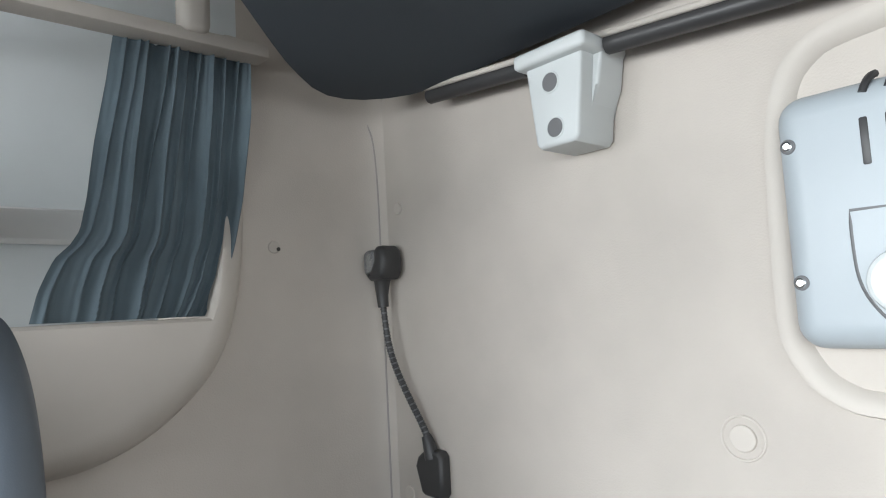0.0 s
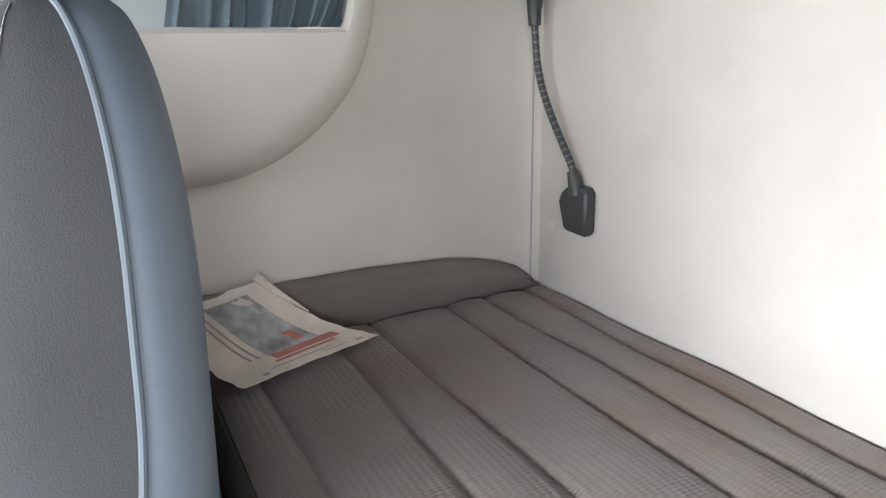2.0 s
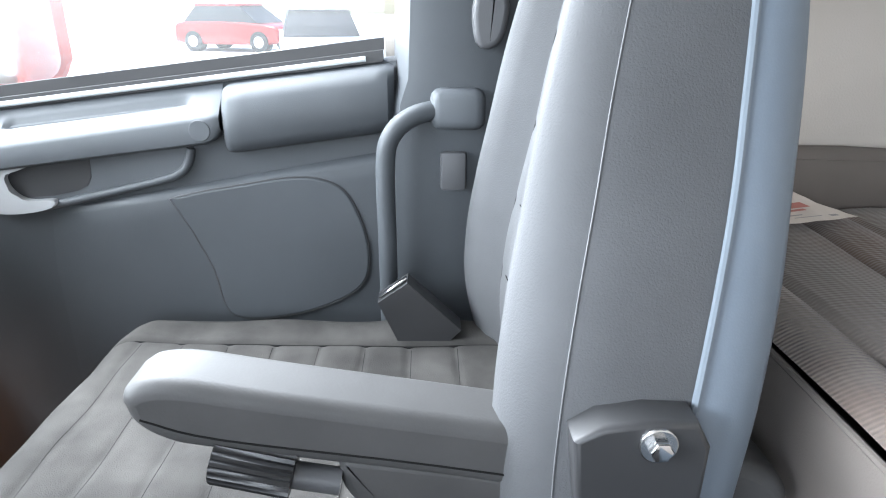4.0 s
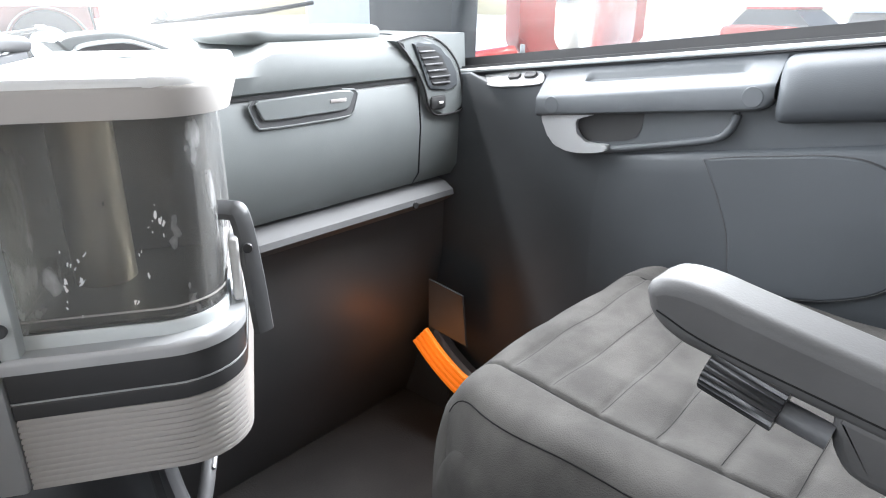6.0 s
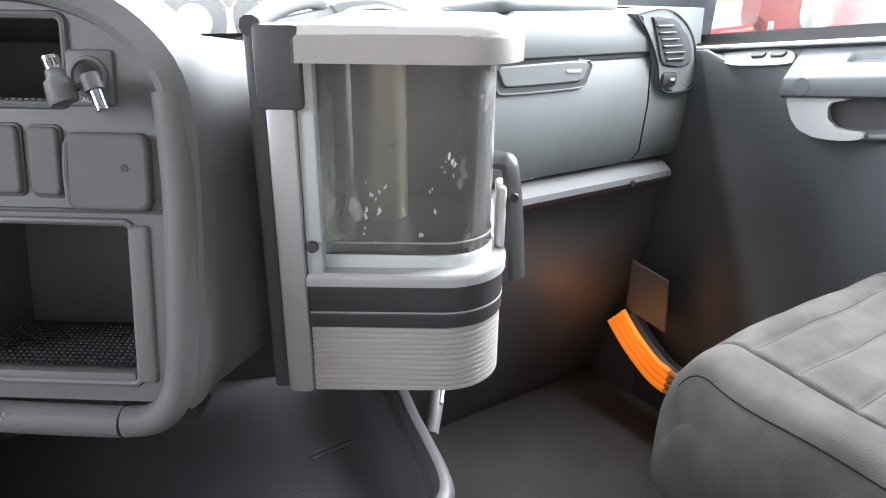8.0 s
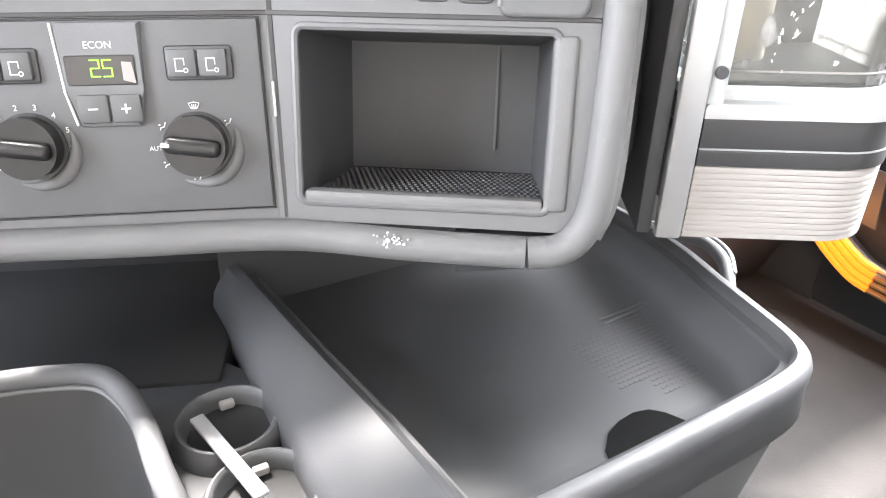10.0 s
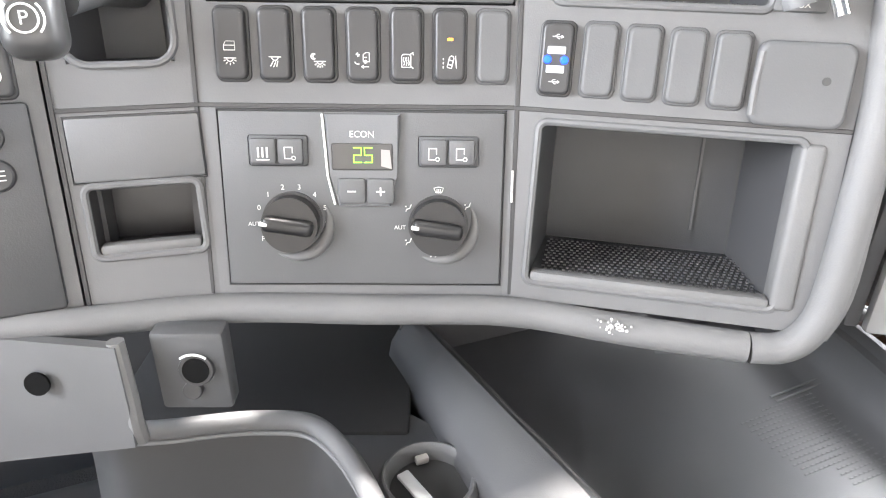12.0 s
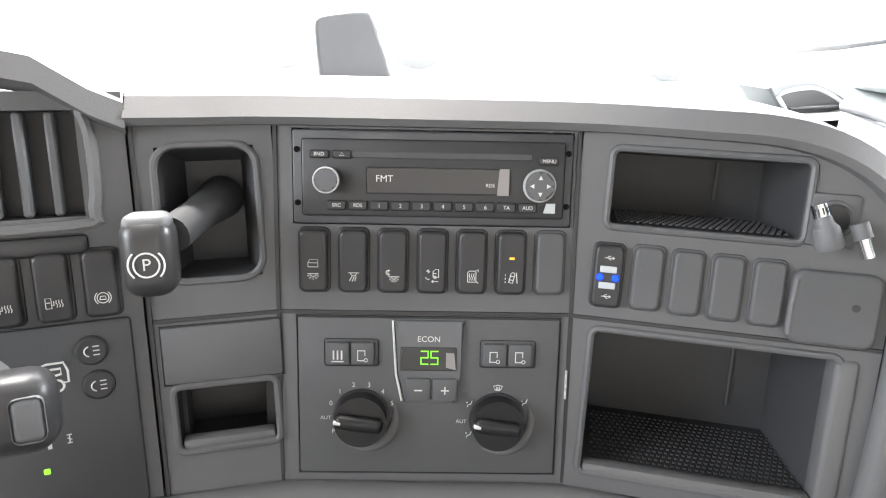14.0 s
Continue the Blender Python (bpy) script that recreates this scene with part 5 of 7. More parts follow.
driver_part("socket_arc", tube([(-0.117 + 0.014 * math.cos(radians(a)), 0.905, 0.784 + 0.014 * math.sin(radians(a))) for a in range(50, 131, 10)], 0.0009, 6), INK, sock, "pale printed arc")
driver_part("socket_button", disc(0.007, 0, 0.005, 20, 0.001, Matrix.Translation((-0.122, 0.91, 0.765)) @ pose(0, 0, 0, 80, 0, 0)), BLACK, sock)

# body behind the right-hand end, and the passenger side
SIDE = smooth_path([(0.303, 0.895, 0), (0.318, 0.92, 0), (0.345, 0.965, 0), (0.385, 1.03, 0), (0.43, 1.09, 0), (0.5, 1.128, 0)], 5)
part("side_panel", loft([[(p.x - 0.08, p.y + 0.05, 0.78), (p.x - 0.01, p.y + 0.006, 0.79), (p.x, p.y, 0.815)] + [(p.x, p.y, 0.84 + 0.05 * k) for k in range(4)] + [(p.x + 0.002, p.y + 0.006, 1.035), (p.x + 0.006, p.y + 0.02, 1.05), (p.x, p.y + 0.06, 1.052)] for p in SIDE]), DASH, dash, "curved side of the dashboard")

gl = thing("glove_box", "grey-green glove box front on the passenger side", "glove box", base=(0.75, 1.14, 0.85))
bm = bmesh.new()
cols = []
for x in (0.36, 0.5, 0.65, 0.8, 0.95, 1.048):
    y = 1.13
    cols.append([(x, y + 0.012, 0.855), (x, y - 0.002, 0.875), (x, y - 0.008, 0.95), (x, y - 0.004, 1.015), (x, y, 1.022)])
loft(cols, bm)
lid = part("lid", bm, GLOVE, gl)
part("end_panel", loft([[(x, 1.142, 0.855), (x, 1.128, 0.875), (x, 1.122, 0.95), (x, 1.126, 1.015), (x, 1.13, 1.09), (x, 1.3, 1.09)] for x in (1.0515, 1.1, 1.165)]), GLOVE, gl)
GM = Matrix.Translation((0.748, 1.1225, 0.985)) @ Matrix(((1, 0, 0, 0), (0, 0, -1, 0), (0.0, 1, 0, 0), (0, 0, 0, 1)))
GRIP = soft([(0.0, 0.036), (0.0, 0.014), (0.005, 0.004), (0.016, 0.0), (0.085, -0.001), (0.15, 0.0), (0.161, 0.004), (0.166, 0.014), (0.166, 0.036), (0.08, 0.037)])
hob = part("handle", rslab([(x * 0.9 + 0.008, y * 0.74 + 0.0095) for x, y in GRIP], -0.002, 0.0045, 0.002, GM), GLOVE, lid, "pull handle")
# no recess is cut: a thin dark plate gives its shade
part("handle_shadow_gap", slab(GRIP, 0, 0.0012, 0, GM), DARK, lid, "thin dark plate for the shade round the handle")
part("handle_rim", tube([GM @ Vector((x, y, 0.0008)) for x, y in GRIP[:26]], 0.0014, 6), GLOVE, lid)
part("maker_plate", rbox((0.868, 1.117, 1.0065), (0.896, 1.1185, 1.0115), 0.0006), INKD, hob, "small grey maker's plate")
bm = bmesh.new()
loft([[(x, 1.128, 1.026), (x, 1.122, 1.03), (x, 1.118, 1.05), (x, 1.125, min(1.075, h)), (x, 1.145, min(1.087, h)), (x, 1.2, min(1.088, h)), (x, 1.32, min(1.086, h)), (x, 1.36, min(1.08, h)), (x, 1.4, min(1.06, h))] for x, h in ((0.6, 1.045), (0.7, 1.052), (0.74, 1.058), (0.765, 1.068), (0.785, 1.08), (0.8, 1.09), (0.9, 1.09), (1.05, 1.09))], bm)
part("upper_fascia", bm, GLOVE, gl, "rounded upper fascia")
part("gap", rbox((0.36, 1.126, 1.0215), (1.05, 1.14, 1.0265), 0), BLACK, gl, "dark gap under the fascia")
top = smooth_path([(0.775, 1.19, 1.094), (0.79, 1.168, 1.094), (0.83, 1.162, 1.094), (0.9, 1.158, 1.094), (0.985, 1.165, 1.094), (1.015, 1.2, 1.094), (1.0, 1.27, 1.094), (0.9, 1.32, 1.092), (0.84, 1.33, 1.092), (0.79, 1.31, 1.093), (0.77, 1.25, 1.094)], 4)
part("tray_rim", tube(top, 0.0105, 10, closed=True), GLOVE, gl, "raised rim of the top tray")
part("tray_floor", slab([(p.x, p.y) for p in top], 1.0895, 1.0915, 0), DARK, gl, "dark floor of the top tray")
rows = []
for x in [-1.15, -1.05, -0.85, -0.6, -0.4, -0.2, 0.0, 0.15, 0.3, 0.4, 0.55, 0.75, 0.95, 1.08, 1.15]:
    y0, y1, z0 = (1.18 - 0.4 * x, screen_y(x) - 0.012, 1.085) if x < 0.35 else (1.19, screen_y(x) - 0.012, 1.066)
    y0 = min(y0, y1 - 0.05)
    rows.append([(x, y0 + (y1 - y0) * f, z0 - 0.045 * f) for f in (0.0, 0.3, 0.65, 1.0)])
structure("dash_top", loft(rows), PAD, "grained grey dashboard top below the windscreen", "dashboard")

lw = thing("lower_fascia", "dark grey lower fascia with a rounded moulding", "fascia", base=(0.75, 1.16, 0.6))
part("moulding", loft([[(x, 1.155, 0.85), (x, 1.135, 0.846), (x, 1.118, 0.835), (x, 1.116, 0.826), (x, 1.13, 0.815), (x, 1.16, 0.8)] for x in (0.36, 0.8, 1.1, 1.125)]), CLIM, lw, "rounded grey moulding")
part("kick_panel", loft([[(x, 1.158, 0.805), (x, 1.165, 0.7), (x, 1.2, 0.55), (x, 1.28, FLOOR)] for x in (0.36, 0.7, 1.16)]), DARK, lw)
part("knob", disc(0.006, 0, 0.004, 14, 0.001, Matrix.Translation((1.03, 1.118, 0.826)) @ pose(0, 0, 0, 90, 0, 0)), BLACK, lw)

# side air vent at the end of the dashboard
vt = thing("air_vent", "grey side air vent with black slats", "air vent", base=(1.1, 1.12, 0.97))
vo = [(0.996, 1.083), (1.056, 1.09), (1.105, 1.07), (1.136, 1.035), (1.146, 0.985), (1.14, 0.968), (1.084, 0.966), (1.064, 0.98), (1.054, 1.009), (1.036, 1.04), (1.014, 1.066)]
VM = Matrix.Translation((0, 1.128, 0)) @ Matrix(((1, 0, 0, 0), (0, 0, -1, 0), (0, 1, 0, 0), (0, 0, 0, 1)))
part("surround", slab([(p.x, p.y) for p in smooth_path([(a, b, 0) for a, b in vo], 3)], -0.04, 0.012, 0.006, VM), GLOVE, vt)
ring = [VM @ Vector((p.x, p.y, 0.0122)) for p in smooth_path([(a, b, 0) for a, b in vo], 3)]
part("edge_gap", tube(ring, 0.0018, 6, closed=True), BLACK, vt, "dark gap round the vent")
inner = [(1.026, 1.079), (1.06, 1.08), (1.1, 1.062), (1.126, 1.03), (1.13, 1.012), (1.115, 1.006), (1.066, 1.008), (1.05, 1.035)]
part("frame", slab([(p.x, p.y) for p in smooth_path([(a, b, 0) for a, b in inner], 3)], 0.0, 0.015, 0.003, VM), DOORD, vt, "dark inner frame")
part("well", slab([(1.034, 1.074), (1.06, 1.074), (1.09, 1.058), (1.108, 1.03), (1.11, 1.013), (1.07, 1.013), (1.056, 1.038)], 0.0, 0.0156, 0, VM), BLACK, vt)
for k in range(6):
    part("slat", rbox((1.068 - 0.0062 * k, 1.109, 1.0155 + 0.0098 * k), (1.108 - 0.009 * max(0, k - 1), 1.116, 1.0185 + 0.0098 * k), 0.001, 1), DARK, vt)
part("thumb_wheel", rbox((1.066, 1.111, 0.976), (1.1, 1.118, 0.997), 0.004), BLACK, vt, "black thumb wheel")
part("wheel_tip", rbox((1.081, 1.1085, 0.9845), (1.09, 1.1115, 0.9885), 0.0012), INK, vt, "pale pointer")

# matching vent at the inner end, behind the coffee maker
vi = thing("air_vent", "grey air vent at the inner end of the fascia", "air vent", base=(0.7, 1.3, 0.97))
IV = Matrix.Translation((0.055, 1.3, -0.008)) @ Matrix(((1, 0, 0, 0), (0, 0, -1, 0), (0, 1, 0, 0), (0, 0, 0, 1)))
iv = [(0.542, 1.098), (0.565, 1.105), (0.617, 1.108), (0.652, 1.099), (0.685, 1.085), (0.718, 1.067), (0.739, 1.05), (0.744, 1.02), (0.73, 0.99), (0.63, 0.98), (0.6, 1.03), (0.57, 1.07)]
part("surround", rslab([(p.x, p.y) for p in smooth_path([(a, b, 0) for a, b in iv], 3)], -0.05, 0.006, 0.004, IV), GLOVE, vi)
part("inner_frame", tube([IV @ Vector((0.652 + (p.x - 0.652) * 0.84, 1.045 + (p.y - 1.045) * 0.82, 0.006)) for p in smooth_path([(a, b, 0) for a, b in iv], 3)], 0.003, 8, closed=True), PALEGR, vi, "pale inner edge")
part("well", slab([(0.652 + (a - 0.652) * 0.82, 1.045 + (b - 1.045) * 0.8) for a, b in iv], 0.0, 0.0075, 0, IV), BLACK, vi, "dark vent opening")
for k in range(6):
    part("slat", rbox((0.685 - 0.01 * k, 1.286, 0.994 + 0.0135 * k), (0.765 - 0.013 * max(0, k - 2), 1.292, 0.9975 + 0.0135 * k), 0.001, 1), DARK, vi)

# ---- radio ----
rad = thing("radio", "black dashboard radio with a small display", "radio", m=at(MC, 0, 0))
part("face", rbox((-0.099, -0.032, -0.03), (0.102, 0.035, 0.004), 0.002, 2), DARK, rad)
part("bezel", rbox((-0.092, -0.026, 0.004), (0.096, 0.029, 0.007), 0.002, 2), BLACK, rad)
part("disc_slot", rbox((-0.062, 0.0155, 0.0068), (0.072, 0.0205, 0.0078), 0.0006, 1), DARK, rad)
part("display", rbox((-0.046, -0.0095, 0.0068), (0.057, 0.0095, 0.008), 0.001, 1), SCREEN, rad, "dark brown display")
# reflection on the display, laid on as a grey sliver
part("display_glint", slab([(0.0475, -0.0095), (0.056, -0.0095), (0.056, 0.0095), (0.049, 0.0095)], 0.008, 0.0083, 0), INKD, rad)
vk = part("volume_knob", disc(0.0088, 0.006, 0.016, 36, 0.002, Matrix.Translation((-0.0735, 0.0, 0))), DASH, rad)
part("knob_ring", tube([(-0.0735 + 0.0088 * math.cos(a / 12 * math.pi), 0.0088 * math.sin(a / 12 * math.pi), 0.0155) for a in range(24)], 0.0007, 6, closed=True), SILVER, vk, "silver ring")
nk = part("cursor_pad", disc(0.0105, 0.006, 0.012, 36, 0.002, Matrix.Translation((0.078, -0.002, 0))), DASH, rad)
part("pad_ring", tube([(0.078 + 0.0108 * math.cos(a / 12 * math.pi), -0.002 + 0.0108 * math.sin(a / 12 * math.pi), 0.008) for a in range(24)], 0.0013, 6, closed=True), SILVER, nk, "silver ring")
for a in (0, 90, 180, 270):
    part("arrow", slab([(0.0045, -0.0016), (0.0075, 0), (0.0045, 0.0016)], 0.012, 0.0124, 0, Matrix.Translation((0.078, -0.002, 0)) @ pose(0, 0, 0, 0, 0, a)), INK, nk)
KEYTEXT = []
for k in range(10):
    u = -0.067 + 0.0152 * k
    kk = part("key", rbox((u - 0.0068, -0.0215, 0.006), (u + 0.0068, -0.0145, 0.0092), 0.001, 1), BLACK, rad)
    KEYTEXT.append((("SRC", "RDS", "1", "2", "3", "4", "5", "6", "TA", "AUD")[k], u))
for u, v, text in ((-0.079, 0.018, "BND"), (-0.063, 0.018, ""), (0.084, 0.0155, "MENU")):
    kk = part("key", rbox((u - 0.007, v - 0.003, 0.006), (u + 0.007, v + 0.003, 0.009), 0.001, 1), BLACK, rad)
    if text:
        KEYTEXT.append((text, u, v))
    else:
        part("key_mark", tube([(u - 0.0016, v - 0.0008, 0.0092), (u, v + 0.0014, 0.0092), (u + 0.0016, v - 0.0008, 0.0092)], 0.00028, 5, closed=True), INK, kk)
# bright reflection on the last key, laid on as a pale sliver
part("key_glint", slab([(0.081, -0.0215), (0.0895, -0.0215), (0.0895, -0.0145), (0.083, -0.0145)], 0.0085, 0.0093, 0), PALEGR, rad)

# ---- rocker switches ----


def arc(cx, cy, r, a0, a1, n=8):
    return [(cx + r * math.cos(radians(a0 + (a1 - a0) * k / n)), cy + r * math.sin(radians(a0 + (a1 - a0) * k / n))) for k in range(n + 1)]


def dome(cx, cy, angles, r=2.2):
    """A ceiling lamp: a line, a half round below it and rays (millimetres)."""
    return [[(cx - 4, cy), (cx + 4, cy)], arc(cx, cy, r, 180, 360)] + [[(cx + (r + 0.9) * math.cos(radians(a)), cy + (r + 0.9) * math.sin(radians(a))), (cx + (r + 2.4) * math.cos(radians(a)), cy + (r + 2.4) * math.sin(radians(a)))] for a in angles]


# line symbols of the switches, in millimetres from the middle of the key
ICONS = [
    [arc(0, 11, 1.3, 0, 360), [(-3.6, -4), (-3.6, -1), (-2.2, 1.6), (3.6, 1.6), (3.6, -4), (-3.6, -4)], [(-3.6, -1), (3.6, -1)]] + dome(0, -9, (205, 235, 270, 305, 335)),
    dome(0.5, -8, ()) + [[(-0.6, -10.6), (-2.6, -14)], [(1.0, -10.8), (-0.6, -14.4)], [(2.4, -10.4), (1.4, -14.2)]],
    dome(1, -10.5, (215, 245, 270, 295, 325), 1.8) + [arc(-3, -7.4, 1.8, 60, 300), arc(-2.1, -7.4, 1.4, 80, 280)],
    [[(-4.4, -6), (-1.6, -6)], [(-3, -4.6), (-3, -7.4)], [(-4, -5), (-2, -7)], arc(-3, -10, 2.0, 190, 300), [(0.6, -10.4), (0.6, -6), (2.2, -4.6), (4.6, -4.6), (4.6, -10.4), (0.6, -10.4)], [(0.6, -7.6), (3, -7.6)], arc(2, -10.4, 0.9, 0, 360), [(4.2, -13.6), (-0.6, -13.6)], [(0.8, -12.6), (-0.6, -13.6), (0.8, -14.6)]],
    [[(-3, -13.6), (-3, -6.4), (-2, -5.4), (2, -5.4), (3, -6.4), (3, -13.6), (-3, -13.6)], [(2.6, -5.4), (4.6, -4.2), (4.6, -6)], [(3, -13), (4.8, -14.4)]] + [[(x, -12.4), (x + 0.5, -10.8), (x - 0.3, -9), (x, -7.2)] for x in (-1.6, 0, 1.6)],
    [[(-4.4, -14), (-4.4, -12.6)], [(-4.4, -11.4), (-4.4, -10)], [(-4.4, -8.8), (-4.4, -7.4)], [(4.4, -14), (3.6, -6)], [(-1.8, -13.4), (-0.2, -6.8), (0.8, -6), (2, -6.4), (2.6, -7.6), (1, -14), (-1.8, -13.4)], [(-1.2, -11.4), (1.5, -12)], [(-0.6, -8.6), (2.2, -9.2)]],
    [],
]
HEAT = [[(-5, -13), (-5, -6), (-1.6, -6), (-1.6, -13), (-5, -13)], [(-4.4, -9), (-2.2, -9)], [(-1.6, -11), (-0.2, -11), (-0.2, -8)]] + [[(x, -12.6), (x + 0.5, -11), (x - 0.3, -9.4), (x, -7.6)] for x in (1.4, 3, 4.6)]
SLIP = [arc(0, -9.5, 3.6, 0, 360, 16), arc(0, -9.5, 5, 130, 230), arc(0, -9.5, 5, -50, 50), [(-2, -10.6), (-1.4, -8.4), (1.4, -8.4), (2, -10.6), (-2, -10.6)]]


def line_symbol(lines, parent, z=0.0086, r=0.00034, name="symbol", at_=(0.0, 0.0)):
    mk = bmesh.new()
    for line in lines:
        tube([(at_[0] + x / 1000, at_[1] + y / 1000, z) for x, y in line], r, 5, bm=mk)
    return part(name, mk, INK, parent)


def rocker(m, icons=(), lamp_bar=False, usb=False, blank=False):
    label = "black rocker switch with a pale symbol" if icons else "blank dark switch cover"
    if usb:
        label = "black double charging socket with blue lights"
    ob = thing("rocker_switch" if not usb else "charging_socket", label, "switch", "switch row", m=m)
    part("frame", key_block(0.0236, 0.049, 0.005, -0.004, 0.0018, 0.001), DARK if blank else BLACK, ob)
    bm = key_block(0.0204, 0.0456, 0.0045, -0.002, 0.008 if not blank else 0.005, 0.0022)
    if not blank and not usb:
        for v in bm.verts:
            if v.co.z > 0.004:
                v.co.z += 0.0016 * abs(v.co.y) / 0.0228 * (1 if v.co.y > 0 else 0.2)
    key = part("key", bm, CLIM if blank else BLACK, ob)
    if icons:
        line_symbol(icons, key)
    if lamp_bar:
        part("indicator", rbox((-0.0018, 0.0035, 0.0082), (0.0018, 0.0052, 0.0092), 0, 1), ORANGE, key, "small orange indicator")
    if not blank and not usb:
        # highlight along the key's upper edge, built as a lighter bar
        part("edge_glint", tube([(-0.0085, 0.019, 0.0085), (0.0085, 0.019, 0.0085)], 0.0008, 6), PAD, key)
    if usb:
        for y in (0.0055, -0.0065):
            part("port", rbox((-0.006, y - 0.0025, 0.006), (0.006, y + 0.0025, 0.0084), 0.0005, 1), PALEGR, key, "bright metal port")
        for x in (-0.0055, 0.0055):
            part("light", disc(0.0027, 0.006, 0.0088, 12, 0.0008, Matrix.Translation((x, -0.0005, 0))), BLUE, key, "blue light")
        for y in (0.014, -0.0145):
            line_symbol([[(-3.4, y * 1000), (3.4, y * 1000)], [(2.2, y * 1000 + 0.9), (3.6, y * 1000), (2.2, y * 1000 - 0.9)], [(-1.6, y * 1000), (-0.4, y * 1000 + 1.3), (1, y * 1000 + 1.3)], [(-0.8, y * 1000), (0.4, y * 1000 - 1.3), (1.4, y * 1000 - 1.3)]], key, 0.0081, 0.0003)
    return ob


for k in range(7):
    rocker(at(MC, -0.0845 + 0.0289 * k, -0.0593), ICONS[k], k == 5, False, k == 6)
rocker(at(MR, 0.0278, -0.0653), (), usb=True)
plain = rocker(at(MR, 0.0556, -0.0645), blank=True)
for k in range(1, 4):
    copy_thing(plain, at(MR, 0.0556 + 0.0272 * k, -0.0645 - 0.0006 * k))

cov = thing("blank_cover", "dark square cover plate with a small hole", "cover", m=at(MR, 0.18, -0.0725))
cv = part("plate", key_block(0.057, 0.052, 0.008, -0.003, 0.007, 0.003), CLIM, cov)
part("hole", disc(0.0026, 0.006, 0.0074, 16, 0, Matrix.Translation((0.0125, 0.003, 0))), BLACK, cv)
part("pale_edge", tube([(-0.027, -0.02, 0.0055), (-0.0275, 0.0, 0.006), (-0.026, 0.019, 0.0055)], 0.0022, 8), PAD, cv)

soc = thing("power_socket", "black power socket in a square plate", "socket", m=at(MR, 0.171, -0.011))
part("plate", rbox((-0.0165, -0.019, -0.004), (0.0165, 0.0175, 0.003), 0.003), TRIM, soc)
part("rim", tube([(0.0115 * math.cos(a / 12 * math.pi), 0.0115 * math.sin(a / 12 * math.pi), 0.003) for a in range(24)], 0.002, 6, closed=True), DASH, soc)
part("hole", disc(0.0108, 0.0, 0.0036, 24, 0), BLACK, soc)
plug = thing("plug_pair", "two metal cable plugs hanging from the socket", "plug", m=at(MR, 0.172, -0.012, 0.012))
part("grey_plug", tube([(-0.0135, 0.003, 0.007), (-0.0115, -0.0015, 0.008), (-0.011, -0.0035, 0.0085), (-0.0075, -0.014, 0.0095), (-0.0065, -0.0165, 0.0095)], [0.0056, 0.006, 0.0082, 0.0092, 0.0085], 16), DASH, plug, "grey plug barrel")
tip = part("plug_tip", tube([(-0.0165, 0.0115, 0.006), (-0.013, 0.0025, 0.007)], 0.0052, 16), CHROME, plug, "bright metal plug tip")
for a in range(5):
    part("slit", rbox((-0.0004, -0.0022, 0.0049), (0.0004, 0.0022, 0.0055), 0, 1, Matrix.Translation((-0.0148, 0.0075, 0.0065)) @ pose(0, 0, 0, 0, 0, 21) @ pose(0, 0, 0, 0, -60 + 30 * a, 0)), BLACK, tip)
part("plug_collar", tube([(0.0085, 0.001, 0.0065), (0.0125, -0.0085, 0.008)], 0.006, 14), DASH, plug, "grey collar")
part("steel_plug", tube([(0.0115, -0.0065, 0.0075), (0.017, -0.0205, 0.009)], [0.0042, 0.0042], 14), CHROME, plug, "bright steel plug")
part("cable", tube(smooth_path([(-0.006, -0.012, 0.006), (0.001, -0.006, 0.006), (0.005, -0.003, 0.006), (0.009, -0.002, 0.0065)], 5), 0.002, 8), BLACK, plug)

# ---- climate panel ----
cl = thing("climate_panel", "dark climate control panel with two dials", "climate control", m=at(MC, 0, 0))
part("face", rbox((-0.0975, -0.2265, -0.004), (0.0985, -0.1025, 0.003), 0.0015, 2), CLIM, cl)
part("face_gap", tube([(-0.0985, -0.2275, 0.0008), (-0.0985, -0.1018, 0.0008), (0.0995, -0.1018, 0.0008), (0.0995, -0.2275, 0.0008)], 0.0009, 6, closed=True), BLACK, cl, "dark gap round the panel")
for u0, u1 in ((-0.076, -0.04), (0.041, 0.078)):
    part("button_frame", rbox((u0 - 0.002, -0.14, 0.002), (u1 + 0.003, -0.1185, 0.0042), 0.002), DARK, cl)
    for a, b in ((u0, (u0 + u1) / 2 - 0.0006), ((u0 + u1) / 2 + 0.0006, u1)):
        k = part("button", rbox((a, -0.138, 0.003), (b, -0.1205, 0.008), 0.0018), CLIM, cl)
        c = (a + b) / 2
        if u0 < 0 and a == u0:
            for d in (-0.003, 0, 0.003):
                part("symbol_bar", rbox((c + d - 0.0006, -0.1335, 0.0078), (c + d + 0.0006, -0.1265, 0.0084), 0, 1), INK, k)
            part("symbol_bar", rbox((c - 0.0045, -0.1355, 0.0078), (c + 0.0045, -0.1347, 0.0084), 0, 1), INK, k)
        else:
            for x0, y0, x1, y1 in ((-0.004, -0.1345, -0.0033, -0.1262), (-0.004, -0.1268, 0.002, -0.1261), (0.0014, -0.1305, 0.002, -0.1261), (-0.004, -0.1345, 0.001, -0.1338)):
                part("symbol_bar", rbox((c + x0, y0, 0.0078), (c + x1, y1, 0.0084), 0, 1), INK, k)
            part("symbol_ring", tube([(c + 0.0024 + 0.0013 * math.cos(q), -0.1338 + 0.0013 * math.sin(q), 0.0081) for q in [0.628 * i for i in range(10)]], 0.00035, 5, closed=True), INK, k)
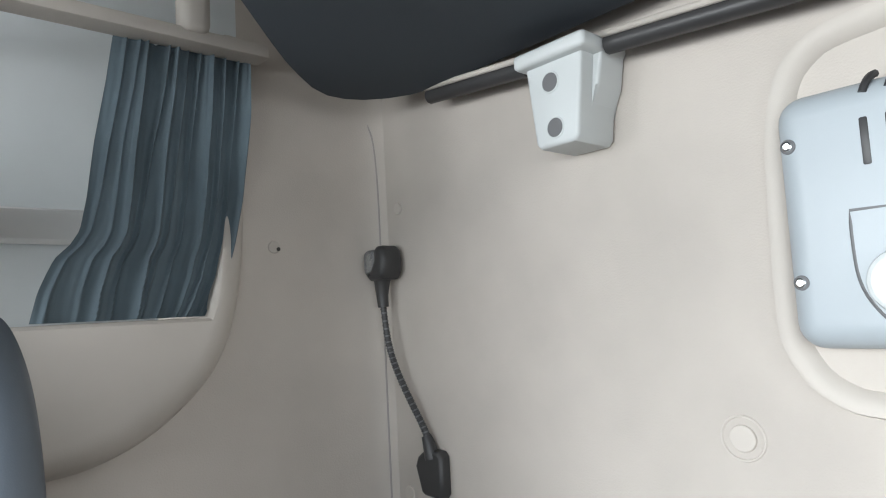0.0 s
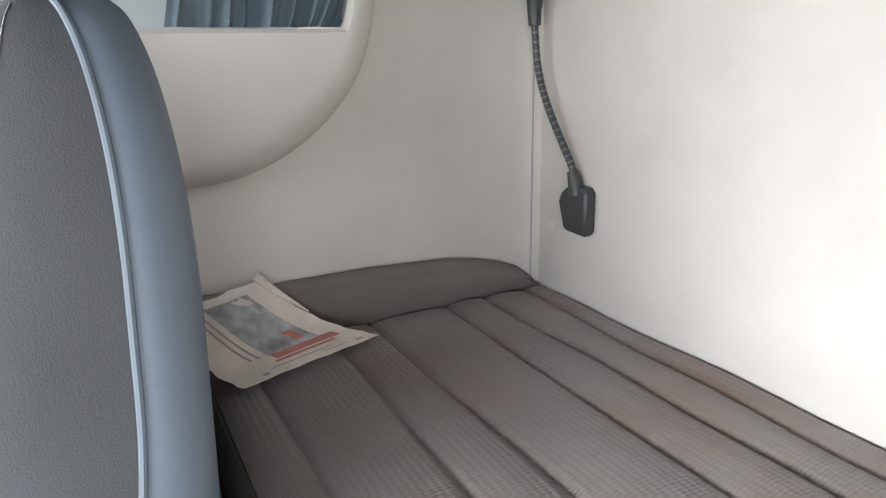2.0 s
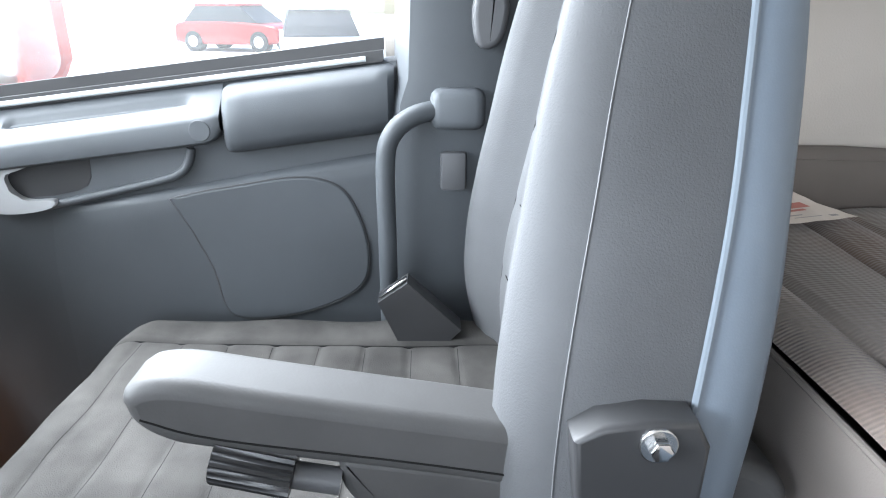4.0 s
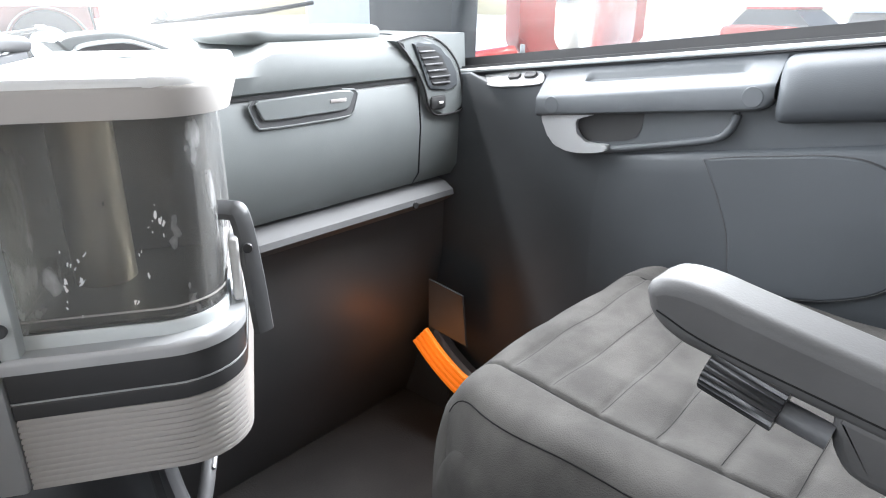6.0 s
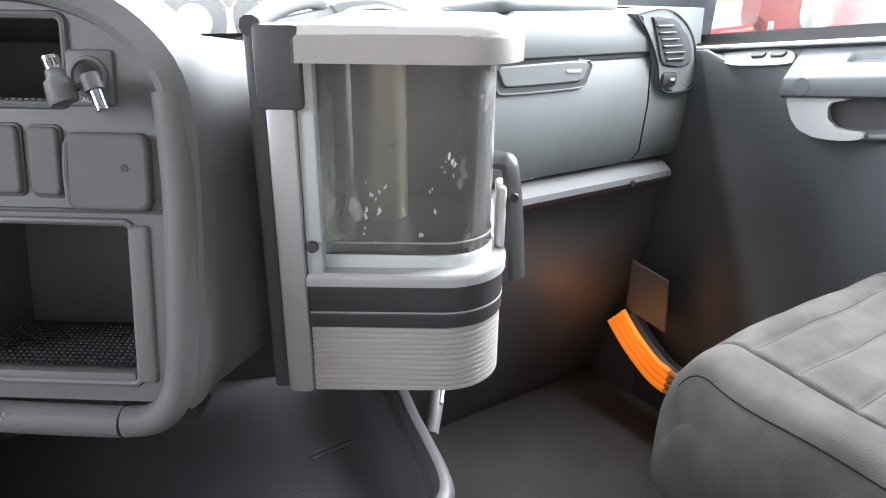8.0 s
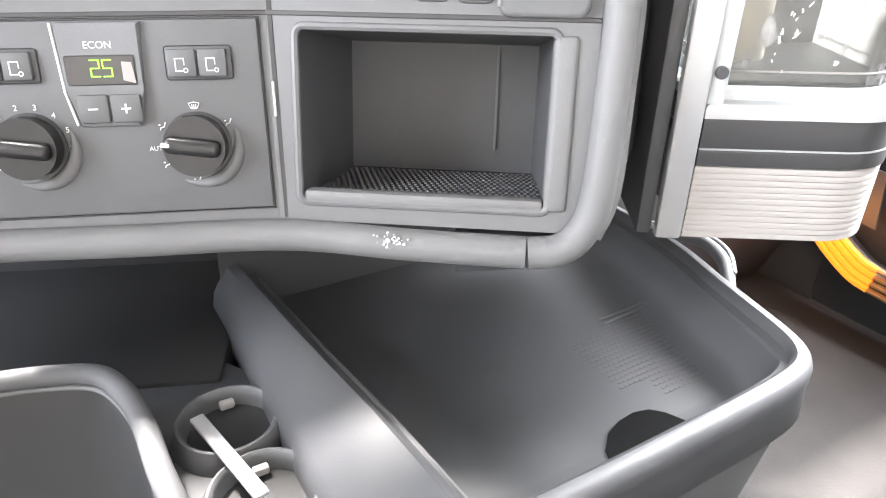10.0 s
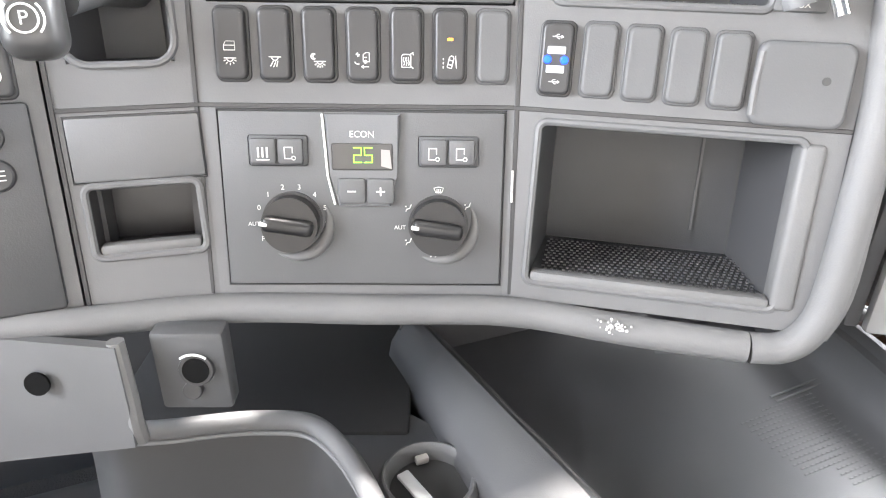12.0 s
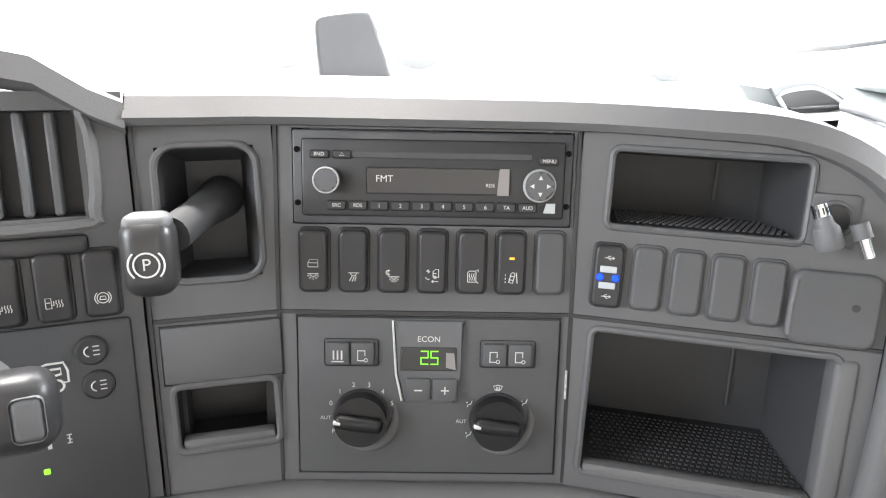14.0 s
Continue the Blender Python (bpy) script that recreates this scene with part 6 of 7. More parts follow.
part("display_housing", slab([(-0.025, -0.1035), (0.027, -0.1035), (0.0245, -0.146), (0.02, -0.168), (-0.0165, -0.168), (-0.022, -0.146)][::-1], 0.002, 0.0065, 0.002), DASH, cl)
part("display", rbox((-0.0205, -0.142, 0.006), (0.0215, -0.1235, 0.0072), 0.0008, 1), SCREEN, cl, "dark display window")
# reflection on the window, drawn as a grey wedge
part("display_glint", slab([(0.0135, -0.139), (0.021, -0.141), (0.0195, -0.128), (0.0135, -0.1275)], 0.0071, 0.0075, 0), INKD, cl)
for a, b, s in ((-0.0165, 0.0025, "minus_button"), (0.0035, 0.0225, "plus_button")):
    k = part(s, rbox((a, -0.1655, 0.005), (b, -0.1475, 0.0095), 0.002), CLIM, cl)
    c = (a + b) / 2
    part("symbol_bar", rbox((c - 0.003, -0.157, 0.0094), (c + 0.003, -0.156, 0.0098), 0, 1), INK, k)
    if s == "plus_button":
        part("symbol_bar", rbox((c - 0.0005, -0.1595, 0.0094), (c + 0.0005, -0.1535, 0.00985), 0, 1), INK, k)
part("pale_edge", tube([(-0.0265, -0.104, 0.004), (-0.024, -0.146, 0.004), (-0.0195, -0.167, 0.004)], 0.0009, 6), INK, cl)


def words(text, size, m, material, parent, name="lettering"):
    cu = bpy.data.curves.new(name, "FONT")
    cu.body, cu.size, cu.align_x, cu.align_y, cu.extrude = text, size, "CENTER", "CENTER", 0.0001
    tmp = bpy.data.objects.new("tmp_text", cu)
    me = bpy.data.meshes.new_from_object(tmp)
    bpy.data.objects.remove(tmp)
    bpy.data.curves.remove(cu)
    me.transform(m)
    me.materials.append(material)
    ob = new(name, me)
    ob.parent = parent
    return ob


words("AUX", 0.0052, Matrix.Translation((0.0, -0.0148, 0.0034)), INK, soc)
for text, u, *v in KEYTEXT:
    words(text, 0.0036 if len(text) > 1 else 0.0042, Matrix.Translation((u, v[0] if v else -0.018, 0.0094)), INK, rad)
words("FMT", 0.0068, Matrix.Translation((-0.033, 0.0012, 0.0082)), INK, rad)
words("RDS", 0.0036, Matrix.Translation((0.0425, -0.0025, 0.0082)), INK, rad)
for u, v in ((-0.0955, 0.021), (-0.0955, -0.017), (0.0985, 0.021), (0.0985, -0.017)):
    part("screw_hole", disc(0.0022, 0.003, 0.0045, 14, 0, Matrix.Translation((u, v, 0))), VOID, rad)
words("ECON", 0.0062, Matrix.Translation((0.0005, -0.1175, 0.0068)), INK, cl)
SEG = {"a": (0, 1, 1, 1), "b": (1, 0.5, 1, 1), "c": (1, 0, 1, 0.5), "d": (0, 0, 1, 0), "e": (0, 0, 0, 0.5), "f": (0, 0.5, 0, 1), "g": (0, 0.5, 1, 0.5)}
for ox, on in ((-0.0052, "abged"), (0.0022, "afgcd")):
    for s in on:
        x0, y0, x1, y1 = SEG[s]
        part("digit_segment", rbox((ox + x0 * 0.0052 - 0.0003, -0.1365 + y0 * 0.01 - 0.0003, 0.0072), (ox + x1 * 0.0052 + 0.0003, -0.1365 + y1 * 0.01 + 0.0003, 0.0077), 0, 1), GREEN, cl, "green display segment")
for cx, cy, marks in ((-0.05, -0.1795, ("P", "AUT", "0", "1", "2", "3", "4", "5", "fan")), (0.0535, -0.1815, ("", "AUT", "", "", "", "", "", "", ""))):
    part("dial_well", disc(0.0215, 0.002, 0.0045, 48, 0.001, Matrix.Translation((cx, cy, 0))), BLACK, cl)
    rg = part("dial_ring", tube([(cx + 0.0262 * math.cos(radians(a)), cy + 0.0262 * math.sin(radians(a)), 0.0025) for a in range(-116, 31, 8)], [0.0008 + 0.0042 * math.sin(math.pi * k / 18) for k in range(19)], 10), PAD, cl, "pale lower rim of the dial")
    dk = part("dial", disc(0.0195, 0.004, 0.017, 48, 0.004, Matrix.Translation((cx, cy, 0))), DIALM, cl)
    part("dial_grip", rbox((-0.0185, -0.0055, 0.014), (0.017, 0.0055, 0.024), 0.004, 3, Matrix.Translation((cx, cy, 0)) @ pose(0, 0, 0, 0, 0, -8)), DIALM, dk)
    part("pointer", rbox((-0.0192, -0.0014, 0.02), (-0.0135, 0.0014, 0.0244), 0.0009, 2, Matrix.Translation((cx, cy, 0)) @ pose(0, 0, 0, 0, 0, -8)), INK, dk, "pale pointer")
    for k, s in enumerate(marks):
        a = radians(211 - 26.8 * k)
        far = 0.0275 if s == "AUT" else 0.0252
        px, py = cx + far * math.cos(a), cy + far * math.sin(a)
        if s and s != "fan":
            words(s, 0.0052 if len(s) == 1 else 0.0042, Matrix.Translation((px, py, 0.0037)), INK, cl)
        if s == "fan":
            for dx, dy in ((-0.0011, 0.0011), (0.0011, 0.0011), (-0.0011, -0.0011), (0.0011, -0.0011)):
                part("dial_symbol", tube([(px + dx + 0.0009 * math.cos(q), py + dy + 0.0009 * math.sin(q), 0.0036) for q in [0.785 * i for i in range(8)]], 0.0003, 5, closed=True), INK, cl)
    if cx > 0:
        # seated figure with an arrow, once for each air direction
        for deg in (150, 210, 262, -40, 34):
            px, py = cx + 0.0248 * math.cos(radians(deg)), cy + 0.0248 * math.sin(radians(deg))
            mk = tube([(px + x, py + y, 0.0036) for x, y in ((0.0022, 0.0026), (0.001, -0.0004), (-0.001, -0.0009), (-0.0016, -0.0026))], 0.00042, 5)
            tube([(px - 0.0024, py + 0.001, 0.0036), (px - 0.0012, py + 0.001, 0.0036)], 0.0005, 5, bm=mk)
            part("dial_symbol", mk, INK, cl)
        py = cy + 0.0252
        mk = tube([(cx - 0.0034, py + 0.0016, 0.0036), (cx, py + 0.0023, 0.0036), (cx + 0.0034, py + 0.0016, 0.0036), (cx + 0.0022, py - 0.0014, 0.0036), (cx - 0.0022, py - 0.0014, 0.0036)], 0.0004, 5, closed=True)
        for dx in (-0.0012, 0.0, 0.0012):
            tube([(cx + dx, py - 0.0022, 0.0036), (cx + dx, py + 0.001, 0.0036)], 0.0003, 5, bm=mk)
        part("dial_symbol", mk, INK, cl)

# ---- brake lever, instrument end and stalk ----
pb = thing("parking_brake", "black parking brake lever with a printed symbol", "brake lever", m=at(ML, -0.046, -0.016))
part("stem", tube([(0.004, 0.0, -0.05), (-0.008, -0.007, 0.0), (-0.022, -0.016, 0.036)], [0.017, 0.012, 0.0125], 16), DARK, pb)
hd = part("handle", rbox((-0.05, -0.052, 0.034), (-0.017, -0.001, 0.066), 0.012, 5), GLOSS, pb)
part("cap", rbox((-0.0475, -0.013, 0.038), (-0.019, 0.001, 0.063), 0.0065, 4), DASH, hd, "worn grey top cap")
part("symbol_ring", tube([(-0.0335 + 0.0075 * math.cos(a / 10 * math.pi), -0.03 + 0.0075 * math.sin(a / 10 * math.pi), 0.0664) for a in range(20)], 0.0006, 6, closed=True), INK, hd)
for s in (-1, 1):
    part("symbol_arc", tube([(-0.0335 + s * 0.0105 * math.cos(radians(a)), -0.03 + 0.0105 * math.sin(radians(a)), 0.0664) for a in range(-45, 46, 15)], 0.0006, 6), INK, hd)
words("P", 0.0105, Matrix.Translation((-0.0335, -0.03, 0.0664)), INK, hd)

ip = thing("instrument_panel", "dark grey panel with vent and switches beside the wheel", "instrument panel", base=tuple(ML @ Vector((-0.2, -0.1, 0))))
ipm = ML @ Matrix.Translation((-0.096, 0, 0)) @ pose(0, 0, 0, 0, 10, 0)
part("face", holed(-0.3, -0.24, -0.001, 0.062, [(-0.2, -0.02, -0.03, 0.05)], 0.03, ipm), TRIM, ip)
part("vent_back", rbox((-0.2, -0.02, -0.032), (-0.03, 0.05, -0.028), 0, 1, ipm), BLACK, ip)
for k in range(9):
    part("slat", rbox((-0.048 - 0.018 * k, -0.019, -0.02), (-0.042 - 0.018 * k, 0.049, -0.002), 0.0015, 1, ipm @ pose(0, 0, 0, 0, 0, 0)), DASH, ip)
part("vent_slider", rbox((-0.12, 0.0, -0.004), (-0.085, 0.03, 0.004), 0.004, 2, ipm), DARK, ip)
part("vent_lip", tube(smooth_path([ipm @ Vector(p) for p in ((-0.026, 0.05, 0.002), (-0.022, 0.03, 0.003), (-0.024, -0.015, 0.003), (-0.04, -0.026, 0.003), (-0.2, -0.026, 0.002))], 4), 0.004, 8), PAD, ip)
part("wheel_strip", rbox((-0.12, -0.045, 0), (-0.03, -0.032, 0.004), 0.003, 2, ipm), BLACK, ip)
hoodr = []
for o, w in ((0.062, -0.01), (0.068, 0.012), (0.085, 0.008), (0.095, -0.02), (0.1, -0.2)):
    hoodr.append([ipm @ Vector((u, o + b, w)) for u, b in ((0.0, -0.031), (-0.02, -0.022), (-0.05, -0.002), (-0.09, 0.006), (-0.2, 0.012), (-0.3, 0.012))])
part("hood", loft(hoodr), PAD, ip)
for u in (-0.025, -0.054, -0.083):
    rocker(ipm @ Matrix.Translation((u, -0.066, 0)), SLIP if u > -0.03 else HEAT)
lp = thing("lamp_switch_panel", "black light switch panel with pale symbols", "switch", m=ipm)
part("plate", rbox((-0.12, -0.232, 0.0), (-0.01, -0.092, 0.004), 0.003), DARK, lp)
line_symbol([[(-20, 8), (-14, 10), (-4, 10), (-2, 4), (-2, -4), (-5, -4)], [(-16, 6), (-6, 6), (-6, 2), (-16, 0)], arc(-9, -6, 4, 0, 360, 14), [(-14, -4), (-20, -4)]], lp, 0.0042, 0.0009, "truck_symbol", (-0.05, -0.128))
for u, v in ((-0.036, -0.112), (-0.034, -0.137)):
    b = part("button", disc(0.0105, 0.003, 0.008, 24, 0.002, Matrix.Translation((u, v, 0))), BLACK, lp)
    for k in range(3):
        part("symbol_bar", rbox((u + 0.001, v - 0.003 + 0.003 * k, 0.0079), (u + 0.005, v - 0.0023 + 0.003 * k, 0.0084), 0, 1), INK, b)
    part("symbol_arc", tube([(u - 0.001 - 0.0035 * math.cos(radians(a)), v + 0.0035 * math.sin(radians(a)), 0.0082) for a in range(-80, 81, 20)], 0.0005, 5), INK, b)
words("0", 0.011, Matrix.Translation((-0.088, -0.151, 0.0042)), INK, lp)
line_symbol([[(-1.6, 3), (1.6, 3)], [(-1.6, -3), (1.6, -3)], [(0, 3), (0, -3)], [(-1.4, 0.8), (1.4, -0.8)]], lp, 0.0042, 0.0004, "symbol", (-0.056, -0.173))
part("symbol_bar", rbox((-0.0695, -0.178, 0.0038), (-0.067, -0.173, 0.0045), 0, 1), INK, lp)
part("green_mark", rbox((-0.074, -0.196, 0.0038), (-0.07, -0.192, 0.0045), 0.0005, 1), GREEN, lp, "small green mark")
stk = thing("stalk", "dark grey steering column stalk", "stalk", m=ipm)
part("arm", tube([(-0.2, -0.14, 0.06), (-0.12, -0.12, 0.09), (-0.07, -0.1, 0.1)], [0.02, 0.02, 0.018], 16), DASH, stk)
sk = part("tip", rbox((-0.085, -0.135, 0.085), (-0.045, -0.09, 0.118), 0.013, 4), BLACK, stk)
part("button", rbox((-0.066, -0.125, 0.116), (-0.05, -0.1, 0.1205), 0.004, 3), DASH, sk)

# ---- centre console trays ----
con = thing("centre_console", "dark grey plastic console trays over the engine tunnel", "console", base=(0.15, 0.95, FLOOR))
part("tunnel", rbox((-0.6, 0.42, FLOOR), (0.03, 1.3, 0.5), 0.03), GLOSS, con, "smooth dark tunnel cover")
part("tray_support", rbox((0.16, 0.84, FLOOR), (0.44, 1.2, 0.6), 0.03), DARK, con)
# open tray: rim, walls and floor
RZ = 0.717
rim = smooth_path([(0.513, 1.15, RZ), (0.513, 1.05, RZ), (0.51, 1.0, RZ), (0.502, 0.955, RZ), (0.489, 0.908, RZ), (0.478, 0.862, RZ), (0.468, 0.822, RZ), (0.458, 0.8, RZ), (0.441, 0.787, RZ), (0.41, 0.7815, RZ), (0.355, 0.779, RZ), (0.3, 0.778, RZ), (0.245, 0.777, RZ), (0.16, 0.777, RZ)], 6)
inward = []
for k, p in enumerate(rim):
    d = (rim[min(k + 1, len(rim) - 1)] - rim[max(k - 1, 0)]).normalized()
    inward.append(Vector((d.y, -d.x, 0)))


def ring(off, z):
    """The tray's rim moved inward by off, at height z."""
    return [Vector((p.x + w.x * off, p.y + w.y * off, z)) for p, w in zip(rim, inward)]


part("tray_rim", loft([ring(o, RZ + h) for o, h in ((-0.013, -0.012), (-0.013, -0.004), (-0.011, 0.002), (-0.006, 0.0055), (0.0, 0.0055), (0.0035, 0.002), (0.0045, -0.004), (0.0075, -0.006), (0.0105, -0.0075), (0.012, -0.011))]), DARK, con, "rounded rim of the open tray with an inner step")
part("tray_wall", loft([ring(o, z) for o, z in ((-0.012, RZ - 0.011), (-0.014, 0.67), (-0.004, 0.655), (0.012, 0.55), (0.03, FLOOR))]), DARK, con, "outer wall of the tray")
part("tray_lining", loft([ring(o, z) for o, z in ((0.0115, RZ - 0.011), (0.014, 0.69), (0.019, 0.674), (0.028, 0.666), (0.05, 0.664))]), DARK, con)


def floor_z(x, y):
    return 0.6645 - 0.006 * math.exp(-(((x - 0.3) / 0.12) ** 2 + ((y - 0.98) / 0.1) ** 2))


def tray_edge(y):
    """How far the tray's floor reaches at y, inside the rim."""
    return min(0.508, 0.4 + 0.065 * math.sqrt(max(0.0, min(1.0, (y - 0.785) / 0.04)))) + 0.22 * max(0.0, min(y, 1.0) - 0.825)


part("tray_floor", thick(loft([[(0.1 + (tray_edge(y) - 0.1) * k / 19, y, floor_z(0.1 + (tray_edge(y) - 0.1) * k / 19, y)) for k in range(20)] for y in [0.787 + 0.02 * k for k in range(20)]]), 0.005), DARK, con, "grained tray floor that sags in the middle")
part("tray_back", loft([[(x, 1.16, 0.66), (x, 1.155, 0.72), (x, 1.13, 0.8)] for x in (0.08, 0.3, 0.52)]), DARK, con, "dark rear wall of the tray")
stud = bmesh.new()
for i in range(25):
    for j in range(32):
        x, y = 0.352 + 0.0058 * i + 0.0029 * (j % 2), 0.852 + 0.006 * j
        if x < 0.474 + 0.12 * (y - 0.86) and (x > 0.38 or y > 0.87) and y < 0.955 + 0.05 * (x - 0.4):
            rbox((x, y, floor_z(x, y) - 0.001), (x + 0.0038, y + 0.0016, floor_z(x, y) + 0.0007), 0, 1, None, stud)
tagged(part("tray_relief", stud, CLIM, con, "fine raised pattern on the tray floor"), kind="stuff")
for y in (0.962, 0.969):
    part("floor_ridge", tube([(0.405, y - 0.004, 0.6645), (0.487, y, 0.6645)], 0.0013, 6), CLIM, con, "short raised ridge")
# solid block just above the floor; its colour is the opening's shade
part("tray_cutout", slab([(0.281, 0.785), (0.283, 0.812), (0.29, 0.826), (0.303, 0.838), (0.32, 0.8445), (0.338, 0.8465), (0.352, 0.843), (0.361, 0.834), (0.368, 0.82), (0.374, 0.785)], 0.62, 0.6662, 0.0, None), VOID, con, "near-black block for the shade of a rounded opening at the tray front")
# slanting divider between the tray and the cup holders
DIV = [(1.16, 0.072, 0.099), (1.12, 0.074, 0.1045), (1.0, 0.0745, 0.119), (0.9, 0.0765, 0.133), (0.848, 0.078, 0.1385), (0.78, 0.08, 0.145)]
part("divider", thick(loft([[(a - 0.004, y, 0.5), (a - 0.003, y, 0.675), (a, y, 0.69), (a + 0.006, y, 0.7), (b - 0.012, y, 0.7165), (b - 0.004, y, 0.7185), (b, y, 0.716), (b + 0.002, y, 0.708), (b + 0.009, y, 0.705), (b + 0.014, y, 0.69), (b + 0.018, y, 0.655)] for y, a, b in DIV]), 0.003), DARK, con, "slanting divider")
part("divider_rail", tube([(b + 0.0125, y, 0.7) for y, a, b in DIV], 0.0028, 8), PAD, con, "thin rail beside the divider")
part("cup_plate", slab([(-0.02, 0.78), (0.079, 0.78), (0.075, 1.05), (0.06, 1.075), (-0.02, 1.075)], 0.5, 0.668, 0.004), DARK, con)
for x, y in ((0.0425, 0.978), (0.0475, 0.896)):
    wall = [[(x + r * math.cos(a / 18 * math.pi), y + r * math.sin(a / 18 * math.pi), z) for a in range(36)] for r, z in ((0.044, 0.667), (0.0415, 0.68), (0.0385, 0.6855), (0.0365, 0.686), (0.0345, 0.684), (0.0335, 0.678), (0.0325, 0.6695))]
    c = part("cup_holder", loft(wall, wrap=True), CLIM, con, "smooth collar of the cup holder")
    part("cup_well", disc(0.0327, 0.64, 0.6696, 36, 0, Matrix.Translation((x, y, 0))), GLOSS, c, "black cup well")
    part("cup_tab", rbox((-0.006, 0.024, 0.672), (0.006, 0.031, 0.679), 0.002, 2, Matrix.Translation((x + 0.004, y, 0))), INKD, c, "small pale tab in the cup")
part("clip_bar", rbox((-0.05, -0.0055, 0), (0.05, 0.0055, 0.004), 0.0015, 2, Matrix.Translation((0.0325, 0.934, 0.689)) @ pose(0, 0, 0, 0, 0, -76.5)), SILVER, con, "bright metal clip strip")
# smooth bin beside the driver
BZ0 = 0.707
brim = smooth_path([(-0.21, 1.13, BZ0), (-0.185, 1.1, BZ0), (-0.15, 1.086, BZ0), (-0.105, 1.0765, BZ0), (-0.07, 1.066, BZ0), (-0.038, 1.049, BZ0), (-0.0225, 1.018, BZ0), (-0.0145, 0.978, BZ0), (-0.011, 0.925, BZ0), (-0.007, 0.888, BZ0), (-0.003, 0.82, BZ0)], 5)
part("bin_rim", tube(brim, 0.0085, 12), CLIM, con, "rounded rim of the left bin")
part("bin_wall", loft([[p + Vector((-0.003 * k, -0.003 * k, 0)) - Vector((0, 0, d)) for p in brim] for k, d in ((0, 0.0), (1, 0.012), (1.5, 0.05), (3, 0.12), (6, 0.17), (14, 0.192), (40, 0.194))]), GLOSS, con, "smooth dark wall of the bin")
part("rim_line", tube([p + Vector((-0.005, -0.006, -0.007)) for p in brim], 0.0022, 8), TRIM, con, "second edge under the rim")
# moulded duct end showing between the tray and the coffee maker
part("edge_duct", tube(smooth_path([(0.515, 1.06, 0.7), (0.545, 1.02, 0.706), (0.556, 0.98, 0.71), (0.548, 0.945, 0.708), (0.532, 0.922, 0.7), (0.516, 0.905, 0.685)], 6), 0.0075, 10), DASH, con, "grey curved duct edge")
part("duct_line", tube(smooth_path([(0.524, 1.06, 0.708), (0.551, 1.02, 0.714), (0.562, 0.98, 0.717), (0.554, 0.943, 0.715), (0.537, 0.919, 0.706)], 6), 0.0022, 8), SILVER, con, "pale edge line")

# ---- coffee maker ----
E1, E2 = Vector((0.838, -0.545, 0)), Vector((0.545, 0.838, 0))
KM = Matrix(((E1.x, E2.x, 0, 0.38), (E1.y, E2.y, 0, 0.868), (0, 0, 1, 0.021), (0, 0, 0, 1)))
cm = thing("coffee_maker", "silver and black coffee maker with a smoked clear tank", "coffee maker", base=(0.5, 0.9, 0.78))


def dshape(w, d, r, x0=0.0, y0=0.0, rb=0.012):
    """Plan of the machine: round corners on the free side."""
    pts = [(x0, y0)]
    pts += [(x0 + w - r + r * math.sin(radians(a)), y0 + r - r * math.cos(radians(a))) for a in range(0, 91, 10)]
    pts += [(x0 + w - rb + rb * math.cos(radians(a)), y0 + d - rb + rb * math.sin(radians(a))) for a in range(0, 91, 30)]
    return pts + [(x0, y0 + d)]


D = 0.26
for k in range(12):
    z = 0.788 + 0.0048 * k
    part("rib", slab(dshape(0.152, D, 0.05, 0, 0), z, z + 0.0042, 0.0019, KM, None, 2), RIBBED, cm, "pale horizontal rib")
part("base_core", slab(dshape(0.149, D - 0.004, 0.05, 0.0, 0.003), 0.787, 0.85, 0, KM), INKD, cm)
part("dark_band", slab(dshape(0.153, D, 0.05, 0, -0.001), 0.8465, 0.8585, 0.002, KM), BLACK, cm, "black band")
part("pale_line", slab(dshape(0.1535, D, 0.05, 0, -0.0012), 0.8585, 0.8598, 0, KM), SILVER, cm)
part("dark_band", slab(dshape(0.153, D, 0.05, 0, -0.001), 0.86, 0.882, 0.002, KM), BLACK, cm, "black band")
part("lip", slab(dshape(0.156, D + 0.003, 0.052, -0.001, -0.003), 0.882, 0.892, 0.004, KM, None, 3), SILVER, cm, "silver rounded lip")
part("tank_foot", slab(dshape(0.134, D - 0.03, 0.045, 0.01, 0.012), 0.892, 0.902, 0.003, KM), PALEGR, cm)
tank = bmesh.new()
shape = dshape(0.13, D - 0.034, 0.042, 0.012, 0.014, 0.02)
loft([[KM @ Vector((x, y, z)) for x, y in shape] for z in (0.902, 0.906, 0.96, 1.05)], tank, wrap=True)
tk = part("tank", thick(tank, 0.0018), TANK, cm, "smoked clear plastic tank")
# panel added to darken what shows through the tank
part("tank_dark_panel", rbox((0.016, 0.165, 0.905), (0.137, 0.169, 1.046), 0.001, 1, KM), DARK, tk, "dark panel added inside the tank")
# tube added to give the tank warm upright reflections
part("highlight_tube", tube([KM @ Vector((0.048, 0.105, z)) for z in (0.904, 0.95, 1.0, 1.05)], 0.023, 28), WARMST, tk, "warm steel tube added inside the tank for its highlights")
part("tank_bottom", slab(dshape(0.124, D - 0.04, 0.04, 0.015, 0.017, 0.018), 0.9025, 0.905, 0, KM), BLACK, tk)
part("tank_seam", tube([KM @ Vector((x, y, 0.912)) for x, y in dshape(0.131, D - 0.033, 0.042, 0.0115, 0.0135, 0.02)], 0.0008, 6, closed=True), INKD, tk)
random.seed(9)
st = bmesh.new()
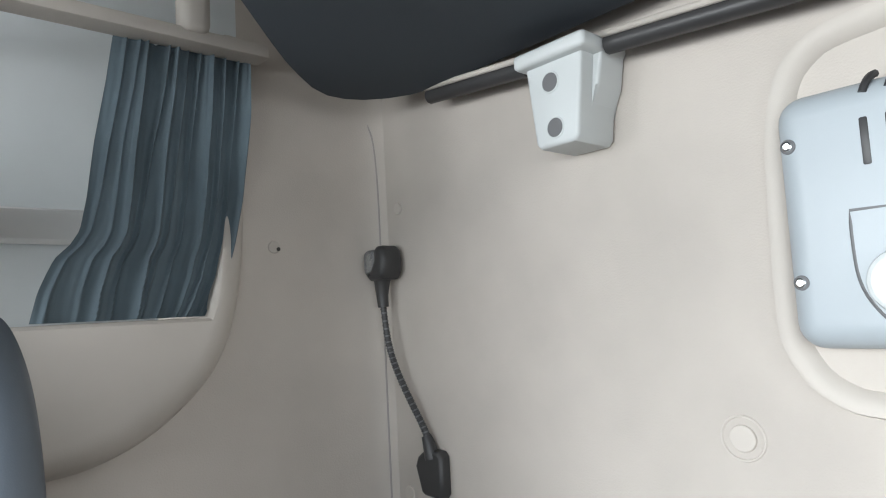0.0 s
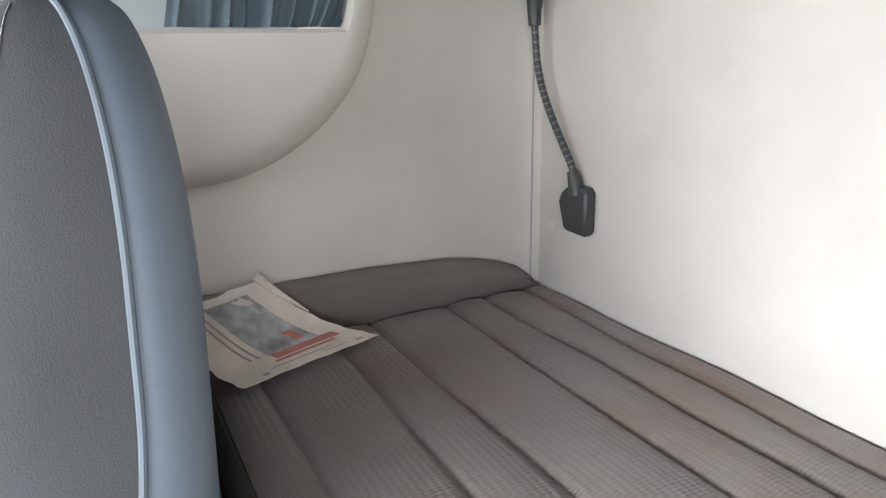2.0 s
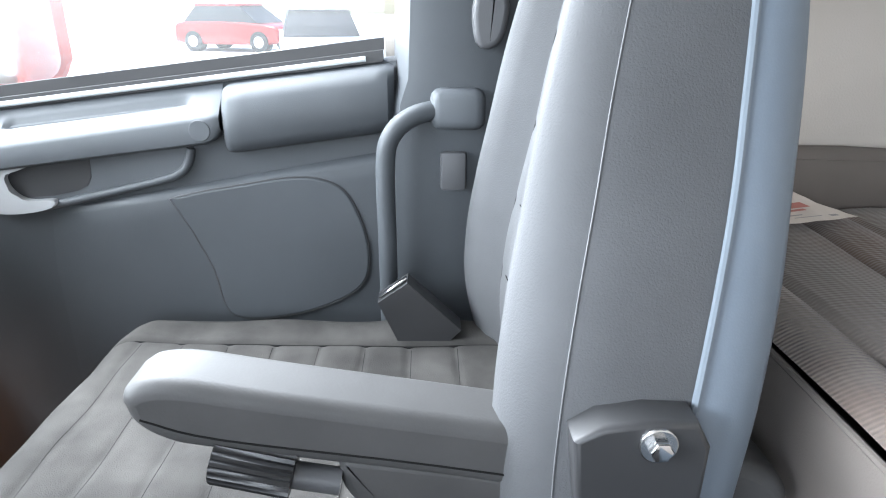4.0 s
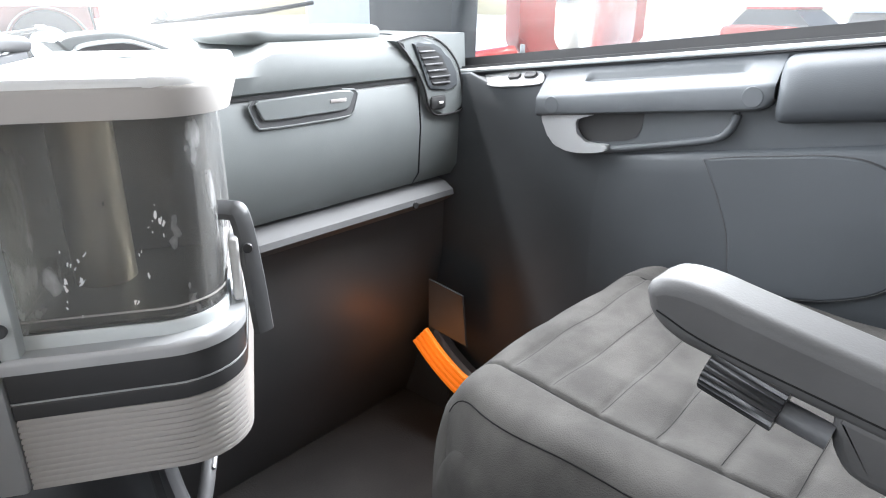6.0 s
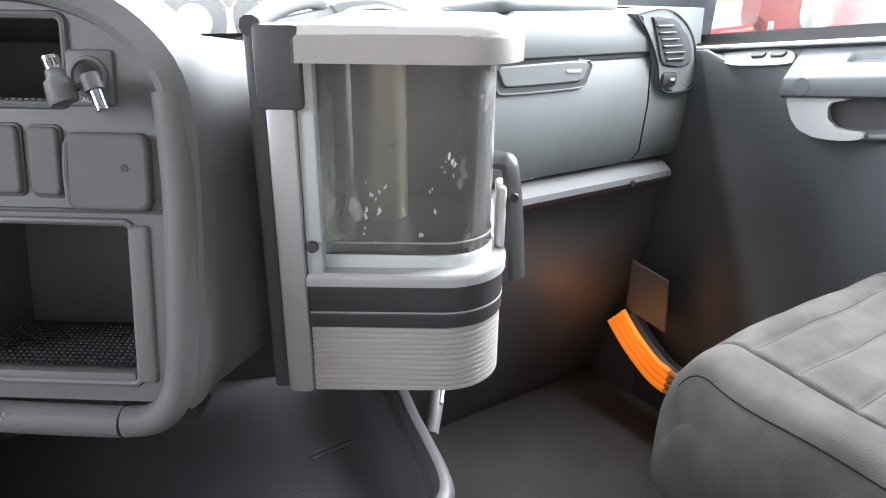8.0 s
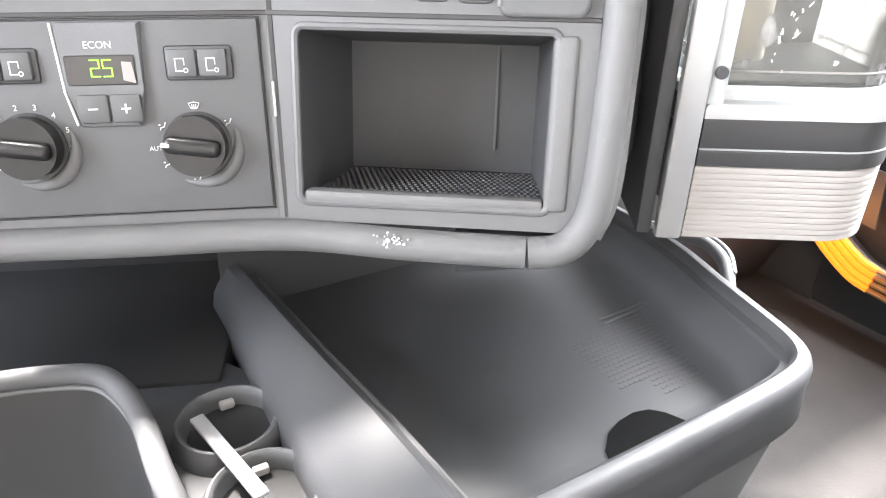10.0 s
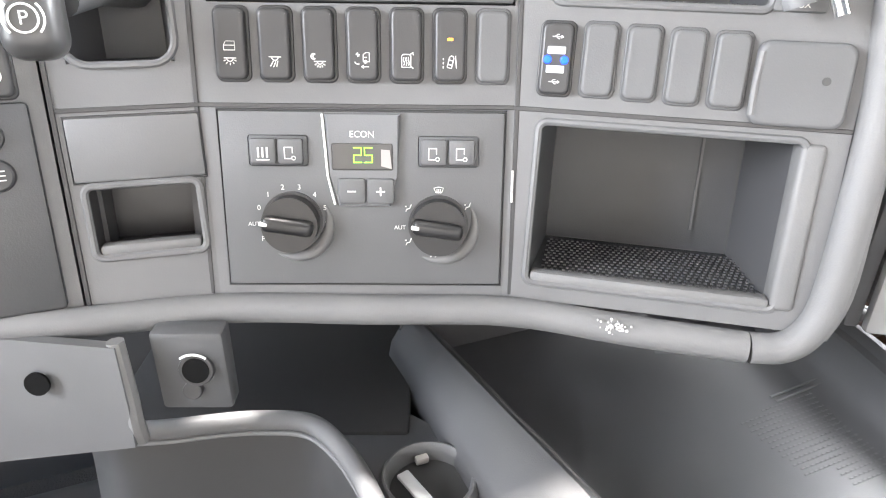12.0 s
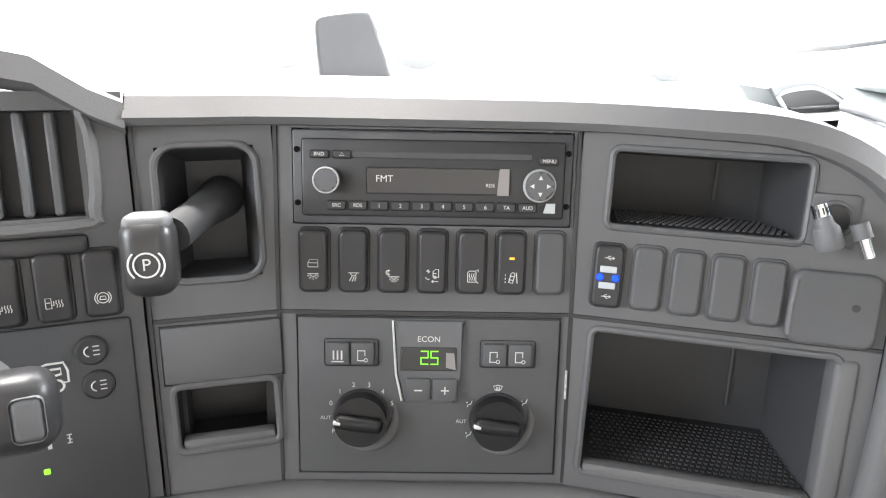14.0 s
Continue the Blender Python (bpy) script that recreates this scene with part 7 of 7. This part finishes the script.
for k in range(28):
    x, z = random.choice(((0.045, 0.925), (0.056, 0.938), (0.062, 0.945), (0.088, 0.915), (0.092, 0.93), (0.11, 0.985), (0.105, 0.975), (0.05, 0.955), (0.096, 0.945)))
    x, z = x + random.gauss(0, 0.0035), z + random.gauss(0, 0.008)
    tilt, ln = random.gauss(1.35, 0.35), random.uniform(0.0009, 0.0045)
    pts = []
    for a in range(9):
        r = random.uniform(0.3, 1.0)
        ca, sa = math.cos(a * 0.698) * ln * r, math.sin(a * 0.698) * ln * 0.4 * r
        pts.append((x + ca * math.cos(tilt) - sa * math.sin(tilt), z + ca * math.sin(tilt) + sa * math.cos(tilt)))
    slab(pts, 0, 0.0002, 0, KM @ Matrix.Translation((0, 0.0134, 0)) @ Matrix(((1, 0, 0, 0), (0, 0, -1, 0), (0, 1, 0, 0), (0, 0, 0, 1))), st)
tagged(part("limescale", st, WHITE, tk, "chalky white stains on the tank"), kind="stuff")
lid = part("lid", slab(dshape(0.158, D + 0.006, 0.05, 0.001, -0.005), 1.06, 1.0715, 0.005, KM, None, 3), WHITE, cm, "white lid")
part("lid_edge", slab(dshape(0.16, D + 0.008, 0.05, 0.0, -0.006), 1.047, 1.066, 0.003, KM, None, 3), RIBBED, lid, "silver edge of the lid")
part("lid_grip", disc(0.013, 1.07, 1.0735, 24, 0.001, KM @ Matrix.Translation((0.078, 0.17, 0))), PALEGR, lid, "round grip of the lid")
part("lid_slit", rbox((0.006, 0.2, 1.0705), (0.036, 0.203, 1.0722), 0.0005, 1, KM), DARK, lid, "dark hinge slit")
# bracket rails on the dashboard side
part("front_rail", rbox((-0.021, -0.004, 0.787), (-0.001, 0.006, 1.02), 0.003, 2, KM), SILVER, cm, "brushed aluminium rail")
part("rail_groove", rbox((-0.0005, 0.001, 0.89), (0.012, 0.02, 1.047), 0.002, 2, KM), PALEGR, cm)
part("rail_cap", rbox((-0.026, -0.006, 1.015), (0.006, 0.01, 1.072), 0.004, 2, KM), DARK, cm, "dark end cap")
part("back_plate", rbox((-0.034, 0.004, 0.787), (-0.022, 0.27, 1.072), 0.003, 2, KM), DARK, cm, "dark mounting plate")
part("top_bar", tube(smooth_path([KM @ Vector(p) for p in ((-0.027, 0.0, 1.07), (-0.027, 0.06, 1.0765), (-0.027, 0.13, 1.0805), (-0.027, 0.21, 1.081), (-0.027, 0.275, 1.077))], 5), 0.0075, 10), DARK, cm, "arched dark top bar")
part("clip_screw", disc(0.0045, 0, 0.004, 14, 0.001, KM @ Matrix.Translation((0.005, 0.0, 0.914)) @ pose(0, 0, 0, 90, 0, 0)), DARK, cm)
hn = part("handle", tube(smooth_path([KM @ Vector(p) for p in ((0.135, 0.075, 0.9635), (0.15, 0.074, 0.9625), (0.1575, 0.071, 0.957), (0.163, 0.066, 0.915), (0.167, 0.062, 0.862))], 5), 0.0095, 8, flat=0.5), DARK, cm, "flat dark jug handle")
part("screw", disc(0.004, 0, 0.003, 12, 0.0008, KM @ Matrix.Translation((0.161, 0.061, 0.935)) @ pose(0, 0, 0, 90, 0, 0)), BLACK, hn)
part("jug_side", rbox((0.147, 0.055, 0.893), (0.1545, 0.088, 0.945), 0.003, 3, KM), WHITE, cm, "white jug cover")

# ---- outside ----
structure("ground", rbox((-80, -80, -0.42), (80, 80, -0.35), 0), GROUND, "pale concrete truck yard", "ground")

mi = thing("door_mirror", "red wing mirror housing beside the cab", "mirror", base=(1.45, 1.1, 0.95))
MM = Matrix(((0.8, 0, -0.6, 1.369), (-0.6, 0, -0.8, 1.165), (0, 1, 0, 1.03), (0, 0, 0, 1)))
part("housing", slab(round_rect(0.257, 0.5, 0.045, 6), -0.09, 0.0, 0.012, MM), RED, mi)
part("glass", slab([(x + 0.07, y + 0.014) for x, y in round_rect(0.165, 0.47, 0.035, 6)], 0.0, 0.003, 0, MM), MIRROR, mi, "mirror glass")
part("arm", tube(smooth_path([(1.21, 1.28, 0.99), (1.3, 1.24, 1.015), (1.38, 1.18, 1.03)], 4), 0.03, 12), RED, mi, "red mirror arm")


def wheel(ob, x, s, r):
    m = Matrix.Translation((x, s, r)) @ pose(0, 0, 0, 90, 0, 0)
    w = part("wheel", disc(r, -0.16, 0.16, 40, 0.06, m), TYRE, ob)
    part("rim", disc(r * 0.56, -0.168, 0.168, 30, 0.015, m), WHITE, w, "white steel rim")
    part("hub", disc(r * 0.2, -0.21, 0.21, 16, 0.02, m), STEEL, w)
    for k in range(8):
        part("wheel_nut", disc(0.02, -0.185, 0.185, 6, 0, m @ Matrix.Translation((r * 0.36 * math.cos(k * 0.785), r * 0.36 * math.sin(k * 0.785), 0))), STEEL, w)


tr = thing("flatbed_trailer", "red low flatbed trailer parked in the yard, paled by painted haze", "trailer", "parked vehicles", m=pose(2.7, 17.36, -0.35, 0, 0, -16.2))
part("deck", rbox((-6.0, -1.2, 1.42), (4.1, 1.2, 1.66), 0.03), REDH, tr)
part("side_beam", rbox((-6.0, -0.75, 0.95), (4.0, 0.75, 1.42), 0.03), REDH, tr)
for x in (3.08, 1.58, 0.08, -3.5):
    for s in (-1.0, 1.0):
        wheel(tr, x, s, 0.68)
for x in (3.08, 1.58):
    part("mudguard", thick(loft([[(x + 0.77 * math.cos(radians(a)), s, 0.66 + 0.77 * math.sin(radians(a))) for s in (-1.22, -0.8)] for a in range(10, 171, 16)]), 0.02), PALEGR, tr, "pale plastic mudguard")
part("mud_flap", thick(loft([[(3.98, -1.15, 0.6), (3.98, -0.85, 0.6)], [(3.88, -1.15, 1.42), (3.88, -0.85, 1.42)]]), 0.02), TYRE, tr)
part("tail_board", rbox((3.95, -1.2, 1.2), (4.05, 1.2, 1.42), 0.02), RED, tr, "red tail board")
tc = thing("tractor_unit", "white tractor unit parked in the yard", "truck", "parked vehicles", m=pose(11.0, 12.6, -0.35, 0, 0, -40))
part("cab", rbox((-1.1, -1.2, 0.9), (1.1, 1.2, 3.4), 0.12), WHITE, tc)
part("grille", rbox((-1.13, -1.0, 0.55), (1.13, 1.0, 0.95), 0.03), TYRE, tc, "dark bumper")
for x in (-0.7,):
    for s in (-1.0, 1.0):
        wheel(tc, x, s, 0.52)


def parked_car(label, paint, m):
    car = thing("parked_car", label, "car", "parked vehicles", m=m)
    body = rslab([(p.x, p.y) for p in smooth_path([(-1.9, 0.3, 0), (-1.88, 0.62, 0), (-1.7, 0.78, 0), (-1.0, 0.86, 0), (0.0, 0.9, 0), (1.2, 0.9, 0), (1.8, 0.84, 0), (1.9, 0.6, 0), (1.88, 0.32, 0), (1.5, 0.24, 0), (0.0, 0.22, 0), (-1.5, 0.24, 0)], 3)], -0.82, 0.82, 0.08, Matrix(((1, 0, 0, 0), (0, 0, -1, 0), (0, 1, 0, 0), (0, 0, 0, 1))))
    part("body", body, paint, car)
    part("cabin", loft([[(-1.15, -0.74, 0.86), (1.6, -0.74, 0.86), (1.6, 0.74, 0.86), (-1.15, 0.74, 0.86)], [(-0.45, -0.6, 1.36), (1.15, -0.6, 1.36), (1.15, 0.6, 1.36), (-0.45, 0.6, 1.36)]], wrap=True), BLACK, car, "dark window glass")
    part("roof", rbox((-0.5, -0.62, 1.34), (1.2, 0.62, 1.42), 0.035, 2), paint, car)
    for x in (-1.91, 1.84):
        part("bumper", rbox((x, -0.78, 0.28), (x + 0.07, 0.78, 0.46), 0.03, 2), DARK, car, "dark bumper")
    for s in (-0.6, 0.6):
        part("headlight", rbox((-1.91, s - 0.14, 0.58), (-1.8, s + 0.14, 0.7), 0.03, 2), SILVER, car)
    for x in (-1.2, 1.2):
        for s in (-0.7, 0.7):
            wheel(car, x, s, 0.31)


parked_car("small red car parked far across the yard", RED, pose(22.67, 6.4, -0.35, 0, 0, 70))
parked_car("small pale blue car parked in the yard", CARP, pose(15.0, 2.7, -0.35, 0, 0, 12))

# toll unit on the windscreen and wiper
tu = thing("toll_unit", "grey toll unit fixed to the windscreen", "toll unit", base=(0.1, 1.56, 1.1))
case = rslab([(p.x, p.y) for p in smooth_path([(0.053, 1.088, 0), (0.049, 1.15, 0), (0.053, 1.165, 0), (0.07, 1.17, 0), (0.115, 1.175, 0), (0.129, 1.168, 0), (0.141, 1.135, 0), (0.157, 1.087, 0), (0.153, 1.082, 0), (0.1, 1.084, 0), (0.058, 1.0845, 0), (0.053, 1.088, 0)], 2)], 0, 0.025, 0.005, Matrix(((1, 0, 0, 0), (0, 0, -1, 1.578), (0, 1, 0, 0), (0, 0, 0, 1))))
part("case", case, DASH, tu)
part("holder", rbox((0.075, 1.578, 1.11), (0.125, 1.6, 1.16), 0.006), DARK, tu, "dark holder stuck to the glass")
wp = thing("wiper", "black windscreen wiper arm at rest", "wiper", base=(0.95, 1.64, 1.1))
part("arm", tube([(0.885, 1.645, 1.1), (0.96, 1.63, 1.108), (1.08, 1.575, 1.12), (1.17, 1.53, 1.136)], [0.003, 0.006, 0.005, 0.004], 8), BLACK, wp)
part("pivot", disc(0.011, -0.008, 0.01, 14, 0.002, Matrix.Translation((0.905, 1.645, 1.112)) @ pose(0, 0, 0, 70, 0, 0)), DARK, wp)
part("blade_tip", tube([(0.63, 1.675, 1.083), (0.7, 1.67, 1.092)], 0.0035, 8), BLACK, wp, "black end of the blade")
part("blade_clip", rbox((0.7, 1.66, 1.09), (0.715, 1.675, 1.1), 0.002), DARK, wp)

# worn pale step beside the tray, with dark scratches
stp = thing("floor_step", "worn grey floor step with dark scratches beside the console", "step", base=(0.62, 0.8, FLOOR))
part("tread", slab([(0.47, 0.72), (0.7, 0.72), (0.695, 0.77), (0.67, 0.81), (0.62, 0.84), (0.55, 0.86), (0.47, 0.87)], FLOOR, 0.42, 0.012, None, None, 3), WORN, stp)
random.seed(12)
for k in range(22):
    x, y, a = random.uniform(0.6, 0.665), random.uniform(0.735, 0.8), random.gauss(0.5, 0.5)
    part("scratch", rbox((-random.uniform(0.004, 0.018), -0.0006, 0), (random.uniform(0.002, 0.01), 0.0007, 0.0006), 0, 1, Matrix.Translation((x, y, 0.42)) @ pose(0, 0, 0, 0, 0, math.degrees(a))), BLACK, stp, "dark scratch")
